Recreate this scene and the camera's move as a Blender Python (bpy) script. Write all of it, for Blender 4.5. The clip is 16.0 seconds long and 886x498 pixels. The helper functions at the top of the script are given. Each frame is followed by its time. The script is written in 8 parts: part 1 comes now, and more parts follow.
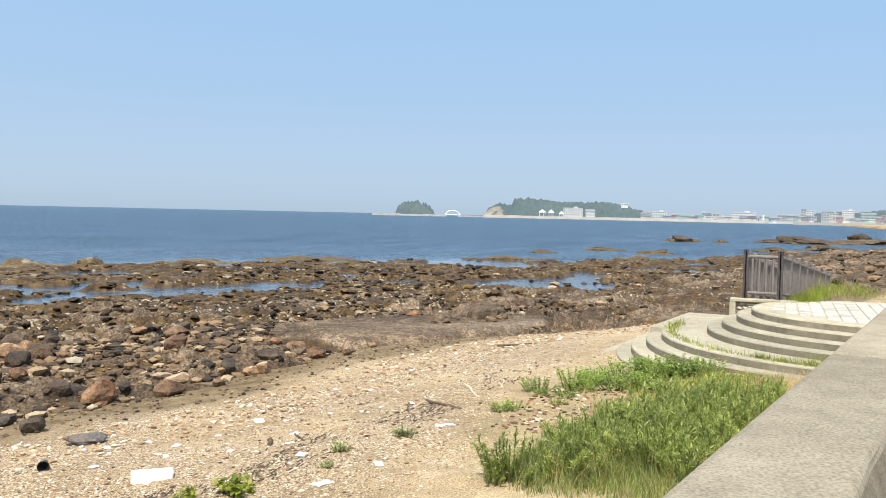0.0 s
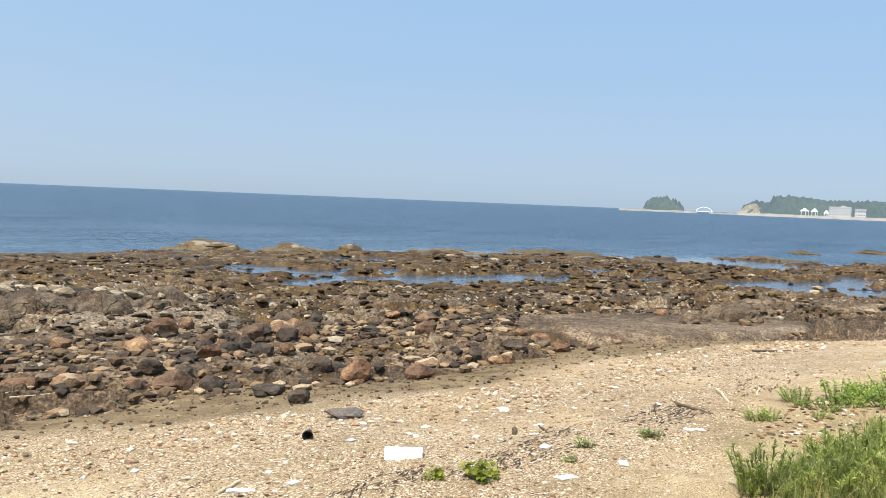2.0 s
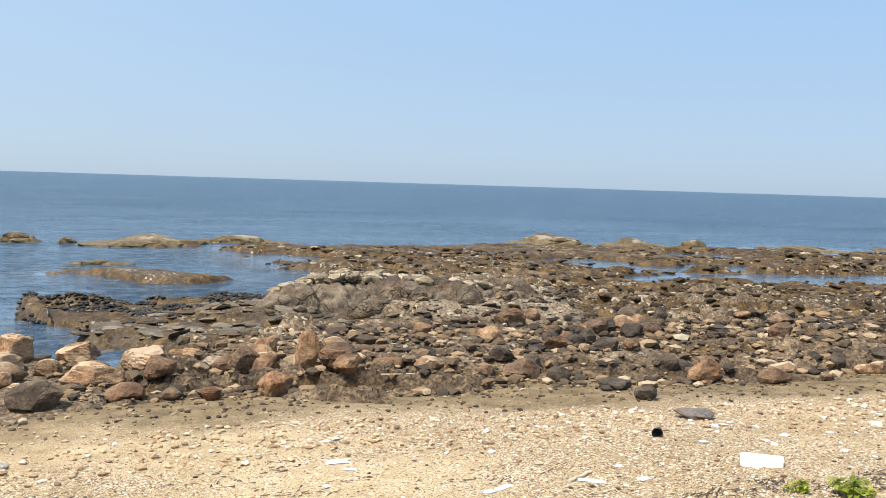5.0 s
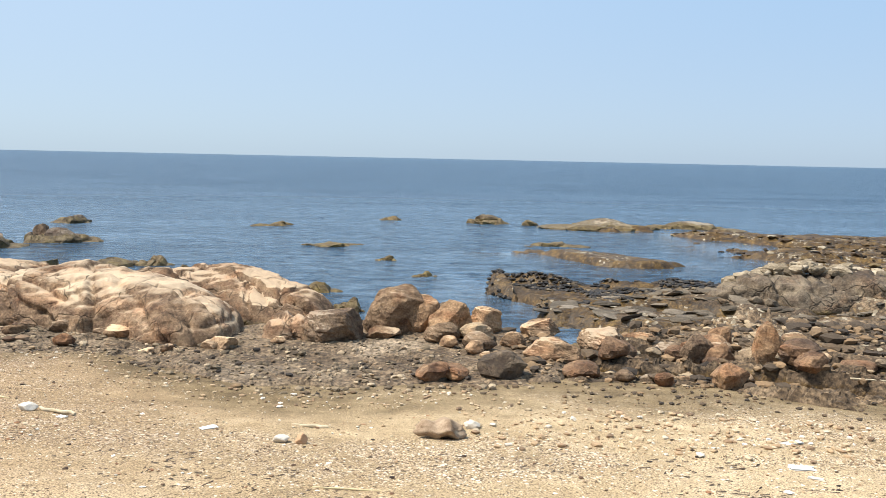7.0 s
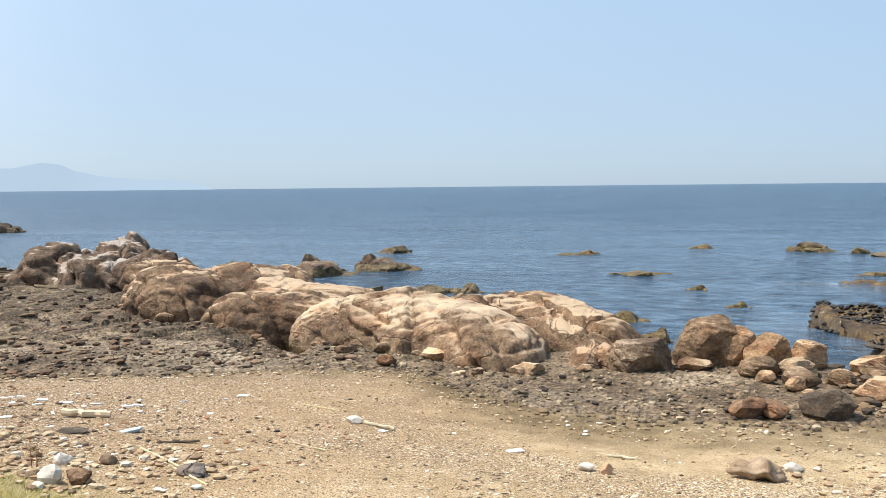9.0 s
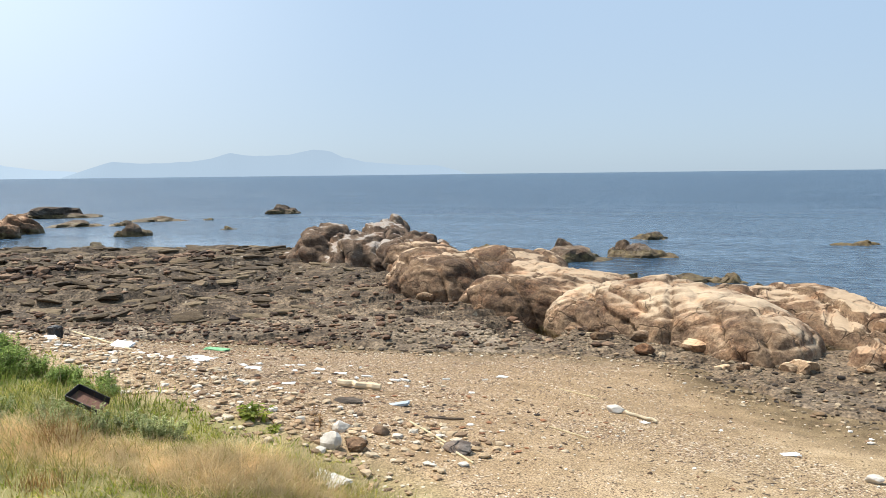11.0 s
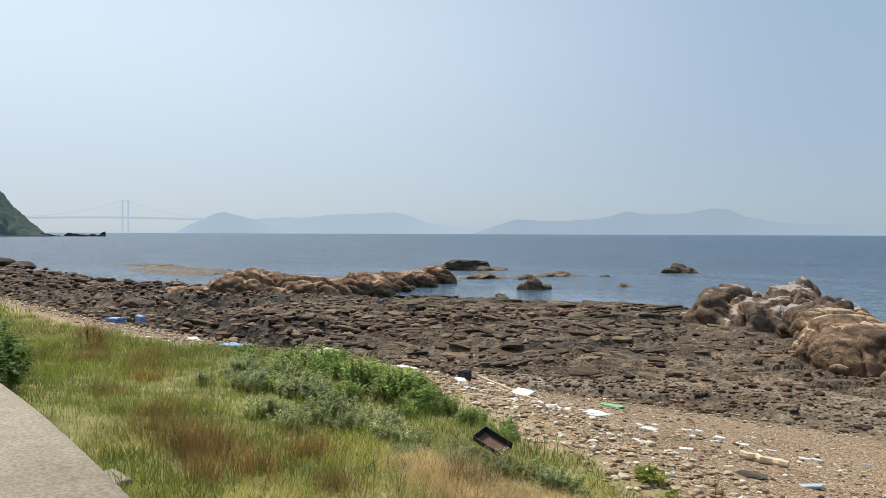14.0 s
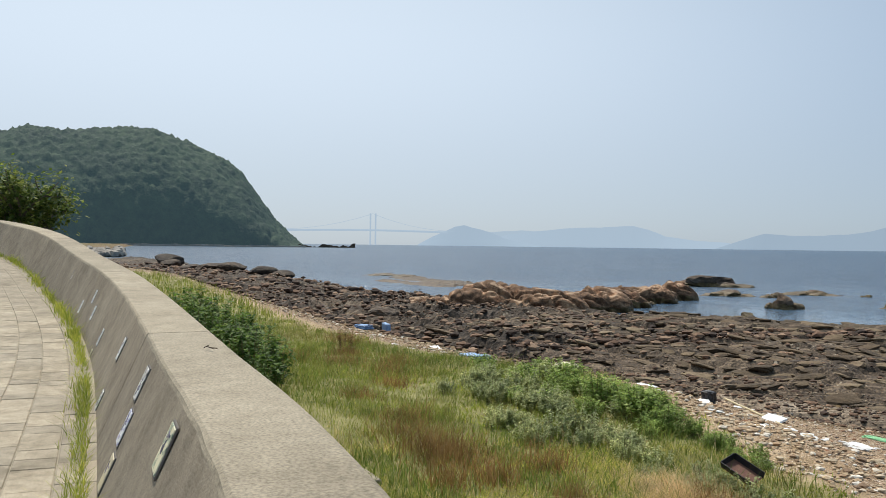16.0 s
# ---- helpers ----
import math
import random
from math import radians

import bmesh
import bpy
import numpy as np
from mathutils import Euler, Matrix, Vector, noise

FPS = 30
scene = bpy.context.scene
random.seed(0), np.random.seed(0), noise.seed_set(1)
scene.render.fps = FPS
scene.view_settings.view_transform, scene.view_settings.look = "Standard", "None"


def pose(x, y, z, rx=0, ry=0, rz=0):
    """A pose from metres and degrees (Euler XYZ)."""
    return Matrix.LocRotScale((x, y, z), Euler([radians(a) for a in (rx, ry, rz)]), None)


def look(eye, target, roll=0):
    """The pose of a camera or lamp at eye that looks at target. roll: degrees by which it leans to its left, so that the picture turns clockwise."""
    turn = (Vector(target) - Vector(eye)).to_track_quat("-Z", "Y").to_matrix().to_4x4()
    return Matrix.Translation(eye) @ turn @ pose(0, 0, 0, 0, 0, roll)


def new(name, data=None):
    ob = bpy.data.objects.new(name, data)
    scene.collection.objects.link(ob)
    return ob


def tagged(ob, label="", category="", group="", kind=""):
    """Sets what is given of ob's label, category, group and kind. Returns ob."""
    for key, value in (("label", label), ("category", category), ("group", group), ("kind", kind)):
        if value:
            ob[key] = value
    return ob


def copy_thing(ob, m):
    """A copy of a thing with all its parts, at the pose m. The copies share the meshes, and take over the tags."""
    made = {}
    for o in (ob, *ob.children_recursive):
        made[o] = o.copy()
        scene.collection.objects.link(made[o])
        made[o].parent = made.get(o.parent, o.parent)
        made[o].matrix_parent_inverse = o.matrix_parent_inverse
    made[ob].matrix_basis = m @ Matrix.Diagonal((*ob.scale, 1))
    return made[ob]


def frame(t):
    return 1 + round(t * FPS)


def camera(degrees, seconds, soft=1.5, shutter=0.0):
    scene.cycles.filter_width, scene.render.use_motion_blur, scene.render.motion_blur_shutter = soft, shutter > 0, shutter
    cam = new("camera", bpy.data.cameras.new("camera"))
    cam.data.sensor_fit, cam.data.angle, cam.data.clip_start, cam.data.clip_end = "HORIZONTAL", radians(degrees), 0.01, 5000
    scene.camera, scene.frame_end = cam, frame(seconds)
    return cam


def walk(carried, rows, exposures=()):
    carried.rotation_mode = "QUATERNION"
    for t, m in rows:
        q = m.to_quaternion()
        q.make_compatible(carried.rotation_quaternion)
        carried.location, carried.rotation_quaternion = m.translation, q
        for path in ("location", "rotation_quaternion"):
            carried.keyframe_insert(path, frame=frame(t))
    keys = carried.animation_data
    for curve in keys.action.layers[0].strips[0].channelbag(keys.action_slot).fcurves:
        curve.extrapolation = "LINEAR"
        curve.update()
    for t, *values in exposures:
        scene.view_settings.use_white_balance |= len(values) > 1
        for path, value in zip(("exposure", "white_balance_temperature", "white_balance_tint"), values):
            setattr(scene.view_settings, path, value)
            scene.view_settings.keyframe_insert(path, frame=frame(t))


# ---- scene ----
cam = camera(52.92, 16.0, 0.85)
walk(cam, [
    (0.0, pose(0.198, -0.249, 4.459, 87.729, -1.224, -69.020)),
    (0.5, pose(0.191, -0.216, 4.461, 87.637, -1.474, -65.702)),
    (1.0, pose(0.183, -0.206, 4.453, 87.321, -1.533, -62.134)),
    (1.5, pose(0.193, -0.172, 4.452, 87.014, -2.180, -57.327)),
    (2.0, pose(0.208, -0.163, 4.443, 86.859, -2.337, -53.294)),
    (2.5, pose(0.203, -0.133, 4.439, 86.760, -2.042, -49.600)),
    (3.0, pose(0.211, -0.108, 4.428, 86.594, -2.037, -44.868)),
    (3.2, pose(0.215, -0.113, 4.427, 86.417, -1.967, -42.955)),
    (5.3, pose(0.053, -0.026, 4.416, 85.840, -1.542, -28.912)),
    (5.5, pose(0.038, -0.010, 4.412, 85.879, -1.329, -26.468)),
    (6.0, pose(0.002, 0.059, 4.393, 85.673, -0.699, -18.724)),
    (6.5, pose(-0.001, 0.105, 4.378, 85.368, -0.736, -12.752)),
    (7.0, pose(-0.009, 0.141, 4.387, 84.167, -1.197, -3.381)),
    (7.5, pose(0.025, 0.124, 4.376, 84.962, -1.316, 2.189)),
    (8.0, pose(0.036, 0.124, 4.367, 85.410, -1.055, 7.030)),
    (8.5, pose(0.013, 0.148, 4.363, 85.532, -0.498, 11.393)),
    (8.7, pose(0.024, 0.167, 4.351, 85.713, 0.031, 13.330)),
    (10.8, pose(-0.183, 0.220, 4.344, 85.334, 0.426, 30.417)),
    (11.0, pose(-0.202, 0.220, 4.347, 85.149, 0.639, 32.105)),
    (11.5, pose(-0.239, 0.229, 4.348, 85.542, 1.140, 37.758)),
    (12.0, pose(-0.268, 0.235, 4.347, 86.541, 1.693, 42.726)),
    (12.5, pose(-0.308, 0.243, 4.340, 87.342, 1.240, 47.169)),
    (13.0, pose(-0.335, 0.239, 4.343, 87.847, 0.765, 51.203)),
    (13.5, pose(-0.346, 0.236, 4.334, 88.495, 0.071, 54.689)),
    (14.0, pose(-0.351, 0.226, 4.327, 88.983, -0.199, 57.156)),
    (14.5, pose(-0.371, 0.211, 4.331, 89.275, -0.113, 60.044)),
    (15.0, pose(-0.391, 0.208, 4.324, 89.526, -0.149, 64.865)),
    (15.5, pose(-0.404, 0.198, 4.329, 89.792, -0.161, 68.606)),
    (16.0, pose(-0.405, 0.178, 4.330, 89.732, -0.727, 72.276)),
], [(0.0, 0.3), (3.0, 0.24), (6.0, 0.36), (8.5, 0.31), (11.0, 0.22), (12.5, -0.04), (14.5, -0.22), (16.0, -0.25)])

# ---------- world, sun ----------
SUN_AZ, SUN_EL = radians(-92.0), radians(60.0)   # azimuth from +y towards +x
world = bpy.data.worlds.new("sky")
scene.world = world
world.use_nodes = True
wn = world.node_tree
sky = wn.nodes.new("ShaderNodeTexSky")
sky.sky_type = 'NISHITA'
sky.sun_disc = False
sky.sun_elevation = SUN_EL
sky.sun_rotation = SUN_AZ
sky.altitude = 0.0
sky.air_density = 0.5
sky.dust_density = 1.2
sky.ozone_density = 1.0
wn.nodes["Background"].inputs["Strength"].default_value = 0.15
# summer haze: paler towards the horizon and towards the sun
def haze(nt):
    tc = nt.nodes.new("ShaderNodeTexCoord")
    dot = nt.nodes.new("ShaderNodeVectorMath")
    dot.operation = 'DOT_PRODUCT'
    nt.links.new(tc.outputs["Generated"], dot.inputs[0])
    dot.inputs[1].default_value = (math.sin(SUN_AZ), math.cos(SUN_AZ), 0.0)
    sep = nt.nodes.new("ShaderNodeSeparateXYZ")
    nt.links.new(tc.outputs["Generated"], sep.inputs[0])

    def span(src, lo, hi):
        n = nt.nodes.new("ShaderNodeMapRange")
        n.interpolation_type = 'SMOOTHSTEP'
        n.inputs["From Min"].default_value, n.inputs["From Max"].default_value = lo, hi
        nt.links.new(src, n.inputs["Value"])
        return n.outputs["Result"]

    def blend(fac, p, q):
        n = nt.nodes.new("ShaderNodeMix")
        n.data_type = 'RGBA'
        for sock, v in ((n.inputs[0], fac), (n.inputs[6], p), (n.inputs[7], q)):
            if isinstance(v, tuple):
                sock.default_value = (*v, 1)
            elif isinstance(v, float):
                sock.default_value = v
            else:
                nt.links.new(v, sock)
        return n.outputs[2]

    up = span(sep.outputs["Z"], -0.02, 0.24)
    side, sunward = span(dot.outputs["Value"], -0.95, 0.45), span(dot.outputs["Value"], 0.48, 1.08)
    away = blend(up, (2.62, 3.35, 4.15), (2.20, 3.45, 4.95))
    cross = blend(up, (2.98, 3.77, 4.44), (3.02, 4.02, 5.17))
    near = blend(up, (4.25, 4.90, 5.38), (6.40, 7.30, 8.05))
    disc_dot = nt.nodes.new("ShaderNodeVectorMath")
    disc_dot.operation = 'DOT_PRODUCT'
    nt.links.new(tc.outputs["Generated"], disc_dot.inputs[0])
    disc_dot.inputs[1].default_value = (math.sin(SUN_AZ) * math.cos(SUN_EL), math.cos(SUN_AZ) * math.cos(SUN_EL), math.sin(SUN_EL))
    aureole = span(disc_dot.outputs["Value"], 0.84, 1.0)
    return blend(0.82, sky.outputs[0], blend(aureole, blend(sunward, blend(side, away, cross), near), (17.0, 17.0, 16.5)))


wn.links.new(haze(wn), wn.nodes["Background"].inputs["Color"])
sun_data = bpy.data.lights.new("sun", 'SUN')
sun_data.energy, sun_data.angle, sun_data.color = 5.0, radians(0.55), (1.0, 0.94, 0.845)
sun = new("sun", sun_data)
sun_dir = Vector((math.sin(SUN_AZ) * math.cos(SUN_EL), math.cos(SUN_AZ) * math.cos(SUN_EL), math.sin(SUN_EL)))
sun.matrix_world = look(sun_dir * 60, (0, 0, 0))


# ---------- noise on arrays ----------
def _hash(ix, iy, seed):
    h = (ix.astype(np.int64) * 374761393 + iy.astype(np.int64) * 668265263 + seed * 1442695041) & 0xFFFFFFFF
    h = ((h ^ (h >> 13)) * 1274126177) & 0xFFFFFFFF
    h = ((h ^ (h >> 15)) * 2246822519) & 0xFFFFFFFF
    return ((h ^ (h >> 16)) & 0xFFFFFF) / float(0xFFFFFF)


def vnoise(x, y, seed=0):
    ix, iy = np.floor(x), np.floor(y)
    fx, fy = x - ix, y - iy
    fx, fy = fx * fx * (3 - 2 * fx), fy * fy * (3 - 2 * fy)
    a, b = _hash(ix, iy, seed), _hash(ix + 1, iy, seed)
    c, d = _hash(ix, iy + 1, seed), _hash(ix + 1, iy + 1, seed)
    return (a + (b - a) * fx + (c - a + (a - b - c + d) * fx) * fy) * 2 - 1


def fbm(x, y, seed=0, octaves=4, gain=0.5):
    v, amp = 0.0, 1.0
    for k in range(octaves):
        v = v + amp * vnoise(x + 17.3 * k, y - 9.1 * k, seed + k)
        x, y, amp = x * 1.62 + y * 1.17, y * 1.62 - x * 1.17, amp * gain
    return v


def ridged(x, y, seed=0, octaves=3):
    v, amp = 0.0, 1.0
    for k in range(octaves):
        v = v + amp * (1 - 2 * np.abs(vnoise(x, y, seed + k)))
        x, y, amp = x * 1.62 + y * 1.17, y * 1.62 - x * 1.17, amp * 0.5
    return v


def cells(x, y, seed=0):
    """Distance to the nearest and second nearest scattered point, the nearest one's own number, and the way from it."""
    ix, iy = np.floor(x), np.floor(y)
    f1, f2, who = np.full_like(x, 9.0), np.full_like(x, 9.0), np.zeros_like(x)
    ox, oy = np.zeros_like(x), np.zeros_like(x)
    for dx in (-1, 0, 1):
        for dy in (-1, 0, 1):
            cx, cy = ix + dx, iy + dy
            ex, ey = x - cx - _hash(cx, cy, seed), y - cy - _hash(cx, cy, seed + 71)
            d = np.hypot(ex, ey)
            near = d < f1
            f2 = np.where(near, f1, np.minimum(f2, d))
            who = np.where(near, _hash(cx, cy, seed + 133), who)
            ox, oy = np.where(near, ex, ox), np.where(near, ey, oy)
            f1 = np.where(near, d, f1)
    return f1, f2, who, ox, oy


def slabs(x, y, seed, tilt=1.0):
    """Broken ground: each cell a block with a height and a slope of its own, and a cleft round it."""
    f1, f2, who, ox, oy = cells(x, y, seed)
    a = who * 37.0
    top = (who - 0.5) + tilt * (np.sin(a) * ox + np.cos(a) * oy)
    return top - 0.22 * np.clip(1 - (f2 - f1) / 0.14, 0, 1)


def vnoise3(p, seed=0):
    """Smooth noise in space; p is an (n, 3) array."""
    i = np.floor(p)
    f = p - i
    f = f * f * (3 - 2 * f)

    def corner(dx, dy, dz):
        return _hash(i[:, 0] + dx + 57 * (i[:, 2] + dz), i[:, 1] + dy + 131 * (i[:, 2] + dz), seed)

    def level(dz):
        a = corner(0, 0, dz) * (1 - f[:, 0]) + corner(1, 0, dz) * f[:, 0]
        b = corner(0, 1, dz) * (1 - f[:, 0]) + corner(1, 1, dz) * f[:, 0]
        return a * (1 - f[:, 1]) + b * f[:, 1]

    return (level(0) * (1 - f[:, 2]) + level(1) * f[:, 2]) * 2 - 1


def sstep(a, b, v):
    t = np.clip((v - a) / (b - a), 0, 1)
    return t * t * (3 - 2 * t)


def inside(px, py, poly):
    """Signed distance to a polygon's outline, positive inside."""
    d, odd = np.full_like(px, 1e9), np.zeros(px.shape, bool)
    n = len(poly)
    for k in range(n):
        (ax, ay), (bx, by) = poly[k], poly[(k + 1) % n]
        ex, ey = bx - ax, by - ay
        t = np.clip(((px - ax) * ex + (py - ay) * ey) / (ex * ex + ey * ey), 0, 1)
        d = np.minimum(d, np.hypot(px - ax - t * ex, py - ay - t * ey))
        if ay != by:
            odd ^= ((ay > py) != (by > py)) & (px < ax + (py - ay) / (by - ay) * ex)
    return np.where(odd, d, -d)


# ---------- materials ----------
def material(name, rough=0.8, metal=0.0, spec=0.3):
    m = bpy.data.materials.new(name)
    m.use_nodes = True
    b = m.node_tree.nodes["Principled BSDF"]
    b.inputs["Roughness"].default_value, b.inputs["Metallic"].default_value = rough, metal
    b.inputs["Specular IOR Level"].default_value = spec
    return m, m.node_tree, b


def ramp(nt, src, stops):
    r = nt.nodes.new("ShaderNodeValToRGB")
    e = r.color_ramp.elements
    while len(e) < len(stops):
        e.new(0.5)
    for el, (p, c) in zip(e, stops):
        el.position, el.color = p, (*c, 1) if len(c) == 3 else c
    nt.links.new(src, r.inputs["Fac"])
    return r.outputs["Color"]


def mixc(nt, fac, a, b, blend="MIX"):
    n = nt.nodes.new("ShaderNodeMix")
    n.data_type, n.blend_type = 'RGBA', blend
    for sock, v in ((n.inputs[0], fac), (n.inputs[6], a), (n.inputs[7], b)):
        if isinstance(v, (int, float)):
            sock.default_value = v
        elif isinstance(v, tuple):
            sock.default_value = (*v, 1) if len(v) == 3 else v
        else:
            nt.links.new(v, sock)
    return n.outputs[2]


def maths(nt, op, a, b=0.0, c=0.0):
    n = nt.nodes.new("ShaderNodeMath")
    n.operation = op
    for sock, v in zip(n.inputs, (a, b, c)):
        if isinstance(v, (int, float)):
            sock.default_value = v
        else:
            nt.links.new(v, sock)
    return n.outputs[0]


def place(nt, scale=(1, 1, 1), turn=0.0):
    g = nt.nodes.new("ShaderNodeNewGeometry")
    m = nt.nodes.new("ShaderNodeMapping")
    m.inputs["Scale"].default_value = scale
    m.inputs["Rotation"].default_value = (0, 0, turn)
    nt.links.new(g.outputs["Position"], m.inputs["Vector"])
    return m.outputs["Vector"]


def noisy(nt, vec, scale, detail=4.0, rough=0.55):
    n = nt.nodes.new("ShaderNodeTexNoise")
    n.inputs["Scale"].default_value, n.inputs["Detail"].default_value, n.inputs["Roughness"].default_value = scale, detail, rough
    nt.links.new(vec, n.inputs["Vector"])
    return n.outputs["Fac"]


def voro(nt, vec, scale, feature='F1', out="Distance"):
    n = nt.nodes.new("ShaderNodeTexVoronoi")
    n.feature = feature
    n.inputs["Scale"].default_value = scale
    nt.links.new(vec, n.inputs["Vector"])
    return n.outputs[out]


def height(nt, *sources):
    """The sum of heights, in metres."""
    total = None
    for src, metres in sources:
        v = maths(nt, 'MULTIPLY', src, metres)
        total = v if total is None else maths(nt, 'ADD', total, v)
    return total


def bump(nt, b, h, strength=1.0):
    n = nt.nodes.new("ShaderNodeBump")
    n.inputs["Strength"].default_value, n.inputs["Distance"].default_value = strength, 1.0
    nt.links.new(h, n.inputs["Height"])
    nt.links.new(n.outputs["Normal"], b.inputs["Normal"])


def attribute(nt, name):
    n = nt.nodes.new("ShaderNodeAttribute")
    n.attribute_name = name
    return n.outputs["Fac"]


def mat_rock(name, stops, scale=1.0, weed=True, rough=0.85, joint=1.0, crown=None, crown_at=0.90):
    """Weathered shore rock with joints; below the tide line it carries brown weed and stays wet."""
    m, nt, b = material(name, rough)
    p = place(nt)
    big = noisy(nt, p, 0.55 * scale, 5)
    mid = noisy(nt, p, 3.4 * scale, 7, 0.66)
    fine = noisy(nt, p, 19 * scale, 5, 0.65)
    tone = maths(nt, 'ADD', maths(nt, 'MULTIPLY', big, 0.42), maths(nt, 'ADD', maths(nt, 'MULTIPLY', mid, 0.40), maths(nt, 'MULTIPLY', fine, 0.18)))
    col = ramp(nt, tone, stops)
    grain = ramp(nt, fine, [(0.32, (0.5, 0.49, 0.48)), (0.5, (1.0, 1.0, 1.0)), (0.68, (1.35, 1.32, 1.28))])
    col = mixc(nt, 0.45, col, grain, 'MULTIPLY')
    blotch = ramp(nt, noisy(nt, place(nt, (1, 1, 2.2), 0.5), 1.9 * scale, 6, 0.72), [(0.36, (0.5, 0.44, 0.42)), (0.5, (1.0, 1.0, 1.0)), (0.66, (1.22, 1.18, 1.1))])
    col = mixc(nt, 0.85, col, blotch, 'MULTIPLY')
    # faces that look up take the paler crown colour, broken by noise
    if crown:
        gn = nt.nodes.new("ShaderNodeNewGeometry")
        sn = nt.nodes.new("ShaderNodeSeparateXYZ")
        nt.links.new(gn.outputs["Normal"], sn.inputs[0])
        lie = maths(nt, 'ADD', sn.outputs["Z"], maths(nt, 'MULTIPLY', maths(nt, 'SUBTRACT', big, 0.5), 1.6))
        crown_fac = ramp(nt, lie, [(crown_at, (0, 0, 0)), (min(1.0, crown_at + 0.3), (0.7, 0.7, 0.7))])
        col = mixc(nt, crown_fac, col, crown)
    # iron stains
    rust = ramp(nt, noisy(nt, place(nt, (1, 1, 1.6), 0.7), 1.3 * scale, 5), [(0.50, (0, 0, 0)), (0.66, (1, 1, 1))])
    col = mixc(nt, maths(nt, 'MULTIPLY', rust, 0.4), col, mixc(nt, 1.0, col, (1.15, 0.74, 0.5), 'MULTIPLY'))
    # joints: wandering cracks filled with dirt
    warp = nt.nodes.new("ShaderNodeVectorMath")
    warp.operation = 'MULTIPLY_ADD'
    wn_ = nt.nodes.new("ShaderNodeTexNoise")
    wn_.inputs["Scale"].default_value = 1.6 * scale
    nt.links.new(p, wn_.inputs["Vector"])
    nt.links.new(wn_.outputs["Color"], warp.inputs[0])
    warp.inputs[1].default_value = (0.9, 0.9, 0.9)
    nt.links.new(p, warp.inputs[2])
    edge = voro(nt, warp.outputs[0], 0.85 * scale, 'DISTANCE_TO_EDGE')
    crack = ramp(nt, edge, [(0.0, (1, 1, 1)), (0.018, (0, 0, 0))])
    edge2 = voro(nt, warp.outputs[0], 4.2 * scale, 'DISTANCE_TO_EDGE')
    crack2 = ramp(nt, edge2, [(0.0, (1, 1, 1)), (0.05, (0, 0, 0))])
    cr = maths(nt, 'MULTIPLY', maths(nt, 'ADD', maths(nt, 'MULTIPLY', maths(nt, 'MULTIPLY', crack, big), 0.9), maths(nt, 'MULTIPLY', maths(nt, 'MULTIPLY', crack2, rust), 0.35)), joint)
    col = mixc(nt, cr, col, (0.035, 0.027, 0.02))
    own = nt.nodes.new("ShaderNodeObjectInfo")
    tint = ramp(nt, own.outputs["Random"], [(0.0, (0.72, 0.72, 0.74)), (0.5, (1.0, 0.96, 0.91)), (1.0, (1.28, 1.16, 1.02))])
    col = mixc(nt, 1.0, col, tint, 'MULTIPLY')
    if weed:
        g = nt.nodes.new("ShaderNodeNewGeometry")
        s = nt.nodes.new("ShaderNodeSeparateXYZ")
        nt.links.new(g.outputs["Position"], s.inputs[0])
        wz = maths(nt, 'ADD', s.outputs["Z"], maths(nt, 'MULTIPLY', noisy(nt, p, 0.9, 4), -0.7))
        fac = ramp(nt, wz, [(0.0, (1, 1, 1)), (0.06, (0, 0, 0))])
        wcol = ramp(nt, mid, [(0.3, (0.030, 0.020, 0.007)), (0.5, (0.10, 0.065, 0.02)), (0.72, (0.20, 0.15, 0.05))])
        col = mixc(nt, maths(nt, 'MULTIPLY', fac, 0.8), col, wcol)
        nt.links.new(maths(nt, 'SUBTRACT', rough, maths(nt, 'MULTIPLY', fac, 0.3)), b.inputs["Roughness"])
    nt.links.new(col, b.inputs["Base Color"])
    bump(nt, b, height(nt, (mid, 0.085 / scale), (fine, 0.020 / scale), (noisy(nt, p, 60 * scale, 3), 0.005 / scale), (cr, -0.08 / scale)), 1.0)
    return m


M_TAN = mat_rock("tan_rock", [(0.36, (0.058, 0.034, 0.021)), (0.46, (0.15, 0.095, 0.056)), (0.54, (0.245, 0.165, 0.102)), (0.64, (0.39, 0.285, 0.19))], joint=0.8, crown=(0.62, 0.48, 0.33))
M_PALETOP = mat_rock("pale_topped_rock", [(0.36, (0.085, 0.052, 0.032)), (0.46, (0.215, 0.142, 0.087)), (0.54, (0.35, 0.25, 0.16)), (0.64, (0.53, 0.41, 0.285))], joint=0.8, crown=(0.68, 0.545, 0.385), crown_at=0.68)
M_PALE = mat_rock("pale_rock", [(0.36, (0.12, 0.095, 0.068)), (0.5, (0.27, 0.215, 0.15)), (0.62, (0.46, 0.39, 0.295))], joint=0.2)
M_BROWN = mat_rock("brown_boulder", [(0.36, (0.06, 0.036, 0.024)), (0.5, (0.18, 0.115, 0.072)), (0.63, (0.36, 0.25, 0.155))], joint=0.15)
M_DARK = mat_rock("dark_rock", [(0.36, (0.024, 0.019, 0.016)), (0.5, (0.07, 0.056, 0.043)), (0.64, (0.17, 0.138, 0.104))], joint=0.2)
M_REEFWEED = mat_rock("weedy_rock", [(0.3, (0.06, 0.045, 0.018)), (0.5, (0.15, 0.105, 0.035)), (0.68, (0.26, 0.2, 0.075))])
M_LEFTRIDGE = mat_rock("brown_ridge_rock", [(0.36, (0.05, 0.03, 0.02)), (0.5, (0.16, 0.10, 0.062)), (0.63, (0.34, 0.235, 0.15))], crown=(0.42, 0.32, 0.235))
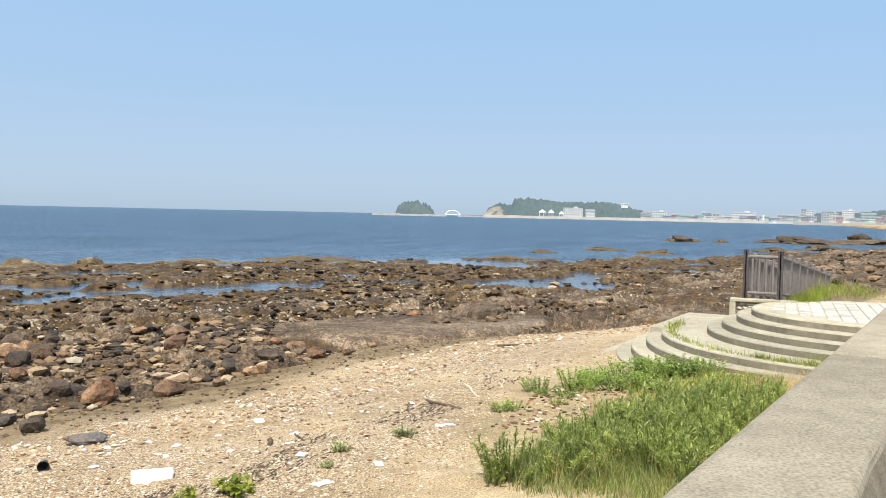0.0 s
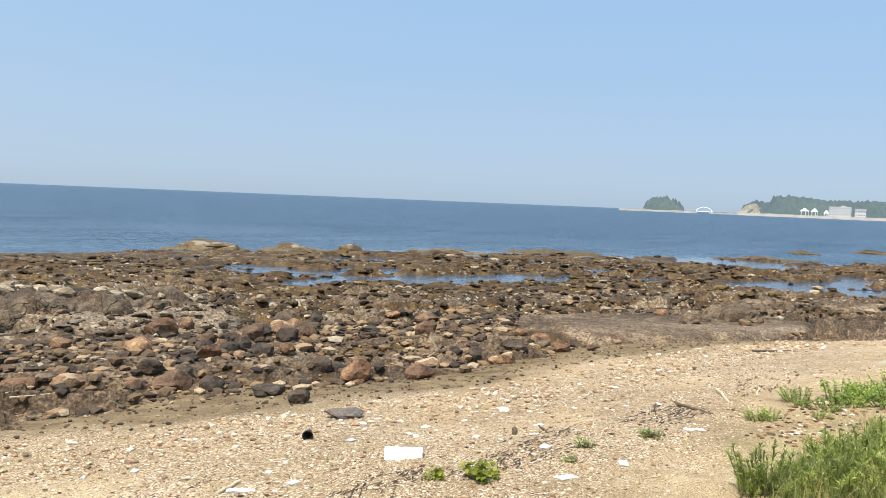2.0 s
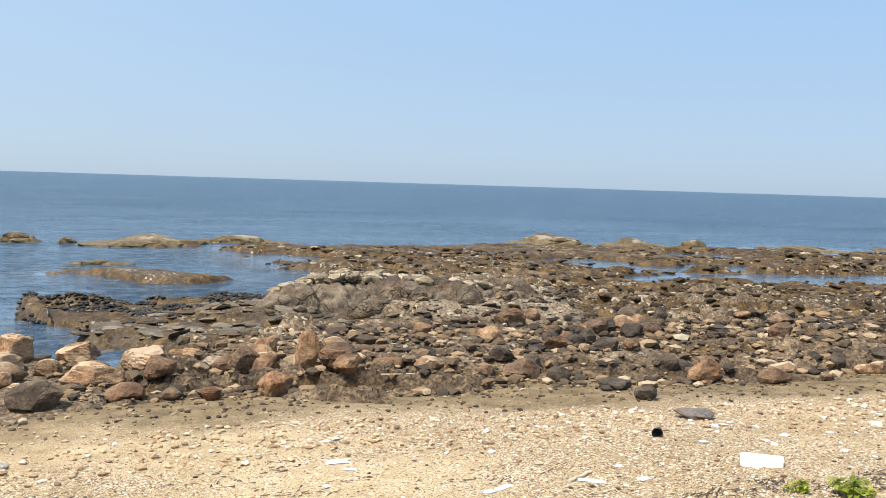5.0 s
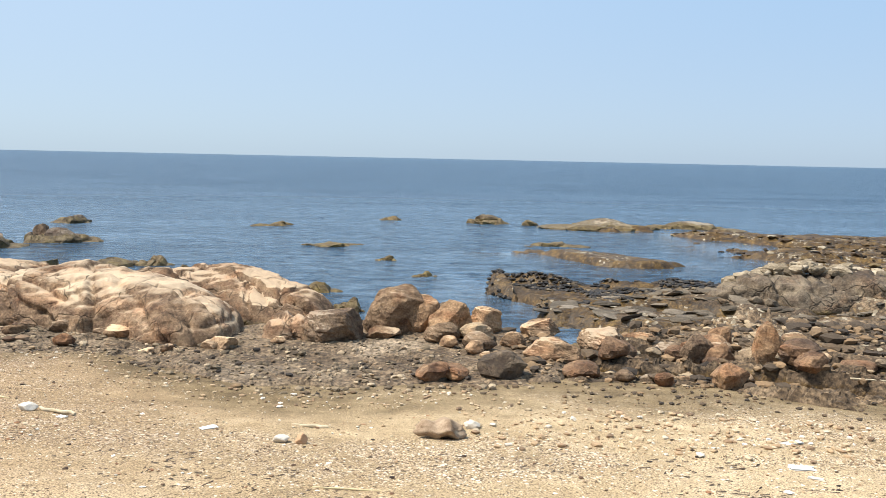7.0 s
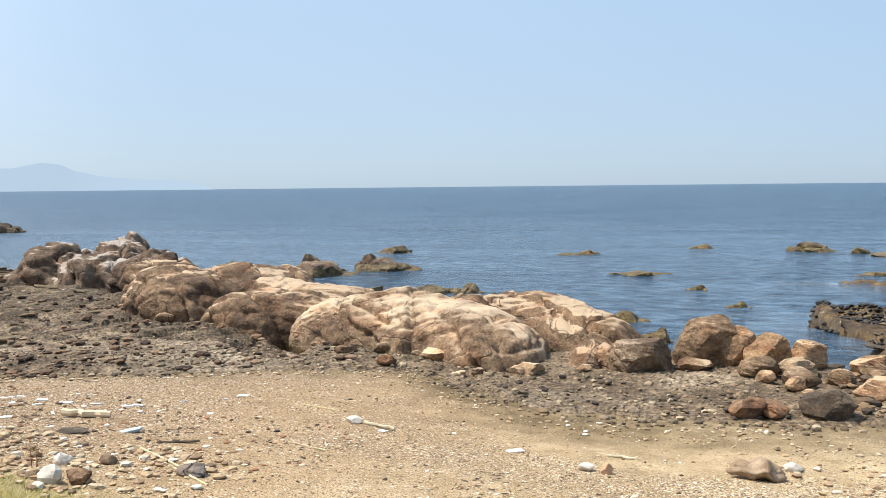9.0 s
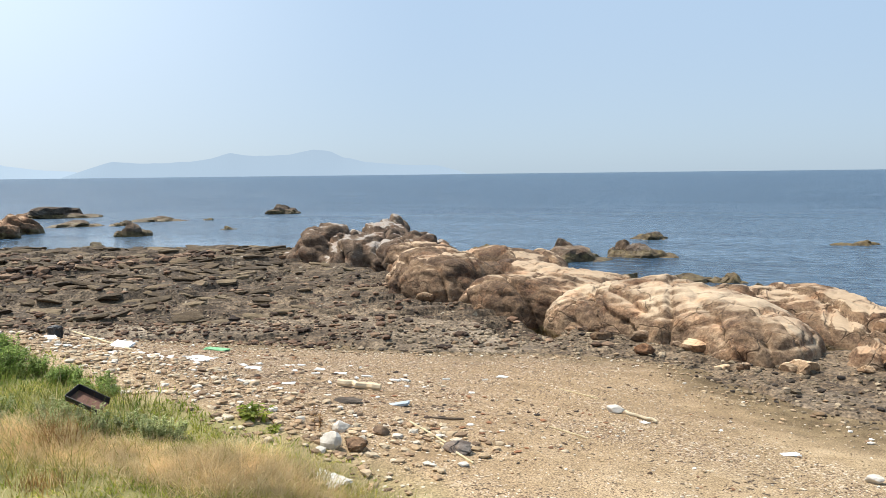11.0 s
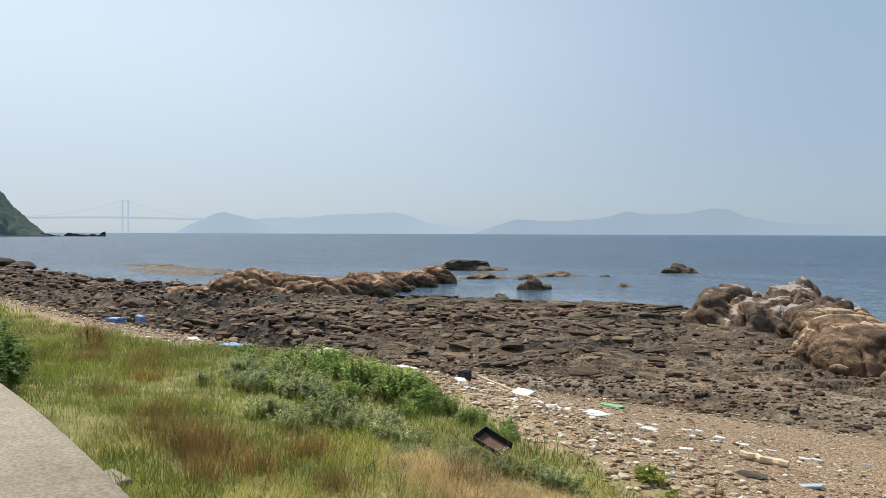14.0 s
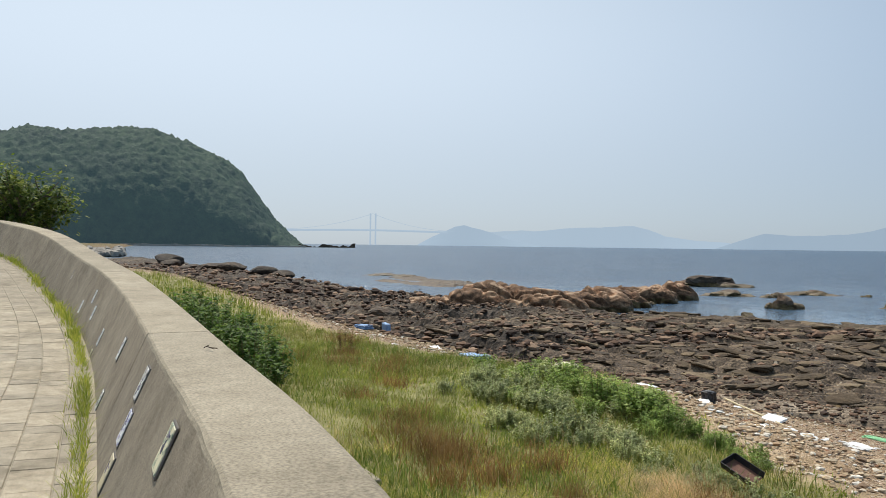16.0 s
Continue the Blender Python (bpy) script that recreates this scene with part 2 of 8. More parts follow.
M_RIDGE = mat_rock("grey_buff_rock", [(0.36, (0.045, 0.034, 0.024)), (0.5, (0.125, 0.096, 0.066)), (0.62, (0.27, 0.215, 0.15))])
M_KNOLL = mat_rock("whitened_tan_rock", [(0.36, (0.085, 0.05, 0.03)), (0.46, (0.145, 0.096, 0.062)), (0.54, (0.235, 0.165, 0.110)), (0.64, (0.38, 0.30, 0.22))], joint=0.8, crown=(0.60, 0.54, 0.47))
M_SLATE = mat_rock("slate_stone", [(0.35, (0.09, 0.085, 0.085)), (0.6, (0.19, 0.18, 0.175))], weed=False)


def mat_reef():
    m, nt, b = material("reef_rock", 0.8)
    p = place(nt)
    big, mid, fine = noisy(nt, p, 0.35, 5), noisy(nt, p, 2.6, 6, 0.65), noisy(nt, p, 15, 4, 0.6)
    tone = maths(nt, 'ADD', maths(nt, 'MULTIPLY', big, 0.35), maths(nt, 'ADD', maths(nt, 'MULTIPLY', mid, 0.45), maths(nt, 'MULTIPLY', fine, 0.2)))
    dark = ramp(nt, tone, [(0.36, (0.014, 0.010, 0.007)), (0.5, (0.062, 0.044, 0.029)), (0.64, (0.165, 0.122, 0.08))])
    brown = ramp(nt, tone, [(0.36, (0.022, 0.014, 0.009)), (0.5, (0.105, 0.072, 0.044)), (0.64, (0.27, 0.20, 0.13))])
    pale = ramp(nt, tone, [(0.34, (0.17, 0.13, 0.09)), (0.5, (0.36, 0.29, 0.21)), (0.64, (0.56, 0.48, 0.38))])
    kind = attribute(nt, "rock_kind")
    col = mixc(nt, ramp(nt, kind, [(0.0, (0, 0, 0)), (0.5, (1, 1, 1))]), dark, brown)
    col = mixc(nt, ramp(nt, kind, [(0.5, (0, 0, 0)), (1.0, (1, 1, 1))]), col, pale)
    grain = ramp(nt, fine, [(0.34, (0.35, 0.35, 0.35)), (0.5, (1, 1, 1)), (0.66, (1.55, 1.5, 1.42))])
    col = mixc(nt, 0.85, col, grain, 'MULTIPLY')
    g = nt.nodes.new("ShaderNodeNewGeometry")
    s = nt.nodes.new("ShaderNodeSeparateXYZ")
    nt.links.new(g.outputs["Position"], s.inputs[0])
    wz = maths(nt, 'ADD', s.outputs["Z"], maths(nt, 'MULTIPLY', noisy(nt, p, 0.5, 5), -0.85))
    fac = maths(nt, 'MULTIPLY', ramp(nt, wz, [(0.0, (1, 1, 1)), (0.09, (0, 0, 0))]), ramp(nt, kind, [(0.03, (0.15, 0.15, 0.15)), (0.2, (1, 1, 1))]))
    col = mixc(nt, ramp(nt, kind, [(0.02, (0.6, 0.6, 0.6)), (0.14, (0, 0, 0))]), col, ramp(nt, mid, [(0.4, (0.010, 0.009, 0.009)), (0.6, (0.045, 0.032, 0.022))]))
    wcol = ramp(nt, maths(nt, 'ADD', maths(nt, 'MULTIPLY', mid, 0.6), maths(nt, 'MULTIPLY', fine, 0.4)), [(0.36, (0.008, 0.005, 0.003)), (0.5, (0.058, 0.031, 0.0075)), (0.64, (0.175, 0.103, 0.024))])
    col = mixc(nt, maths(nt, 'MULTIPLY', fac, 0.88), col, wcol)
    # barnacles: pale flecks in patches
    fleck = nt.nodes.new("ShaderNodeTexVoronoi")
    fleck.inputs["Scale"].default_value = 11
    nt.links.new(p, fleck.inputs["Vector"])
    fsep = nt.nodes.new("ShaderNodeSeparateColor")
    nt.links.new(fleck.outputs["Color"], fsep.inputs[0])
    fpatch = ramp(nt, noisy(nt, p, 0.7, 4), [(0.45, (0, 0, 0)), (0.62, (0.24, 0.24, 0.24))])
    fleck_on = maths(nt, 'GREATER_THAN', maths(nt, 'MULTIPLY', fpatch, attribute(nt, "barnacles")), fsep.outputs[1])
    col = mixc(nt, fleck_on, col, ramp(nt, fsep.outputs[0], [(0.0, (0.12, 0.092, 0.056)), (1.0, (0.36, 0.31, 0.23))]))
    nt.links.new(maths(nt, 'SUBTRACT', 0.82, maths(nt, 'MULTIPLY', fac, 0.3)), b.inputs["Roughness"])
    nt.links.new(col, b.inputs["Base Color"])
    bump(nt, b, height(nt, (mid, 0.06), (fine, 0.016), (noisy(nt, p, 45, 3), 0.005), (voro(nt, p, 6), 0.02)), 1.0)
    return m


def mat_sand():
    m, nt, b = material("shell_sand", 0.92, spec=0.2)
    p = place(nt)
    big, mid, fine = noisy(nt, p, 0.35, 4), noisy(nt, p, 2.2, 5), noisy(nt, p, 60, 3)
    col = ramp(nt, maths(nt, 'ADD', maths(nt, 'MULTIPLY', big, 0.5), maths(nt, 'MULTIPLY', mid, 0.5)),
               [(0.35, (0.265, 0.195, 0.115)), (0.5, (0.37, 0.282, 0.172)), (0.65, (0.475, 0.375, 0.245))])
    # shell and shingle fragments, dense along the strand
    shell = attribute(nt, "shingle")
    v = nt.nodes.new("ShaderNodeTexVoronoi")
    v.inputs["Scale"].default_value = 52
    nt.links.new(p, v.inputs["Vector"])
    sep = nt.nodes.new("ShaderNodeSeparateColor")
    nt.links.new(v.outputs["Color"], sep.inputs[0])
    frag = ramp(nt, sep.outputs[0], [(0.0, (0.06, 0.042, 0.03)), (0.35, (0.185, 0.125, 0.078)), (0.65, (0.35, 0.26, 0.165)), (0.88, (0.55, 0.46, 0.34)), (1.0, (0.74, 0.69, 0.61))])
    patch = maths(nt, 'MULTIPLY', shell, ramp(nt, mid, [(0.3, (0.25, 0.25, 0.25)), (0.6, (1, 1, 1))]))
    some = maths(nt, 'GREATER_THAN', patch, sep.outputs[1])
    col = mixc(nt, some, col, frag)
    grain = ramp(nt, fine, [(0.36, (0.40, 0.39, 0.38)), (0.64, (1.52, 1.5, 1.46))])
    col = mixc(nt, 0.9, col, grain, 'MULTIPLY')
    # coarse shell and stones, thinly strewn
    vb = nt.nodes.new("ShaderNodeTexVoronoi")
    vb.inputs["Scale"].default_value = 19
    nt.links.new(p, vb.inputs["Vector"])
    sb = nt.nodes.new("ShaderNodeSeparateColor")
    nt.links.new(vb.outputs["Color"], sb.inputs[0])
    strewn = maths(nt, 'MULTIPLY', shell, ramp(nt, noisy(nt, p, 0.9, 4, 0.6), [(0.4, (0.05, 0.05, 0.05)), (0.6, (0.6, 0.6, 0.6))]))
    bit = maths(nt, 'MULTIPLY', maths(nt, 'GREATER_THAN', strewn, sb.outputs[1]), maths(nt, 'LESS_THAN', vb.outputs["Distance"], 0.42))
    col = mixc(nt, bit, col, ramp(nt, sb.outputs[2], [(0.0, (0.045, 0.033, 0.024)), (0.3, (0.16, 0.105, 0.066)), (0.6, (0.40, 0.31, 0.20)), (0.85, (0.60, 0.53, 0.42)), (1.0, (0.74, 0.70, 0.62))]))
    # soil under the plants
    soil = attribute(nt, "soil")
    scol = ramp(nt, mid, [(0.35, (0.125, 0.125, 0.04)), (0.65, (0.27, 0.245, 0.105))])
    col = mixc(nt, soil, col, scol)
    col = mixc(nt, attribute(nt, "gravel"), col, mixc(nt, 1.0, col, (0.79, 0.735, 0.70), 'MULTIPLY'))
    wet = attribute(nt, "wet")
    col = mixc(nt, maths(nt, 'MULTIPLY', wet, 0.82), col, ramp(nt, maths(nt, 'ADD', maths(nt, 'MULTIPLY', mid, 0.5), maths(nt, 'MULTIPLY', fine, 0.5)), [(0.36, (0.045, 0.030, 0.014)), (0.5, (0.125, 0.086, 0.042)), (0.64, (0.24, 0.175, 0.095))]))
    nt.links.new(col, b.inputs["Base Color"])
    bump(nt, b, height(nt, (v.outputs["Distance"], maths(nt, 'MULTIPLY', shell, -0.012)), (fine, 0.008), (mid, 0.05)), 0.8)
    return m


def mat_sea():
    m, nt, b = material("sea_water", 0.1, spec=0.32)
    p = place(nt, (1.0, 1.0, 1.0))
    pw, gust = place(nt, (0.7, 1.0, 1.0), 0.12), place(nt, (0.10, 0.5, 1.0), 0.12)
    w0, w1, w2 = noisy(nt, pw, 0.35, 3), noisy(nt, pw, 1.5, 4, 0.65), noisy(nt, pw, 5.0, 3, 0.6)
    ruffle = noisy(nt, gust, 0.35, 6, 0.75)
    deep = noisy(nt, p, 0.05, 3)
    # wind streaks, with the ripples' light and dark painted into the water colour
    tone = maths(nt, 'ADD', maths(nt, 'MULTIPLY', ruffle, 0.3), maths(nt, 'ADD', maths(nt, 'MULTIPLY', w1, 0.6), maths(nt, 'MULTIPLY', deep, 0.1)))
    col = ramp(nt, tone, [(0.39, (0.008, 0.024, 0.048)), (0.49, (0.033, 0.068, 0.112)), (0.59, (0.09, 0.145, 0.21))])
    nt.links.new(col, b.inputs["Base Color"])
    # calm inshore, ruffled farther out
    far = nt.nodes.new("ShaderNodeMapRange")
    far.inputs["From Min"].default_value, far.inputs["From Max"].default_value = 35.0, 130.0
    far.inputs["To Min"].default_value, far.inputs["To Max"].default_value = 0.16, 0.34
    r2 = nt.nodes.new("ShaderNodeVectorMath")
    r2.operation = 'LENGTH'
    nt.links.new(p, r2.inputs[0])
    nt.links.new(r2.outputs["Value"], far.inputs["Value"])
    b.inputs["IOR"].default_value = 1.33
    # sheltered water between the rocks lies flat and mirrors the sky
    calm = attribute(nt, "sheltered")
    lively = maths(nt, 'SUBTRACT', 1.0, maths(nt, 'MULTIPLY', calm, 0.93))
    nt.links.new(maths(nt, 'ADD', 0.32, maths(nt, 'MULTIPLY', calm, 0.18)), b.inputs["Specular IOR Level"])
    nt.links.new(maths(nt, 'MULTIPLY', far.outputs["Result"], maths(nt, 'SUBTRACT', 1.0, maths(nt, 'MULTIPLY', calm, 0.7))), b.inputs["Roughness"])
    w3 = noisy(nt, pw, 11.0, 2, 0.6)
    bump(nt, b, maths(nt, 'MULTIPLY', height(nt, (w0, 0.3), (w1, 0.36), (w2, 0.15), (w3, 0.04)), lively), 1.0)
    return m


def mat_concrete(name, lo, hi, rough=0.88, scale=1.0):
    m, nt, b = material(name, rough, spec=0.25)
    p = place(nt)
    big, mid, fine = noisy(nt, p, 0.8 * scale, 5), noisy(nt, p, 5 * scale, 5), noisy(nt, p, 70 * scale, 3)
    tone = maths(nt, 'ADD', maths(nt, 'MULTIPLY', big, 0.55), maths(nt, 'MULTIPLY', mid, 0.45))
    col = ramp(nt, tone, [(0.32, lo), (0.66, hi)])
    col = mixc(nt, 0.75, col, ramp(nt, fine, [(0.3, (0.52, 0.51, 0.49)), (0.52, (1.0, 1.0, 1.0)), (0.72, (1.34, 1.31, 1.26))]), 'MULTIPLY')
    spots_ = ramp(nt, noisy(nt, p, 34 * scale, 4, 0.7), [(0.34, (0.66, 0.65, 0.62)), (0.46, (1.0, 1.0, 1.0)), (0.7, (1.1, 1.09, 1.06))])
    col = mixc(nt, 0.6, col, spots_, 'MULTIPLY')
    own = nt.nodes.new("ShaderNodeObjectInfo")
    col = mixc(nt, 1.0, col, ramp(nt, own.outputs["Random"], [(0.0, (0.82, 0.82, 0.82)), (1.0, (1.12, 1.1, 1.07))]), 'MULTIPLY')
    nt.links.new(col, b.inputs["Base Color"])
    bump(nt, b, height(nt, (fine, 0.004), (mid, 0.01)), 0.8)
    return m


def mat_plain(name, a, c, rough=0.7, scale=6.0, metal=0.0, spec=0.3, relief=0.004):
    """Two tones of one stuff, mottled, with a fine relief."""
    m, nt, b = material(name, rough, metal, spec)
    p = place(nt)
    n = noisy(nt, p, scale, 5)
    f = noisy(nt, p, scale * 9, 3)
    col = ramp(nt, maths(nt, 'ADD', maths(nt, 'MULTIPLY', n, 0.6), maths(nt, 'MULTIPLY', f, 0.4)), [(0.35, a), (0.65, c)])
    nt.links.new(col, b.inputs["Base Color"])
    bump(nt, b, height(nt, (f, relief)), 0.8)
    return m


def mat_leaf(name, a, b_, c, rough=0.6):
    m, nt, b = material(name, rough, spec=0.25)
    g = nt.nodes.new("ShaderNodeNewGeometry")
    col = ramp(nt, g.outputs["Random Per Island"], [(0.0, a), (0.5, b_), (1.0, c)])
    n = noisy(nt, place(nt), 0.8, 3)
    col = mixc(nt, 0.8, col, ramp(nt, n, [(0.3, (0.62, 0.66, 0.6)), (0.7, (1.3, 1.22, 1.1))]), 'MULTIPLY')
    col = mixc(nt, 0.8, col, ramp(nt, noisy(nt, place(nt), 3.1, 3), [(0.36, (0.62, 0.64, 0.62)), (0.64, (1.3, 1.26, 1.2))]), 'MULTIPLY')
    nt.links.new(col, b.inputs["Base Color"])
    b.inputs["Subsurface Weight"].default_value = 0.0
    t = nt.nodes.new("ShaderNodeBsdfTranslucent")
    nt.links.new(col, t.inputs["Color"])
    mx = nt.nodes.new("ShaderNodeMixShader")
    mx.inputs[0].default_value = 0.5
    nt.links.new(b.outputs[0], mx.inputs[1])
    nt.links.new(t.outputs[0], mx.inputs[2])
    nt.links.new(mx.outputs[0], nt.nodes["Material Output"].inputs["Surface"])
    return m


M_REEF, M_SAND, M_SEA = mat_reef(), mat_sand(), mat_sea()
M_WALL = mat_concrete("sea_wall_concrete", (0.225, 0.193, 0.140), (0.375, 0.33, 0.25))
M_FACE = mat_concrete("rough_wall_face", (0.17, 0.14, 0.102), (0.33, 0.285, 0.215), scale=1.6)
M_STEP = mat_concrete("step_concrete", (0.27, 0.245, 0.18), (0.44, 0.405, 0.315))
M_PAVER = mat_concrete("promenade_stone", (0.21, 0.18, 0.13), (0.45, 0.395, 0.305), scale=2.0)
M_WHITEPAVER = mat_concrete("white_paver", (0.36, 0.345, 0.30), (0.54, 0.52, 0.465), scale=2.0)
M_BED = mat_plain("joint_bed", (0.24, 0.21, 0.155), (0.35, 0.31, 0.235), 0.95, 8)
# step concrete again, darker: the risers' shade as a colour
M_STEP_SHADED = mat_concrete("shaded_riser", (0.14, 0.125, 0.09), (0.27, 0.245, 0.185), scale=1.6)


# ---------- mesh helpers ----------
def raw_mesh(name, verts, faces, mat=None, smooth=False, floats=None):
    """A mesh from arrays; faces is an (n, 3) or (n, 4) array."""
    me = bpy.data.meshes.new(name)
    verts, faces = np.asarray(verts, np.float32), np.asarray(faces, np.int32)
    n, k = faces.shape
    me.vertices.add(len(verts))
    me.vertices.foreach_set("co", verts.ravel())
    me.loops.add(n * k)
    me.loops.foreach_set("vertex_index", faces.ravel())
    me.polygons.add(n)
    me.polygons.foreach_set("loop_start", np.arange(0, n * k, k, dtype=np.int32))
    me.polygons.foreach_set("use_smooth", np.full(n, smooth))
    for key, vals in (floats or {}).items():
        me.attributes.new(key, 'FLOAT', 'POINT').data.foreach_set("value", np.asarray(vals, np.float32))
    me.update(calc_edges=True)
    if mat:
        me.materials.append(mat)
    return me


def grid_faces(nu, nv, keep=None):
    i = np.arange(nu * nv).reshape(nu, nv)
    q = np.stack([i[:-1, :-1], i[1:, :-1], i[1:, 1:], i[:-1, 1:]], -1)
    return q[keep] if keep is not None else q.reshape(-1, 4)


def compact(verts, faces, floats):
    used = np.unique(faces)
    back = np.zeros(len(verts), np.int64)
    back[used] = np.arange(len(used))
    return verts[used], back[faces], {k: v[used] for k, v in floats.items()}


def part(name, bm, mat, parent=None, label="", smooth=False):
    me = bpy.data.meshes.new(name)
    bm.to_mesh(me)
    bm.free()
    if smooth:
        me.polygons.foreach_set("use_smooth", np.full(len(me.polygons), True))
    me.materials.append(mat)
    ob = new(name, me)
    ob.parent = parent
    return tagged(ob, label)


def under(name, me, parent, label=""):
    ob = new(name, me)
    ob.parent = parent
    return tagged(ob, label)


def add_box(bm, sx, sy, sz, m=Matrix(), bevel=0.0):
    r = bmesh.ops.create_cube(bm, size=1.0)
    bmesh.ops.scale(bm, vec=(sx, sy, sz), verts=r["verts"])
    if bevel:
        edges = list({e for v in r["verts"] for e in v.link_edges})
        out = bmesh.ops.bevel(bm, geom=edges, offset=bevel, segments=1, affect='EDGES')
        vs = list({v for f in out["faces"] for v in f.verts} | {v for v in r["verts"] if v.is_valid})
    else:
        vs = r["verts"]
    bmesh.ops.transform(bm, matrix=m, verts=vs)
    return vs


def add_rod(bm, a, b, r0, r1=None, sides=8):
    a, b = Vector(a), Vector(b)
    m = Matrix.Translation((a + b) / 2) @ (b - a).to_track_quat('Z', 'Y').to_matrix().to_4x4()
    return bmesh.ops.create_cone(bm, cap_ends=True, segments=sides, radius1=r0, radius2=r0 if r1 is None else r1, depth=(b - a).length, matrix=m)["verts"]


_ball = {}


def ball(sub):
    """Unit icosphere as arrays."""
    if sub not in _ball:
        bm = bmesh.new()
        bmesh.ops.create_icosphere(bm, subdivisions=sub, radius=1.0)
        _ball[sub] = (np.array([v.co[:] for v in bm.verts]), np.array([[v.index for v in f.verts] for f in bm.faces]))
        bm.free()
    return _ball[sub]


def noise3(p, seed):
    return (vnoise(p[:, 0] + p[:, 2] * 0.7, p[:, 1] - p[:, 2] * 0.6, seed) + vnoise(p[:, 1] + 5.2, p[:, 2] * 1.1 + p[:, 0] * 0.3, seed + 5)) * 0.5


def rock_shape(seed, size, sub=3, facets=13, rough=0.05, worn=0.0, boxy=False):
    """A broken block, centred: planes cut from a ball, with lumps and grain, filling the given size."""
    rng = np.random.default_rng(seed)
    d, f = ball(sub)
    r = (np.abs(d) ** 7).sum(1) ** (-1 / 7) if boxy else np.full(len(d), 1.15)
    for k in range(facets):
        n = rng.normal(size=3)
        n /= np.linalg.norm(n)
        h = rng.uniform(0.55 + 0.17 * worn, 0.92 + 0.06 * worn)
        c = d @ n
        r = np.minimum(r, np.where(c > 0.12, h / np.maximum(c, 0.12), 9))
    p = d * r[:, None]
    r = r * (1 + rough * noise3(p * 2.3 + seed % 97, seed) + rough * 0.7 * noise3(p * 6 + seed % 89, seed + 3) + rough * 0.45 * noise3(p * 15, seed + 9))
    p = d * r[:, None]
    lo, hi = p.min(0), p.max(0)
    return (p - (lo + hi) / 2) / (hi - lo) * np.array(size), f


# ---------- plan of the shore ----------
def spline(x, X, Y):
    """A smooth curve through the points of X and Y."""
    X, Y, x = np.asarray(X, float), np.asarray(Y, float), np.asarray(x, float)
    m = np.gradient(Y, X)
    xc = np.clip(x, X[0], X[-1])
    k = np.clip(np.searchsorted(X, xc) - 1, 0, len(X) - 2)
    h = X[k + 1] - X[k]
    t = (xc - X[k]) / h
    y = (2 * t ** 3 - 3 * t ** 2 + 1) * Y[k] + (t ** 3 - 2 * t ** 2 + t) * h * m[k] + (3 * t ** 2 - 2 * t ** 3) * Y[k + 1] + (t ** 3 - t ** 2) * h * m[k + 1]
    return y + (x - xc) * np.where(x > xc, m[-1], m[0])


def wall_line(x):
    """y of the sea wall's outer top edge."""
    return spline(x, [-60, -40, -31, -26, -20, -15, -11.5, -9.5, -6.7, -4, -2, 0, 3, 5.1, 7.3, 10.24, 60],
                  [-14, -7.2, -4.05, -2.38, -0.96, -0.07, 0.34, 0.49, 0.67, 0.82, 0.80, 0.57, 0.07, -0.31, -0.71, -1.24, -10.2])


def wall_rise(x):
    return spline(x, [-70, -50, -40, -31, -26, -20, -15, -12, -9, 0, 60], [1.9, 1.8, 1.6, 1.26, 0.94, 0.44, 0.18, 0.05, 0.0, 0.0, 0.0])


def wall_top(x):
    return 3.6 + wall_rise(x)


def prom_top(x):
    return 2.75 + wall_rise(x) - 0.15 * sstep(8, 15, x)


EDGE_X = [-300, -160, -110, -57, -38, -25, -18.5, -14, -10, -8, -6.2, -5.2, -4.2, -2.2, -0.7, 0.6, 3.6, 5, 8.5, 11, 13, 16, 20, 22, 26, 33, 41, 60, 90, 160, 300]
EDGE_Y = [-60, -14, 1.0, 5.6, 7.9, 10.3, 12.3, 13.6, 14.7, 15.6, 16.4, 16.2, 14.6, 13.5, 13.2, 13.6, 13.3, 13.1, 12, 11.2, 10.6, 9.9, 9.6, 9.2, 8.0, 2.6, -2.2, -7.5, -14, -30, -70]
GRASS_X = [-200, -72, -44, -28, -22.5, -20, -16.5, -13.5, -11.2, -9.4, -8, -6.6, -5.6, -4.2, -3.4, -2, 0, 4, 8, 10.2, 12, 14.2, 16.8, 19, 26, 40, 90, 160, 300]
GRASS_Y = [-30, 2.0, 4.1, 5.3, 6.4, 7.6, 9.4, 8.5, 8.2, 7.6, 7.2, 6.7, 6.8, 6.4, 5.8, 4.2, 3.2, 2.6, 2.7, 3.1, 3.3, 3.7, 3.0, 2.2, -1.2, -5, -16, -34, -76]


def edge_of_sand(x):
    return np.interp(x, EDGE_X, EDGE_Y)


def edge_of_grass(x):
    return np.interp(x, GRASS_X, GRASS_Y)


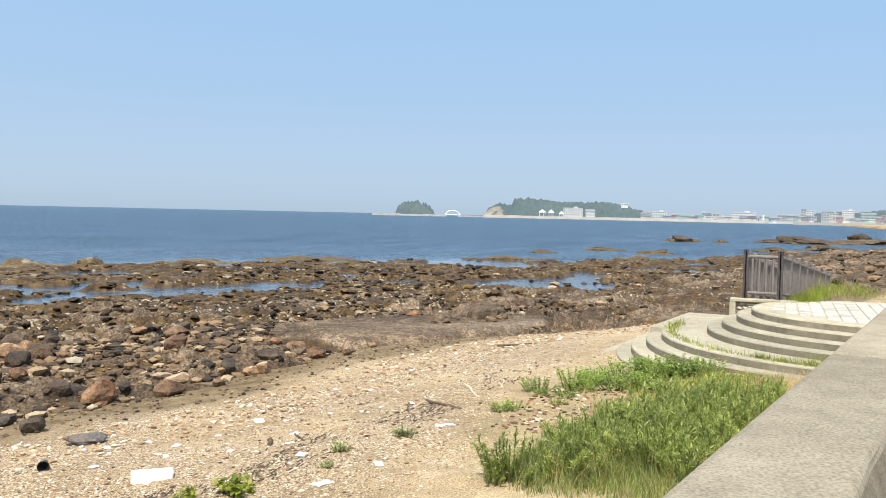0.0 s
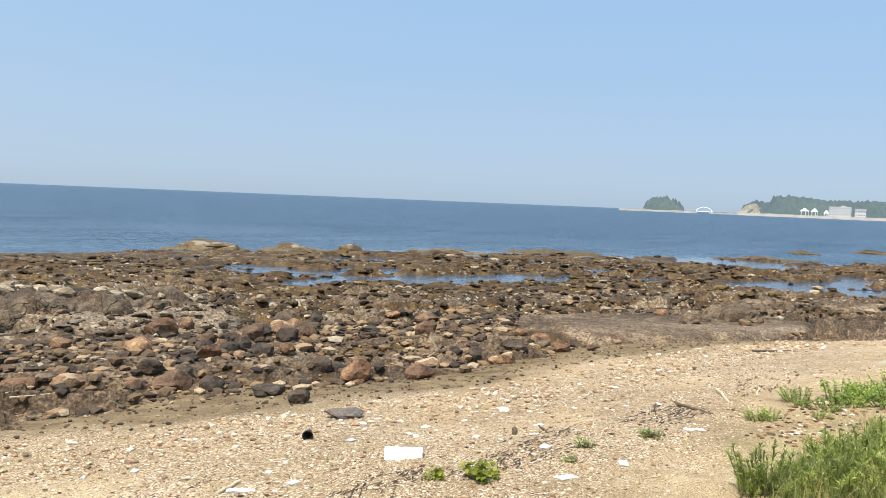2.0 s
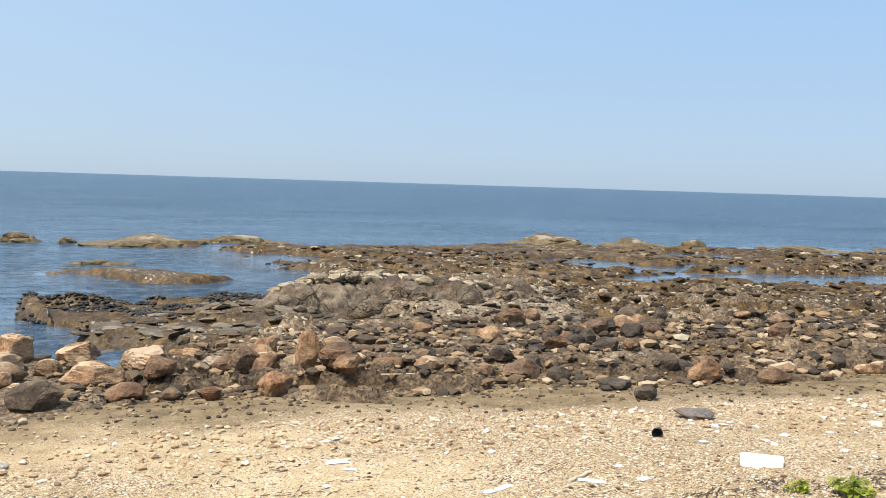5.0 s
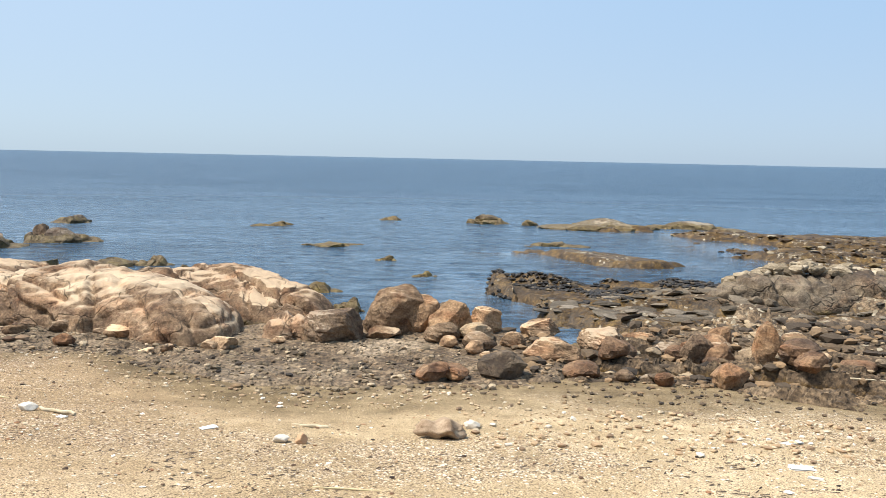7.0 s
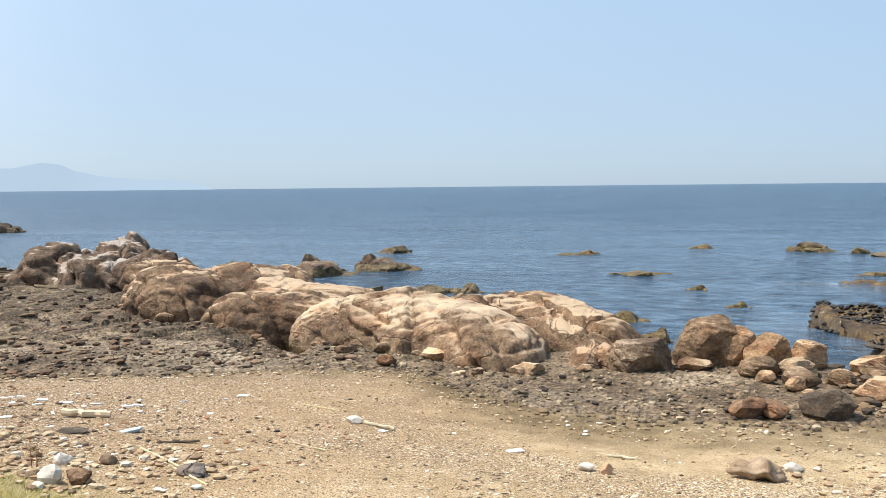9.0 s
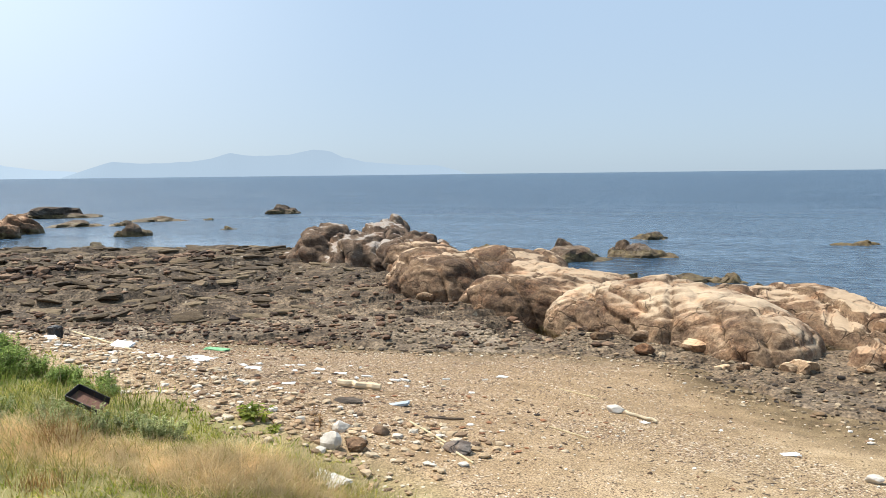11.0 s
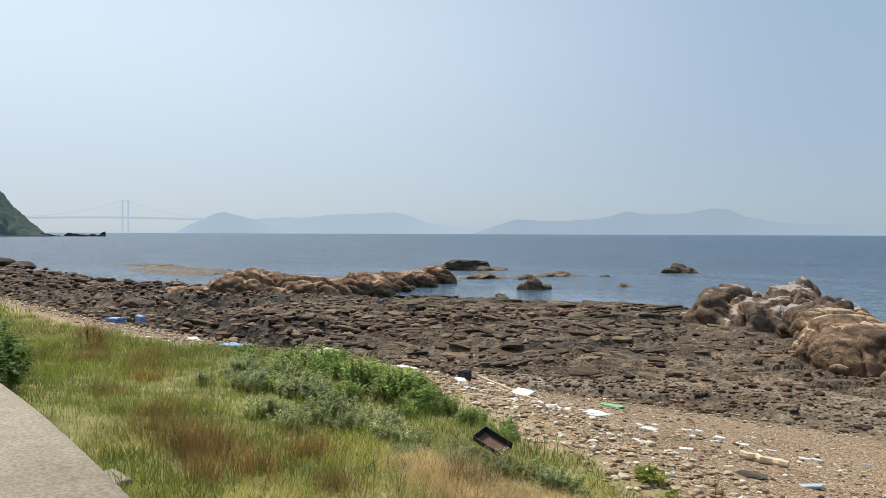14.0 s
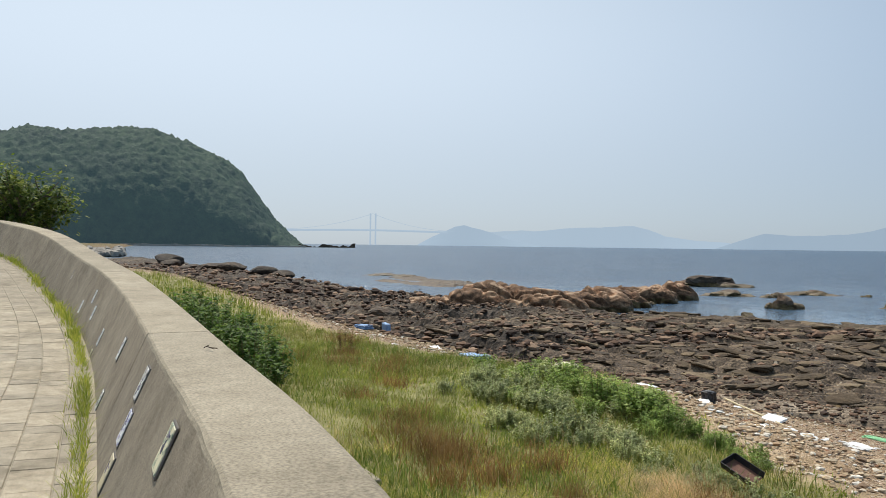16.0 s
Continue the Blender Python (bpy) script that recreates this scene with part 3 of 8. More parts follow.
def sand_height(x, y):
    w, g, e = wall_line(x), edge_of_grass(x), edge_of_sand(x)
    g = np.maximum(g, w + 0.8)
    e = np.maximum(e, g + 1.5)
    z = np.where(y < g, 2.0 + 0.3 * sstep(23, 28, x) + (y - w) / (g - w) * -0.42, 1.58 - (y - g) / (e - g) * 0.83)
    out = y - e
    z = np.where(out > 0, 0.75 - 0.11 * out - 0.0025 * np.minimum(out, 60) ** 2, z)
    z = np.maximum(z, -8.0)
    z = z + np.where(out < 6, 0.05 * fbm(x * 0.35, y * 0.35, 3) + 0.012 * fbm(x * 2.1, y * 2.1, 4, 3), 0)
    z = z + 0.10 * np.clip(1 - np.abs(y - g) / 1.2, 0, 1) * fbm(x * 0.8, y * 0.8, 8, 3)
    land = y < w - 0.3
    hinter = prom_top(x) - 0.2 - 0.35 * sstep(24, 34, x)
    z = np.where(land, np.where(y < w - 9, hinter + 0.1, hinter), z)
    return z


# reef beds: outline, top level, softness of the rim, unevenness, kind of rock (0 dark, 0.5 brown, 1 pale)
BEDS = [
    ([(2, 15), (4, 13.2), (8.5, 12.2), (13, 10.8), (20, 9.6), (26, 7.8), (33, 1.6), (45, -5), (80, -12), (150, -30), (150, -8), (110, 6), (97, 9), (89, 16), (83, 30), (68, 40), (58, 44), (46, 47), (36, 50), (24, 53), (17, 47), (21, 43), (22, 38), (15, 34), (11, 28), (5, 22)], 0.40, 1.5, 0.30, 0.40),
    ([(15.2, 47), (15.4, 40), (19, 36.5), (30, 35), (40, 33), (60, 30), (70, 36), (64, 48), (46, 49.5), (36, 52), (24, 54), (12, 59.5), (10.5, 58), (16, 53)], 0.50, 1.2, 0.2, 0.45),
    ([(4.5, 42), (7, 40.2), (10.6, 36.2), (13, 37), (9.8, 41.3), (6, 43.2)], 0.50, 0.7, 0.10, 0.5),
    ([(2.6, 32.6), (2.5, 28.8), (3.6, 25.6), (5.6, 24.6), (9.0, 25.4), (12.2, 27.6), (12.2, 31.6), (6.5, 30.8)], 0.38, 0.5, 0.12, 0.24),
    ([(4.0, 23.6), (6.2, 21.4), (9.2, 21.4), (12.0, 23.6), (12.6, 28.6), (9.0, 28.6), (6.6, 27.6)], 0.50, 0.7, 0.12, 0.26),
    ([(5.5, 20.5), (6, 17.5), (9, 15.5), (15, 14), (22, 14), (21, 20), (17, 25), (11, 25), (9, 22.5)], 0.60, 1.2, 0.10, 0.36),
    ([(8.6, 19.6), (9.6, 16.8), (12.4, 16.2), (13.6, 18.2), (12.0, 20.4)], 0.74, 0.6, 0.04, 0.24),
    ([(10.2, 27), (10.6, 25), (13, 22.0), (15.5, 19.4), (19.5, 20), (20.8, 24.5), (18, 27.0), (13, 28.4)], 0.80, 1.4, 0.08, 0.58),
    ([(18, 17), (24, 12), (34, 9.5), (44, 8), (46, 11), (33, 15), (24, 19)], 0.62, 2.0, 0.10, 0.32),
    ([(22.6, 13.4), (26, 15.6), (30.4, 13.0), (31.4, 9.6), (33.2, 7.4), (28.6, 7.6), (25.4, 8.6), (22.6, 10.6)], 0.78, 1.1, 0.03, 0.50),
    ([(26, 20), (34, 15), (44, 13), (40, 19), (30, 23)], 0.66, 1.6, 0.20, 0.2),
    ([(3.5, 13.4), (0.6, 13.2), (-2.2, 13.2), (-4.3, 14.3), (-5.2, 16), (-9, 15.4), (-9, 21), (2, 21), (4.5, 17)], 0.64, 1.0, 0.07, 0.46),
    ([(-5.2, 16.6), (-8, 15.9), (-10, 15.2), (-14, 13.9), (-18.5, 12.4), (-25, 10), (-33, 14), (-34, 28), (-31, 35.5), (-27, 33), (-20, 27), (-9, 21)], 0.60, 1.0, 0.14, 0.36),
    ([(-20, 12.2), (-14, 13.7), (-9, 15.2), (-5.2, 16.2), (-5.8, 18.6), (-10, 19.6), (-14, 18.4), (-19, 15.0)], 0.72, 1.0, 0.04, 0.56),
    ([(-20, 18), (-26, 15), (-36, 12), (-41, 17), (-43.5, 27), (-39, 29.4), (-33, 33), (-29, 34), (-24, 27)], 0.80, 1.0, 0.18, 0.22),
    ([(-25, 10), (-38, 7.4), (-57, 5), (-110, 0), (-160, -16), (-215, -8), (-200, 3), (-155, 7), (-118, 12), (-90, 15.5), (-67, 19.5), (-58, 23), (-46, 26), (-40, 20), (-30, 14)], 0.48, 1.8, 0.28, 0.12),
    ([(-27, 11), (-37, 10), (-42, 17), (-43, 26), (-38, 27), (-32, 17)], 0.76, 1.2, 0.22, 0.06),
    ([(-85, 27), (-93, 36), (-122, 33), (-128, 24), (-100, 24)], 0.10, 1.5, 0.12, 0.45),
]


def reef_height(x, y):
    wx = x + 0.9 * fbm(x * 0.22, y * 0.22, 21, 3) + 0.25 * fbm(x * 1.1, y * 1.1, 25, 2)
    wy = y + 0.9 * fbm(x * 0.22 + 40, y * 0.22, 22, 3) + 0.25 * fbm(x * 1.1, y * 1.1 + 30, 26, 2)
    z, kind, amp = np.full_like(x, -2.5), np.full_like(x, 0.4), np.full_like(x, 0.15)
    for poly, top, soft, uneven, sort in BEDS:
        d = inside(wx, wy, poly)
        h = -2.5 + (top + 2.5) * sstep(-soft * 2.2, soft, d)
        up = h > z
        k = sstep(-soft * 0.5, soft * 0.3, d)
        kind, amp = np.where(up, kind + (sort - kind) * k, kind), np.where(up, amp + (uneven - amp) * k, amp)
        z = np.maximum(z, h)
    # beds that dip towards the sea: long steps along the strike, which swings round with the bay
    u1, v1 = x * 0.72 + y * 0.69, -x * 0.69 + y * 0.72
    u2, v2 = x * 0.76 - y * 0.65, x * 0.65 + y * 0.76
    u, v = np.where(x < -5, u1, u2), np.where(x < -5, v1, v2)
    beds = v * 0.42 + 1.3 * fbm(u * 0.10, v * 0.22, 31, 3) + 0.12 * fbm(u * 0.7, v * 0.9, 33, 2)
    saw = beds - np.floor(beds)
    strata = (sstep(0.0, 0.13, saw) * (1 - saw)) * 1.7 - 0.5
    fine_beds = v * 1.9 + 0.9 * fbm(u * 0.16, v * 0.4, 35, 3)
    saw2 = fine_beds - np.floor(fine_beds)
    strata2 = (sstep(0.0, 0.2, saw2) * (1 - saw2)) * 1.4 - 0.4
    lumps = ridged(u * 0.16, v * 0.5, 41, 2)
    wob = 0.3 * fbm(x, y, 5, 2)
    blocks = slabs(u * 0.32 + wob, v * 0.75 + wob, 51, 0.5)
    small = slabs(u * 1.2 + wob, v * 2.0, 57, 0.5)
    rough = sstep(-0.25, 0.45, fbm(x * 0.17, y * 0.17, 61, 2))
    out = y - edge_of_sand(x)
    amp = amp * np.where(x > 4, 1 - 0.4 * sstep(12, 24, out), 1)
    broken = 0.35 + 0.9 * sstep(-0.3, 0.4, fbm(x * 0.13 + 7, y * 0.13, 99, 3))
    z = z + amp * (np.where(x < -5, 0.6, 0.9) * broken * strata + 0.55 * strata2 + 0.2 * lumps + 0.5 * blocks + np.where(x < -5, 0.14 + 0.3 * rough, 0.14 + 0.34 * rough) * small)
    z = z + amp * 0.12 * fbm(x * 2.1, y * 2.1, 71, 3) + 0.6 * amp * fbm(x * 0.3, y * 0.3, 75, 3)
    z = z - np.where(x > 4, 0.0085 * np.clip(out - 5, 0, 38) + 0.34 * sstep(11, 19, out) * sstep(0.0, 0.4, fbm(u * 0.13, v * 0.33, 85, 3)), 0)
    z = z - np.where(x < -60, 0.3 * sstep(8, 16, out) * sstep(-0.1, 0.4, fbm(x * 0.06, y * 0.2, 87, 3)), 0)
    pool = sstep(0.36, 0.54, fbm(u * 0.12 + 3, v * 0.22, 93, 3)) * sstep(9, 15, out) * sstep(4, 8, x)
    z = np.where(pool > 0, z * (1 - 0.55 * pool) - 0.26 * pool, z)
    nook = sstep(0.22, 0.5, fbm(u * 0.34 + 9, v * 0.75, 103, 2)) * sstep(8, 13, out) * (1 - sstep(34, 44, out)) * sstep(6, 11, x)
    z = z - 0.26 * nook
    kind = np.clip(kind + 0.16 * fbm(x * 0.4, y * 0.4, 81, 3), 0, 1)
    return z, kind


def ground_height(x, y):
    """The upper of sand and reef at single places."""
    x, y = np.atleast_1d(np.asarray(x, float)), np.atleast_1d(np.asarray(y, float))
    return np.maximum(sand_height(x, y), reef_height(x, y)[0])


# ---------- sand and land, one sheet to the horizon ----------
def build_ground():
    az = np.radians(np.concatenate([np.linspace(-180, -112, 24), np.linspace(-110, 104, 640), np.linspace(106, 180, 26)]))
    na = len(az)
    r = np.concatenate([[0.02], np.geomspace(1.0, 60, 215), np.geomspace(63, 4900, 34)])
    A, R = np.meshgrid(az, r, indexing="ij")
    x, y = R * np.sin(A), R * np.cos(A)
    z = sand_height(x, y)
    w, g, e = wall_line(x), edge_of_grass(x), edge_of_sand(x)
    shingle = sstep(-0.6, 1.5, y - g) * (0.18 + 0.52 * sstep(-0.25, 0.5, fbm(x * 0.25, y * 0.6, 91, 3)))
    shingle = np.maximum(shingle, sstep(-3, -8, x) * sstep(0, 1.5, y - g) * 0.95)
    shingle = np.clip(shingle - 0.45 * np.exp(-((x + 1) / 7) ** 2 - ((y - 12.3) / 1.5) ** 2), 0, 1)
    soil = np.where(y > w - 0.3, np.where(x > 4, 0.25, 1.0) * 1.0 - np.where(x > 4, 0.25, 1.0) * sstep(-0.9, 0.3, y - g + 0.7 * fbm(x * 0.6, y * 0.6, 95, 3)), np.where(R > 90, 1.0, 0.6))
    wet = sstep(-1.5, 0.3, y - e + 0.6 * fbm(x * 0.5, y * 0.5, 97, 3))
    verts = np.stack([x, y, z], -1).reshape(-1, 3)
    ob = new("ground", raw_mesh("ground", verts, grid_faces(na, len(r)), M_SAND, True,
             {"shingle": shingle.ravel(), "gravel": (sstep(1.5, -5.5, x) * sstep(-0.5, 1.0, y - g)).ravel(), "soil": soil.ravel(), "wet": wet.ravel()}))
    tagged(ob, "pale shell sand beach sloping from the sea wall to the reef", "beach", kind="structure")


def build_reef():
    na, nr = 1300, 620
    az = np.radians(np.linspace(-104, 101, na))
    r = np.geomspace(10.5, 235, nr)
    A, R = np.meshgrid(az, r, indexing="ij")
    x, y = R * np.sin(A), R * np.cos(A)
    z, kind = reef_height(x, y)
    s = sand_height(x, y)
    show = (z > s - 0.12) & (z > -0.35)
    keep = show[:-1, :-1] | show[1:, :-1] | show[1:, 1:] | show[:-1, 1:]
    barnacles = sstep(4, 9, y - edge_of_sand(x)) * np.where(x > 3, 1.0, 0.3) * sstep(1.5, -0.5, inside(x, y, BEDS[3][0])) * sstep(0.08, 0.3, z) * sstep(0.5, -1.5, inside(x, y, BEDS[9][0]))
    v, f, fl = compact(np.stack([x, y, z], -1).reshape(-1, 3), grid_faces(na, nr, keep), {"rock_kind": kind.ravel(), "barnacles": barnacles.ravel()})
    me = raw_mesh("reef", v, f, M_REEF, False, fl)
    mid = v[f].mean(1)
    me.polygons.foreach_set("use_smooth", (mid[:, 0] > 4) & (np.hypot(mid[:, 0], mid[:, 1]) > 22))
    ob = new("reef", me)
    tagged(ob, "dark layered rock reef with brown weed and tide pools", "reef", kind="structure")


LAGOON = [(-46, 27), (-38, 33), (-28, 38), (-30, 46), (-46, 44), (-62, 42), (-60, 34), (-50, 28)]


def build_sea():
    na, nr = 420, 120
    az = np.linspace(-np.pi, np.pi, na)
    r = np.concatenate([[0.5], np.geomspace(9.0, 4990, nr)])
    A, R = np.meshgrid(az, r, indexing="ij")
    x, y = R * np.sin(A), R * np.cos(A)
    calm = 0.85 * sstep(-4, 3, inside(x, y, LAGOON))
    for k in (0, 1, 2, 3, 15):
        calm = np.maximum(calm, sstep(-3.0, 1.0, inside(x, y, BEDS[k][0])))
    v = np.stack([x, y, np.zeros_like(x)], -1).reshape(-1, 3)
    me = raw_mesh("sea", v, grid_faces(na, nr + 1), M_SEA, True, {"sheltered": calm.ravel()})
    tagged(new("water", me), "calm blue sea with small ripples", "sea", kind="structure")


build_ground()
build_reef()
build_sea()


# the crown paints sunlit tops into the boulders' colour
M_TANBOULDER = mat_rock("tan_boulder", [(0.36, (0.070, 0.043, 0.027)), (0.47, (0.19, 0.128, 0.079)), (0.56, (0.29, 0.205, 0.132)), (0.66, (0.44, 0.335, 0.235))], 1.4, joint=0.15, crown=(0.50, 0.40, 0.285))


# ---------- outcrops: humps of jointed rock, grown together ----------
def surface(field_, origin, step):
    """The zero surface of a field on a grid (negative inside), as quads: one vertex in each cell that it crosses."""
    neg = field_ < 0
    shape = np.array(field_.shape) - 1
    total, count = np.zeros((*shape, 3), np.float32), np.zeros(tuple(shape), np.float32)
    for axis in range(3):
        lo, hi = [slice(None)] * 3, [slice(None)] * 3
        lo[axis], hi[axis] = slice(0, -1), slice(1, None)
        fa, fb = field_[tuple(lo)], field_[tuple(hi)]
        cut = neg[tuple(lo)] != neg[tuple(hi)]
        i, j, k = np.nonzero(cut)
        t = fa[i, j, k] / (fa[i, j, k] - fb[i, j, k])
        at = np.stack([i, j, k], -1).astype(np.float32)
        at[:, axis] += t
        o1, o2 = [a for a in range(3) if a != axis]
        for d1 in (0, 1):
            for d2 in (0, 1):
                cell = np.stack([i, j, k], -1)
                cell[:, o1] -= d1
                cell[:, o2] -= d2
                ok = ((cell >= 0) & (cell < shape)).all(1)
                c = tuple(cell[ok].T)
                np.add.at(total, c, at[ok])
                np.add.at(count, c, 1)
    used = count > 0
    index = np.full(tuple(shape), -1, np.int64)
    index[used] = np.arange(int(used.sum()))
    verts = total[used] / count[used][:, None] * step + origin
    faces = []
    for axis in range(3):
        o1, o2 = [(1, 2), (2, 0), (0, 1)][axis]
        lo, hi = [slice(1, -1)] * 3, [slice(1, -1)] * 3
        lo[axis], hi[axis] = slice(0, -1), slice(1, None)
        a, b = neg[tuple(lo)], neg[tuple(hi)]
        for way in (True, False):
            i = np.stack(np.nonzero((a != b) & (a == way)), -1)
            i[:, o1] += 1
            i[:, o2] += 1
            e1, e2 = np.eye(3, dtype=np.int64)[o1], np.eye(3, dtype=np.int64)[o2]
            q = np.stack([index[tuple((i - e1 * u - e2 * v).T)] for u, v in ((1, 1), (0, 1), (0, 0), (1, 0))], -1)
            faces.append(q if way else q[:, ::-1])
    f = np.concatenate(faces)
    return verts, f[(f >= 0).all(1)]


def crag(name, lumps, mat, label, seed, strike, step=0.065, rough=1.0, blend=6.0):
    """lumps: x, y, half length, half width, turn (degrees), top. Rounded humps grown together and split along common joints."""
    rng_ = np.random.default_rng(seed)
    L = np.array(lumps)
    reach = L[:, 2:4].max(1)
    lo = np.array([(L[:, 0] - reach).min() - 0.4, (L[:, 1] - reach).min() - 0.4, -0.3])
    hi = np.array([(L[:, 0] + reach).max() + 0.4, (L[:, 1] + reach).max() + 0.4, L[:, 5].max() + 0.4])
    axes = [np.arange(a, b, step, dtype=np.float32) for a, b in zip(lo, hi)]
    X, Y, Z = np.meshgrid(*axes, indexing="ij", sparse=True)
    total = np.full((len(axes[0]), len(axes[1]), len(axes[2])), 1e-9, np.float32)
    for cx, cy, a, b, turn, top in lumps:
        half = (top + 0.7) * 0.60
        c, s_ = math.cos(radians(turn)), math.sin(radians(turn))
        r = max(a, b) * 1.3 + 0.7
        i0, i1 = np.searchsorted(axes[0], (cx - r, cx + r))
        j0, j1 = np.searchsorted(axes[1], (cy - r, cy + r))
        x, y = X[i0:i1] - cx, Y[:, j0:j1] - cy
        u, v, w = np.abs((x * c + y * s_) / a) ** 2.5, np.abs((y * c - x * s_) / b) ** 2.5, np.abs((Z - top + half) / half) ** 2.5
        d = (u + v + w) ** 0.4 - 1
        total[i0:i1, j0:j1] += np.exp(np.clip(-blend * d * min(a, b, half), -30, 30))
    p, f = surface(-np.log(total) / blend, lo, step)
    n = np.cross(p[f[:, 2]] - p[f[:, 0]], p[f[:, 3]] - p[f[:, 1]])
    out = np.stack([sum(np.bincount(f[:, k], n[:, a], len(p)) for k in range(4)) for a in range(3)], -1)
    out /= np.linalg.norm(out, axis=1)[:, None] + 1e-9
    warp = np.stack([vnoise3(p * 0.8 + 3 + 6 * a, seed + 1 + a) for a in range(3)], -1) * 0.3
    move = 0.10 * vnoise3(p * 0.7, seed + 5) + 0.06 * (1 - 2 * np.abs(vnoise3(p * 1.7, seed + 6))) + min(1.0, 0.075 / step) * (0.04 * (1 - 2 * np.abs(vnoise3(p * 4.0, seed + 7))) + 0.025 * vnoise3(p * 8.5, seed + 8) * (step < 0.1))
    st = radians(strike)
    for i, (yaw, lean, spacing, jump, depth) in enumerate(((st + 1.45, 0.25, 1.2, 0.30, 0.22), (st + 0.12, 0.55, 0.9, 0.26, 0.16), (st, 1.2, 0.48, 0.20, 0.08), (st + 0.7, 0.4, 1.9, 0.26, 0.20), (st + 2.3, 0.6, 0.45, 0.12, 0.07))):
        normal = np.array([math.cos(yaw) * math.cos(lean), math.sin(yaw) * math.cos(lean), math.sin(lean)])
        t = ((p + warp) @ normal) / spacing
        cell = np.floor(t)
        part_ = t - cell
        gap = np.minimum(part_, 1 - part_) * spacing
        where = sstep(-0.45, 0.15, vnoise3(p * 0.6 + 31 * i, seed + 11 + i))
        own = _hash(cell, cell * 0 + i, seed + 17)
        move = move + where * (jump * ((own - 0.5) + (part_ - 0.5) * (_hash(cell, cell * 0 + i, seed + 19) - 0.5) * 1.4) - depth * np.exp(-(gap / max(0.055, step * 0.9)) ** 2))
    p = p + out * (rough * move)[:, None]
    thing = tagged(new(name), label, "rock")
    under("rock_mass", raw_mesh("rock_mass", p, f, mat, True), thing)
    # loose blocks split from it
    for k in range(14):
        cx, cy, a, b, turn, top = lumps[k % len(lumps)]
        away = math.hypot(cx, cy)
        ex, ey, w = cx + rng_.uniform(-0.9, 0.9) * a - cx / away * b * 1.05, cy + rng_.uniform(-0.3, 0.3) * a - cy / away * b * 1.05, rng_.uniform(0.25, 0.6)
        p, bf = rock_shape(seed * 5 + k, (w, w * rng_.uniform(0.6, 0.9), w * rng_.uniform(0.4, 0.7)), 3, 9, 0.08)
        under("block", raw_mesh("block", p + (ex, ey, max(float(ground_height(ex, ey)[0]), 0.1) + 0.12 * w), bf, mat), thing)
    return thing


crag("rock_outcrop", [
    (-4.0, 18.5, 1.01, 1.3, -8, 1.42), (-6.6, 20.6, 1.95, 1.7, -20, 1.72), (-5.2, 19.5, 1.5, 1.3, -35, 1.52), (-8.7, 21.3, 1.5, 1.4, -18, 1.52)], M_PALETOP,
    "broad pale-topped sandstone hump at the end of the outcrop", 300, -35, 0.065, 0.55, 4.0)
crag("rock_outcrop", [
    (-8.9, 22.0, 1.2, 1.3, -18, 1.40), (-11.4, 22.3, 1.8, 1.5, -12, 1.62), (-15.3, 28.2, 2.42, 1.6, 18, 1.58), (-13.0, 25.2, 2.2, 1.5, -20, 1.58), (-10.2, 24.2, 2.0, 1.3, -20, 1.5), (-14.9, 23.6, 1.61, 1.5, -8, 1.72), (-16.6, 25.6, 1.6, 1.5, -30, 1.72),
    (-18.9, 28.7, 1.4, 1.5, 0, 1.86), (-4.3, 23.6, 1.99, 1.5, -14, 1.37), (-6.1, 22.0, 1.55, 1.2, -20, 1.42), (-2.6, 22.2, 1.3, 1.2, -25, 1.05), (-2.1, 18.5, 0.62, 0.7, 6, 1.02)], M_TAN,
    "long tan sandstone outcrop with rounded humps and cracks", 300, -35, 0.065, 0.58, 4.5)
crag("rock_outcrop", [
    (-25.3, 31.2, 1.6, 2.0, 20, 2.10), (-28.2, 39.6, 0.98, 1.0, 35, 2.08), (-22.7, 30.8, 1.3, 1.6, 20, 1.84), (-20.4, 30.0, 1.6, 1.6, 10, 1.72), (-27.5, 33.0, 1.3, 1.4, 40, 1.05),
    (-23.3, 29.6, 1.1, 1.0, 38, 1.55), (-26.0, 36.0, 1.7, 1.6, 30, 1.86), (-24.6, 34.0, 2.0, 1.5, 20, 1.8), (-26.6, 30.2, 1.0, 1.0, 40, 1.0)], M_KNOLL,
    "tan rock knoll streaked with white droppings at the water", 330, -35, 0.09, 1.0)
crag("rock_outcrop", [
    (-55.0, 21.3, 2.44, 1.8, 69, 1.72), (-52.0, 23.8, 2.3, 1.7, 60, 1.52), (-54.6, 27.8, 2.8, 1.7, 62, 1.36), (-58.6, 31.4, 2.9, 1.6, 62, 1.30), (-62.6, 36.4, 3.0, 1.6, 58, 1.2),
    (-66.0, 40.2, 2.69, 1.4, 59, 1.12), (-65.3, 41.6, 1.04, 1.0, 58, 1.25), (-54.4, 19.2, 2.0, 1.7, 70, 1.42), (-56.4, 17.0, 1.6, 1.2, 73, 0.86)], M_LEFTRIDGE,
    "brown rock ridge with a pale crest beside the lagoon", 350, 62, 0.12, 1.1, 3.5)
crag("rock_outcrop", [
    (11.2, 25.6, 1.8, 1.4, -14, 0.94), (13.2, 25.2, 2.0, 1.5, -14, 0.98), (15.4, 24.8, 2.0, 1.5, -18, 0.92), (17.4, 24.2, 1.8, 1.4, -25, 0.82)], M_RIDGE,
    "grey-buff rock slope below the pale crest on the reef", 374, -14, 0.08, 1.0, 3.0)
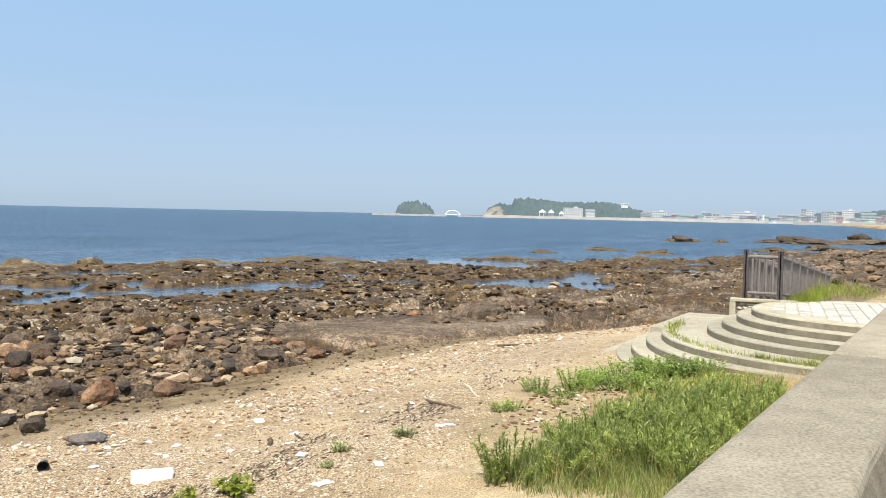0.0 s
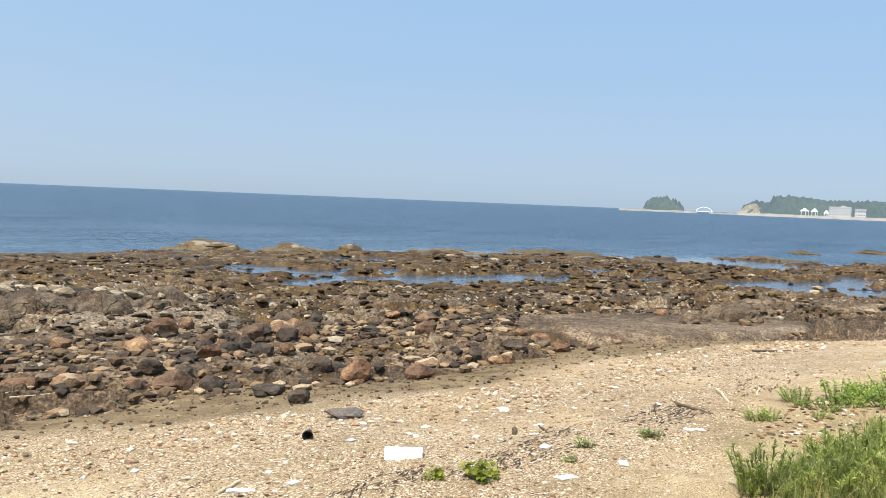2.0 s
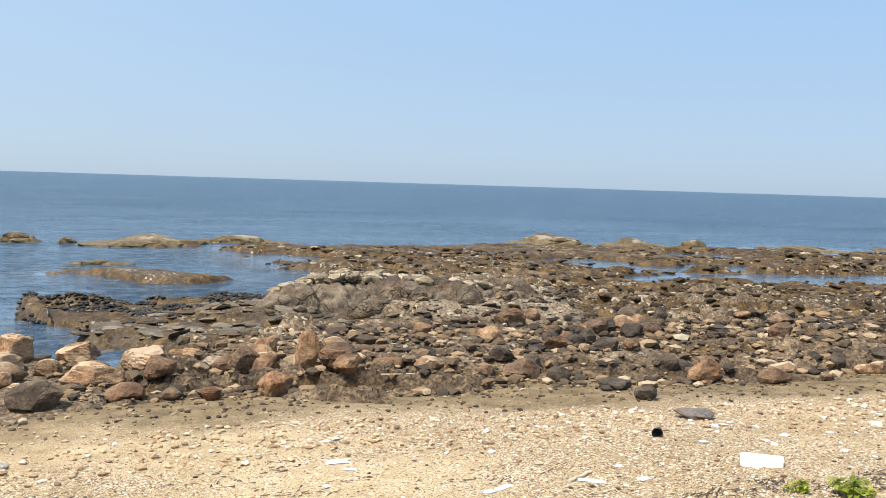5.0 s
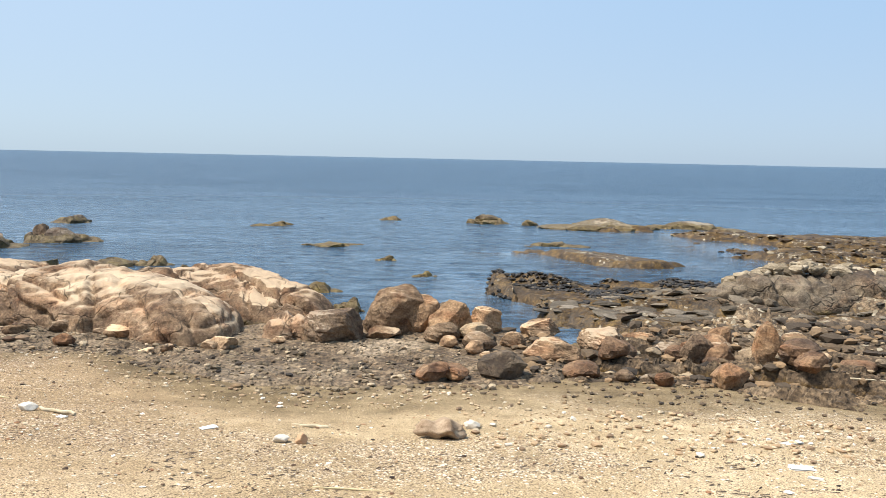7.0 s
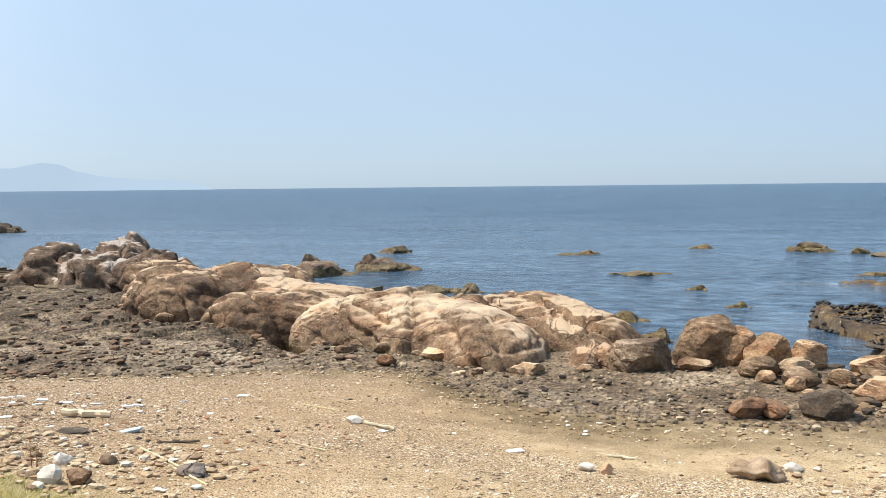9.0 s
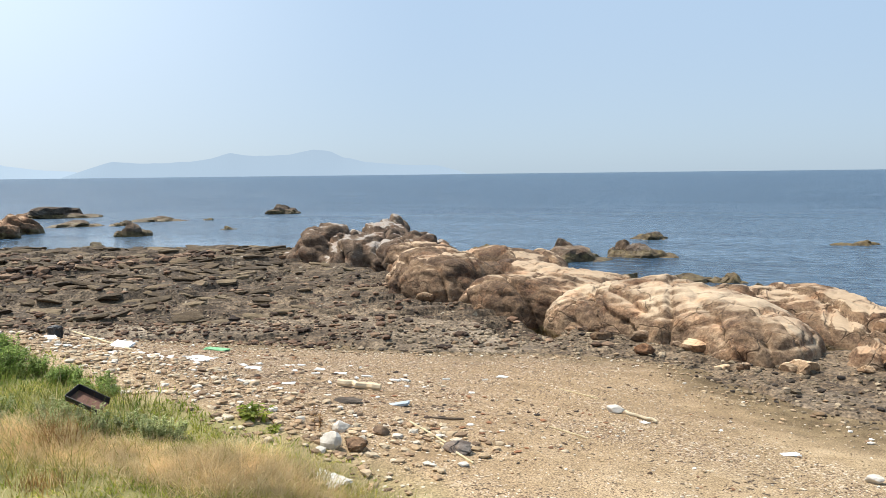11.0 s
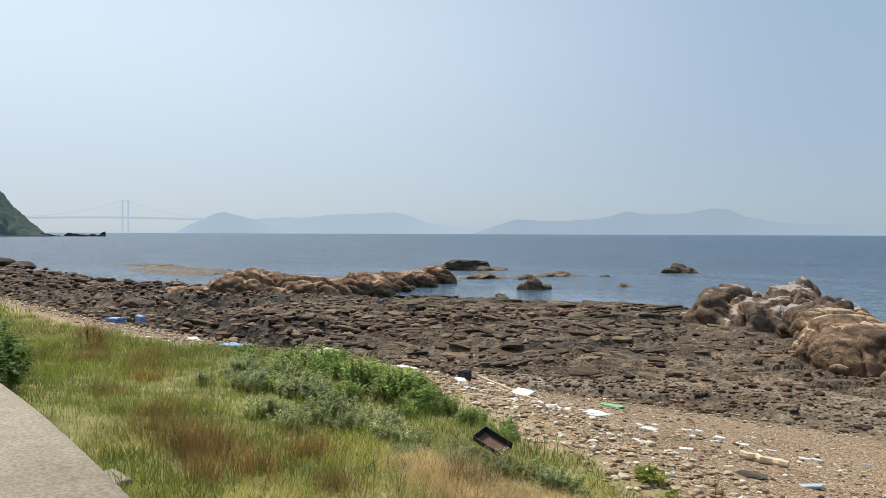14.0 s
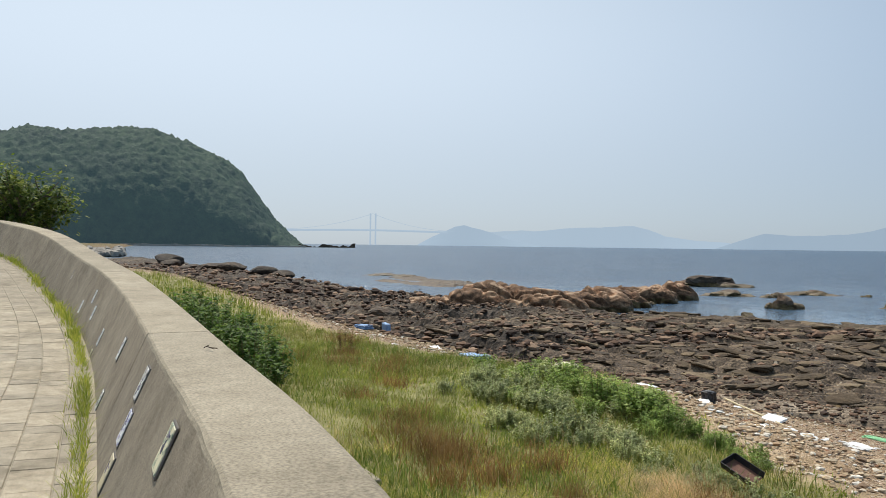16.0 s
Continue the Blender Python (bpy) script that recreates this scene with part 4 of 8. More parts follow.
crag("rock_outcrop", [
    (30.6, 9.6, 1.1, 0.7, 20, 0.95), (32.2, 10.4, 1.3, 0.8, 10, 0.9), (34.0, 10.8, 1.4, 0.8, 0, 0.85), (36.5, 10.6, 1.6, 0.9, -5, 0.9), (29.0, 10.6, 0.9, 0.7, 20, 0.7)], M_RIDGE,
    "broken brown rock ledge at the top of the reef", 380, 10, 0.08)


# ---------- sea wall ----------
WALL_MATS = (M_WALL, M_FACE)


def wall_section(x0, x1, parent):
    n = max(3, int((x1 - x0) / 0.35))
    xs = np.linspace(x0, x1, n)
    rows = []
    for x in xs:
        x = float(x)
        slope = float(wall_line(np.array(x + 0.05)) - wall_line(np.array(x - 0.05))) / 0.1
        nx, ny = -slope / math.hypot(1, slope), 1 / math.hypot(1, slope)
        yo, zt, zp = float(wall_line(np.array(x))), float(wall_top(x)), float(prom_top(np.array(x)))
        j = 0.012 * math.sin(x * 7.1) + 0.008 * math.sin(x * 17.3 + 1)
        thin = 0.045 * float(sstep(-6.0, -2.5, x) * (1 - sstep(-1.0, 0.5, x)))
        prof = [(0.16, 0.9), (0.03, zt - 0.05), (0.012, zt - 0.014), (-0.02, zt), (-0.478 + thin, zt - 0.004), (-0.494 + thin + j * 0.3, zt - 0.016 + j * 0.2), (-0.505 + thin + j * 0.4, zt - 0.038), (-0.93, zp - 0.15)]
        rows.append([(x + nx * d, yo + ny * d, z) for d, z in prof])
    v = np.array(rows).reshape(-1, 3)
    k = len(rows[0])
    f = grid_faces(n, k)
    caps = [list(range(k)), [(n - 1) * k + i for i in range(k)][::-1]]
    me = bpy.data.meshes.new("wall_section")
    me.from_pydata(v.tolist(), [], [q[::-1] for q in f.tolist()] + caps)
    for m in WALL_MATS:
        me.materials.append(m)
    for i, pl in enumerate(me.polygons):
        pl.material_index = 1 if i < len(f) and i % (k - 1) == k - 2 else 0
    return under("wall_section", me, parent)


sea_wall = tagged(new("wall_sea"), "grey concrete sea wall with a battered promenade face", "wall", kind="structure")
joints = [-34.5, -29.6, -24.0, -16.0, -8.0, 0.0, 6.5, 13.0]
for a, c in zip(joints[:-1], joints[1:]):
    wall_section(a + 0.012, c - 0.012, sea_wall)


def on_face(x, h):
    """A pose on the promenade face of the wall: h from 0 at the crest to 1 at the foot."""
    s = float(wall_line(np.array(x + 0.05)) - wall_line(np.array(x - 0.05))) / 0.1
    zt, zp, yo = float(wall_top(x)), float(prom_top(np.array(x))) - 0.15, float(wall_line(np.array(x)))
    lean = math.degrees(math.atan2(0.425, zt - 0.045 - zp))
    z = zt - 0.045 + (zp - zt + 0.045) * h
    return pose(x, yo - 0.505 - 0.425 * h, z, 90 - lean, 0, math.degrees(math.atan(s)))


def mat_tile(name, ground, ink, scale):
    """A glazed picture tile: loose strokes of one colour on a pale ground."""
    m, nt, b = material(name, 0.3, spec=0.5)
    tc = nt.nodes.new("ShaderNodeTexCoord")
    n = noisy(nt, tc.outputs["Object"], scale, 3)
    col = ramp(nt, n, [(0.44, ground), (0.5, ink), (0.56, ground)])
    nt.links.new(col, b.inputs["Base Color"])
    return m


TILE_MATS = [mat_tile("picture_tile_blue", (0.72, 0.73, 0.74), (0.18, 0.17, 0.42), 9), mat_tile("picture_tile_green", (0.66, 0.62, 0.42), (0.12, 0.20, 0.14), 8),
             mat_tile("picture_tile_white", (0.78, 0.77, 0.74), (0.45, 0.44, 0.42), 7), mat_tile("picture_tile_ink", (0.74, 0.73, 0.7), (0.05, 0.05, 0.05), 8),
             mat_tile("picture_tile_cream", (0.6, 0.52, 0.36), (0.5, 0.43, 0.3), 7)]
M_FRAME = mat_plain("dark_tile_bed", (0.10, 0.09, 0.08), (0.17, 0.155, 0.14), 0.9, 12)


M_INK = mat_plain("glaze_ink", (0.07, 0.07, 0.13), (0.14, 0.13, 0.22), 0.3, 30, spec=0.5)


def picture_tile(x, h, k, words):
    t = tagged(new("picture_tile"), words, "tile", "picture tiles on the sea wall")
    bm = bmesh.new()
    add_box(bm, 0.22, 0.25, 0.012, pose(0, 0, 0.004), 0.003)
    part("tile_bed", bm, M_FRAME, t)
    bm = bmesh.new()
    add_box(bm, 0.195, 0.225, 0.014, pose(0, 0, 0.008), 0.003)
    face = part("glazed_face", bm, TILE_MATS[k], t)
    r = random.Random(k * 31 + int(x * 100))
    for _ in range(4):
        bm = bmesh.new()
        add_box(bm, r.uniform(0.03, 0.09), r.uniform(0.008, 0.016), 0.003, pose(r.uniform(-0.05, 0.05), r.uniform(-0.08, 0.08), 0.0165, 0, 0, r.uniform(0, 180)))
        part("brush_stroke", bm, M_INK, face)
    t.matrix_world = on_face(x, h)


for x, h, k in ((-4.66, 0.17, 1), (-6.51, 0.44, 0), (-6.35, 0.70, 4), (-6.72, 0.18, 3), (-9.31, 0.78, 2), (-9.59, 0.30, 2), (-12.59, 0.56, 2), (-12.78, 0.86, 4),
                (-14.6, 0.49, 2), (-16.32, 0.60, 2), (-15.33, 0.32, 3), (-19.05, 0.27, 2), (-21.5, 0.22, 2), (-20.8, 0.5, 4), (-23.5, 0.4, 2), (-25.5, 0.3, 2)):
    picture_tile(x, h, k, ("blue", "green and cream", "white", "black and white", "cream")[[0, 1, 2, 3, 4].index(k)] + " hand-painted glazed tile set in the concrete wall face")


# ---------- promenade, terrace, steps ----------
def build_promenade():
    xs = np.linspace(-60, 13.0, 420)
    ys = np.array([-9.0, -6, -4, -3, -2, -1.4, -1, -0.85])
    X = np.repeat(xs[:, None], len(ys), 1)
    Y = wall_line(xs)[:, None] + ys[None]
    Z = prom_top(X) - 0.012
    v = np.stack([X, Y, Z], -1).reshape(-1, 3)
    f = grid_faces(len(xs), len(ys))[:, ::-1]
    ob = new("pavement", raw_mesh("pavement", v, f[:, ::-1], M_BED, True))
    tagged(ob, "stone-paved promenade behind the sea wall", "pavement", kind="structure")
    return ob


promenade = build_promenade()


def paver_mesh(sx, sy, sz, bevel, mat, name):
    bm = bmesh.new()
    add_box(bm, sx, sy, sz, Matrix(), bevel)
    me = bpy.data.meshes.new(name)
    bm.to_mesh(me)
    bm.free()
    me.materials.append(mat)
    return me


CX, CY, TOP = 20.5, -2.4, 2.60
LANDING = TOP - 4 * 0.145


def shade_upright(ob):
    """Upright faces get a darker concrete: their shade is put into the colour."""
    ob.data.materials.append(M_STEP_SHADED)
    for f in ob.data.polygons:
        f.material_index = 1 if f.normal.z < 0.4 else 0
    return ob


def disc(bm, r, z0, z1, seg=120, bevel=0.03):
    vs = []
    for rr, z in ((r + 0.01, z0), (r, z1 - bevel), (r - bevel * 0.4, z1 - bevel * 0.3), (r - bevel, z1)):
        vs.append([bm.verts.new((CX + rr * math.sin(2 * math.pi * k / seg), CY + rr * math.cos(2 * math.pi * k / seg), z)) for k in range(seg)])
    for a, c in zip(vs[:-1], vs[1:]):
        for k in range(seg):
            bm.faces.new((a[k], c[k], c[(k + 1) % seg], a[(k + 1) % seg]))
    bm.faces.new(vs[-1][::-1])


stairs = tagged(new("stairs"), "round concrete steps fanning from the terrace to the sand", "stairs", kind="structure")
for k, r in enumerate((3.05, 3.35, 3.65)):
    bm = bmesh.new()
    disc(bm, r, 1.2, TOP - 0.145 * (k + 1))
    shade_upright(part("step", bm, M_STEP, stairs))
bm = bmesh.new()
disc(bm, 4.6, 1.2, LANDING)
shade_upright(part("landing", bm, M_STEP, stairs))
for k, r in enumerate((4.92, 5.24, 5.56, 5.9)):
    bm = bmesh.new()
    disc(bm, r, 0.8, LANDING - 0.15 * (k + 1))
    shade_upright(part("step", bm, M_STEP, stairs))
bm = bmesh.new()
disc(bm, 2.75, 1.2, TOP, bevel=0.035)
terrace = tagged(shade_upright(part("terrace", bm, M_STEP)), "round paved terrace at the head of the steps", "terrace", kind="structure")
bm = bmesh.new()
add_box(bm, 12.4, 7.4, 1.2, pose(19.2, -6.6, 2.0 - 0.03), 0.03)
part("terrace_slab", bm, M_BED, terrace)


# ---------- railing of the ramp ----------
M_RAIL = mat_plain("brown_grey_rail", (0.13, 0.112, 0.105), (0.22, 0.195, 0.185), 0.7, 9, relief=0.002)
fence = tagged(new("railing"), "weathered brown-grey railing with round posts along the ramp", "railing")


def rail_run(a, c, posts, pickets):
    a, c = Vector(a), Vector(c)
    for k in range(posts + 1):
        p = a.lerp(c, k / posts)
        bm = bmesh.new()
        add_rod(bm, p - Vector((0, 0, 0.12)), p + Vector((0, 0, 1.13)), 0.062, sides=14)
        post = part("post", bm, M_RAIL, fence)
        bm = bmesh.new()
        add_rod(bm, p + Vector((0, 0, 1.13)), p + Vector((0, 0, 1.145)), 0.066, sides=14)
        add_rod(bm, p + Vector((0, 0, 1.145)), p + Vector((0, 0, 1.165)), 0.064, 0.045, sides=14)
        part("cap", bm, M_RAIL, post)
        if k == posts:
            break
        q = a.lerp(c, (k + 1) / posts)
        for z, r in ((0.14, 0.036), (1.0, 0.042)):
            bm = bmesh.new()
            add_rod(bm, p + Vector((0, 0, z)), q + Vector((0, 0, z)), r, sides=10)
            part("rail", bm, M_RAIL, fence)
        for i in range(1, pickets):
            m = p.lerp(q, i / pickets)
            bm = bmesh.new()
            add_rod(bm, m + Vector((0, 0, 0.14)), m + Vector((0, 0, 1.0)), 0.028, sides=8)
            part("picket", bm, M_RAIL, fence)


rail_run((22.55, 0.57, TOP), (22.5, -0.20, TOP), 1, 5)
rail_run((22.5, -0.20, TOP), (33.2, -1.75, 1.62), 7, 10)
rail_run((22.55, 0.57, TOP), (33.0, -0.55, 1.62), 7, 10)

# retaining wall below the railing, faced with rubble
M_RUBBLE = mat_concrete("rubble_facing", (0.26, 0.235, 0.19), (0.50, 0.46, 0.38), scale=3.0)
retaining = tagged(new("retaining_wall"), "low concrete wall faced with rubble under the railing", "wall")
bm = bmesh.new()
add_box(bm, 0.34, 1.75, 0.07, pose(22.43, 0.02, TOP - 0.03), 0.01)
part("coping", bm, M_STEP, retaining)
bm = bmesh.new()
add_box(bm, 0.30, 0.14, 0.95, pose(22.42, 0.83, TOP - 0.53), 0.012)
part("pier", bm, M_STEP, retaining)
bm = bmesh.new()
add_box(bm, 0.22, 1.6, 1.0, pose(22.48, -0.02, TOP - 0.56))
part("core", bm, M_BED, retaining)
rng = random.Random(5)
for row in range(7):
    y = 0.74
    while y > -0.8:
        w = rng.uniform(0.12, 0.26)
        p, f_ = rock_shape(700 + rng.randrange(9), (0.14, w * 1.05, 0.095), 2, 8, 0.04)
        ob = under("stone", raw_mesh("stone", p, f_, M_RUBBLE), retaining)
        ob.matrix_world = pose(22.37, y - w / 2, TOP - 0.12 - row * 0.088 + rng.uniform(-0.01, 0.01))
        y -= w
# ramp between the railings and the paved apron beside the steps
bm = bmesh.new()
m = [bm.verts.new(p) for p in ((22.5, 0.62, TOP - 0.02), (22.5, -0.2, TOP - 0.02), (33.4, -1.8, 1.58), (33.2, -0.5, 1.58), (22.5, 0.62, 0.9), (22.5, -0.2, 0.9), (33.4, -1.8, 0.7), (33.2, -0.5, 0.7))]
for q in ((0, 1, 2, 3), (0, 3, 7, 4), (3, 2, 6, 7), (0, 4, 5, 1), (1, 5, 6, 2)):
    bm.faces.new([m[i] for i in q])
tagged(part("ramp", bm, M_STEP), "concrete ramp down to the beach between railings", "ramp", kind="structure")
bm = bmesh.new()
add_box(bm, 3.6, 1.6, 0.6, pose(22.6, 1.5, LANDING - 0.33, 0, 0, -8), 0.02)
tagged(part("landing_slab", bm, M_STEP), "weathered concrete slab beside the steps", "slab", kind="structure")
bm = bmesh.new()
add_box(bm, 0.42, 0.22, 0.07, pose(-9.3, 2.2, 1.93, 4, 3, 12), 0.012)
tagged(part("concrete_slab", bm, M_WALL), "small broken concrete slab lying in the grass", "slab")


# ---------- distance: cape, islands, mountains, bridge, town ----------
def polar(az, dist, z=0.0):
    """A place by azimuth from +y towards +x, in degrees."""
    return Vector((dist * math.sin(radians(az)), dist * math.cos(radians(az)), z))


def mat_wood_canopy(name, lo, hi, haze_glow, scale=0.12):
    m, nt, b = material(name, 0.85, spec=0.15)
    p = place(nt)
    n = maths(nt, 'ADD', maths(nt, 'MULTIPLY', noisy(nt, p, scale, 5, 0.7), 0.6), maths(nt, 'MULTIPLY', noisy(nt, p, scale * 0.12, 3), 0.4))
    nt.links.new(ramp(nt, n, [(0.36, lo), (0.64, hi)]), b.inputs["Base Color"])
    # distance haze over woods and cliff, added as a faint bluish emission
    b.inputs["Emission Color"].default_value = (*haze_glow, 1)
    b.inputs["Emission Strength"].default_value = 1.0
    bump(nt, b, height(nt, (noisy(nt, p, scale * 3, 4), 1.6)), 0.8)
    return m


def mat_far(name, col, haze_glow):
    """Hills so far off that only air shows: haze painted as flat glow."""
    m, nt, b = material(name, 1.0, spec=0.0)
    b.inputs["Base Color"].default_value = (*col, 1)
    b.inputs["Emission Color"].default_value = (*haze_glow, 1)
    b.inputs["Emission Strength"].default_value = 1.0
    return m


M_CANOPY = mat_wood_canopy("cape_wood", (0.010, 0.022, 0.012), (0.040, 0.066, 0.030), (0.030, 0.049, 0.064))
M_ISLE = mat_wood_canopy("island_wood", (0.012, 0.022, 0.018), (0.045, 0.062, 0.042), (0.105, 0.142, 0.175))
M_SHORE = mat_plain("pale_shore_stone", (0.24, 0.215, 0.18), (0.38, 0.345, 0.30), 0.9, 0.2)
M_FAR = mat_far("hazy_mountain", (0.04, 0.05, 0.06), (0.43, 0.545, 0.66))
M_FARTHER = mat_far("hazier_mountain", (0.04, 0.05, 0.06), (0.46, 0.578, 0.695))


def headland(name, tops, dist, depth, mat, label, seed, crown=7.0, bulge=3.5, step=2.0, front=0.55, category="headland"):
    """A wooded hill: tops are azimuth and height of its skyline; it rises from the shore over the given depth."""
    azs, hs = zip(*sorted(tops))
    n = max(8, int(radians(abs(azs[-1] - azs[0])) * dist / step))
    az = np.linspace(azs[0], azs[-1], n)
    ridge = np.interp(az, azs, hs) * 1.0
    nd = max(6, int(depth * 2 / step))
    t = np.linspace(0, 2, nd)
    A, T = np.meshgrid(az, t, indexing="ij")
    shape = np.where(T < 1, np.sin(np.clip(T, 0, 1) * np.pi / 2) ** front, np.cos((T - 1) * np.pi / 2) ** 0.7)
    R = dist + (T - 1) * depth
    X, Y = R * np.sin(np.radians(A)), R * np.cos(np.radians(A))
    base = np.repeat(ridge[:, None], nd, 1) * shape
    gully = 1 - 0.10 * (1 - np.abs(2 * T - 1).clip(0, 1)) * (0.5 + 0.5 * fbm(A * 0.5, T * 1.5, seed, 3))
    f1, f2, who, _, _ = cells(X / crown, Y / crown, seed + 1)
    Z = base * gully + bulge * np.clip(base / 8, 0, 1) * ((1 - f1 * f1 * 1.6) * (0.3 + 1.3 * who) - 0.6 + 0.5 * fbm(X / crown * 2.2, Y / crown * 2.2, seed + 4, 2)) - 0.5
    v = np.stack([X, Y, Z], -1).reshape(-1, 3)
    return tagged(new(name, raw_mesh(name, v, grid_faces(n, nd), mat, True)), label, category, kind="structure")


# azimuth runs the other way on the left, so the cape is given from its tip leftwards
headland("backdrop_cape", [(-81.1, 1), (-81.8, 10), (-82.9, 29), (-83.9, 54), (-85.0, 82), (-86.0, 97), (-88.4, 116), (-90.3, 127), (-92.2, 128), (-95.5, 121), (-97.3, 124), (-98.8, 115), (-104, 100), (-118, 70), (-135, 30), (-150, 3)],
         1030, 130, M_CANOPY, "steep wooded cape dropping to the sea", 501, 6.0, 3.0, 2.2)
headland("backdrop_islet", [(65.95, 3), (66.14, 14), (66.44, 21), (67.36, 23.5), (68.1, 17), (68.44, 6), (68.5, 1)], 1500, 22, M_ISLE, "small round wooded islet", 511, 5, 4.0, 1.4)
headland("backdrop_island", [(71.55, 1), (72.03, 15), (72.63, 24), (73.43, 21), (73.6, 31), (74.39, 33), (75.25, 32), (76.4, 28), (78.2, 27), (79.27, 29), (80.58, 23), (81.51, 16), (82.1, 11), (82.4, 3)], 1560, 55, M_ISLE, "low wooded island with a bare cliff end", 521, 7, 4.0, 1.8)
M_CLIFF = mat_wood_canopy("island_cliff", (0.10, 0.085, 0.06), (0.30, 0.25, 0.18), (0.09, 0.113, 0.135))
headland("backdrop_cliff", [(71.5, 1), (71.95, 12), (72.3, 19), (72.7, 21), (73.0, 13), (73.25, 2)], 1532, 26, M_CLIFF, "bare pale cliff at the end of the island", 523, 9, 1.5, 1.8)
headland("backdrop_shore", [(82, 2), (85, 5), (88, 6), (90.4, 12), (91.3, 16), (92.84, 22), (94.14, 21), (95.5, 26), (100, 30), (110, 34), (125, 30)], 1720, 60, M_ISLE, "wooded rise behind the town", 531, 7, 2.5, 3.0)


def strip(name, az0, az1, dist, width, top, mat, label, n=60, uneven=0.0, seed=0):
    """A low bank of stone or quay wall along the water."""
    V = []
    for k in range(n + 1):
        a = az0 + (az1 - az0) * k / n
        h = top * (1 + uneven * float(fbm(np.array([a * 3.0]), np.array([0.3]), seed)[0]))
        V += [polar(a, dist - width / 2 - 0.6, -1.0), polar(a, dist - width / 2, h), polar(a, dist + width / 2, h), polar(a, dist + width / 2 + 0.6, -1.0)]
    return tagged(new(name, raw_mesh(name, np.array([tuple(p) for p in V]), grid_faces(n + 1, 4), mat)), label, "quay", kind="structure")


M_QUAY = mat_concrete("quay_concrete", (0.30, 0.29, 0.28), (0.46, 0.44, 0.42), scale=0.1)
strip("backdrop_jetty", 64.5, 69.25, 1470, 10, 3.4, M_QUAY, "pale stone jetty joined to the islet", 50, 0.25, 3)
strip("backdrop_causeway", 69.95, 71.8, 1490, 10, 2.6, M_QUAY, "low stone causeway", 20, 0.2, 4)
strip("backdrop_quay", 71.6, 90, 1440, 40, 4.2, M_QUAY, "long concrete quay before the island and town", 90, 0.08, 5)
strip("backdrop_pier", 90.5, 104, 1250, 10, 3.4, M_QUAY, "concrete harbour pier", 40, 0.02, 6)
strip("backdrop_strand", -81.0, -104, 885, 14, 1.7, M_SHORE, "pale strand at the foot of the cape", 80, 0.4, 7)
strip("backdrop_point", -77.9, -81.6, 930, 8, 3.0, M_DARK, "line of dark rocks off the cape", 60, 0.9, 8)


def mountain(tops, dist, mat):
    V, F = [], []
    az = np.linspace(tops[0][0], tops[-1][0], 160)
    el = np.interp(az, [t[0] for t in tops], [t[1] for t in tops])
    el = el + 0.03 * fbm(az * 1.3, az * 0, 5, 4) * np.clip(el, 0, 1)
    for a, e in zip(az, el):
        h = max(1.0, dist * math.tan(radians(e)) + 4.3)
        V += [tuple(polar(a, dist - 60, -6)), tuple(polar(a, dist, h)), tuple(polar(a, dist + 60, -6))]
    return tagged(new("backdrop_mountain", raw_mesh("backdrop_mountain", np.array(V), grid_faces(160, 3), mat)), "pale blue mountain in haze across the strait", "mountain", kind="structure")


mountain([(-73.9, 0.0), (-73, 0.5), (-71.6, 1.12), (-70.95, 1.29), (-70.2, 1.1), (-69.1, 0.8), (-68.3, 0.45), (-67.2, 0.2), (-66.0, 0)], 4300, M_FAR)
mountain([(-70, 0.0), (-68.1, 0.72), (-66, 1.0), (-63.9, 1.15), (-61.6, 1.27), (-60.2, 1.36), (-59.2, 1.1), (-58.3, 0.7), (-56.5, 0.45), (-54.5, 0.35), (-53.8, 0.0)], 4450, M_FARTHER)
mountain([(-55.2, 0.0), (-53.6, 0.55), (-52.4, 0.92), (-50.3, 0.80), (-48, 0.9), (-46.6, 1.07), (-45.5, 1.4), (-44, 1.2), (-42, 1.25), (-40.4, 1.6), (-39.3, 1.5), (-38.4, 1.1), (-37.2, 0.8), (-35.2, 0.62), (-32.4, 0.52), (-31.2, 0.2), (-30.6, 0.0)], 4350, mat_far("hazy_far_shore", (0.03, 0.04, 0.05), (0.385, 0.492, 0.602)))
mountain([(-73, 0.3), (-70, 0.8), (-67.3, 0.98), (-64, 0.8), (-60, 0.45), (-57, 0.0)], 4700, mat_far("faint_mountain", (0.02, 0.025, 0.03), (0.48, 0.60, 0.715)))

# suspension bridge, in the same painted haze
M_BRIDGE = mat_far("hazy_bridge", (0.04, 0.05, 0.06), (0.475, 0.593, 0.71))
bridge = tagged(new("backdrop_bridge"), "pale suspension bridge faint in the haze", "bridge", kind="structure")
BD = 4000
bm = bmesh.new()
for k in range(24):
    a, c = -83.0 + 11.0 * k / 24, -83.0 + 11.0 * (k + 1) / 24
    z = lambda q: 60 + 6 * math.sin((q + 83) / 11 * math.pi)
    add_rod(bm, polar(a, BD, z(a)), polar(c, BD, z(c)), 4.5, sides=6)
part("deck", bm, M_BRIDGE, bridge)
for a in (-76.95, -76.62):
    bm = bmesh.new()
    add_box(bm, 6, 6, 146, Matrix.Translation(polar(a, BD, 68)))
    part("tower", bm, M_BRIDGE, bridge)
bm = bmesh.new()
for k in range(20):
    t0, t1 = k / 20, (k + 1) / 20
    for s0, s1, zz in ((-76.8, -83.0, 0), (-76.8, -71.5, 0)):
        c0, c1 = s0 + (s1 - s0) * t0, s0 + (s1 - s0) * t1
        add_rod(bm, polar(c0, BD, 66 + 74 * (1 - t0) ** 2), polar(c1, BD, 66 + 74 * (1 - t1) ** 2), 0.8, sides=4)
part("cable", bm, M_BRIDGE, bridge)

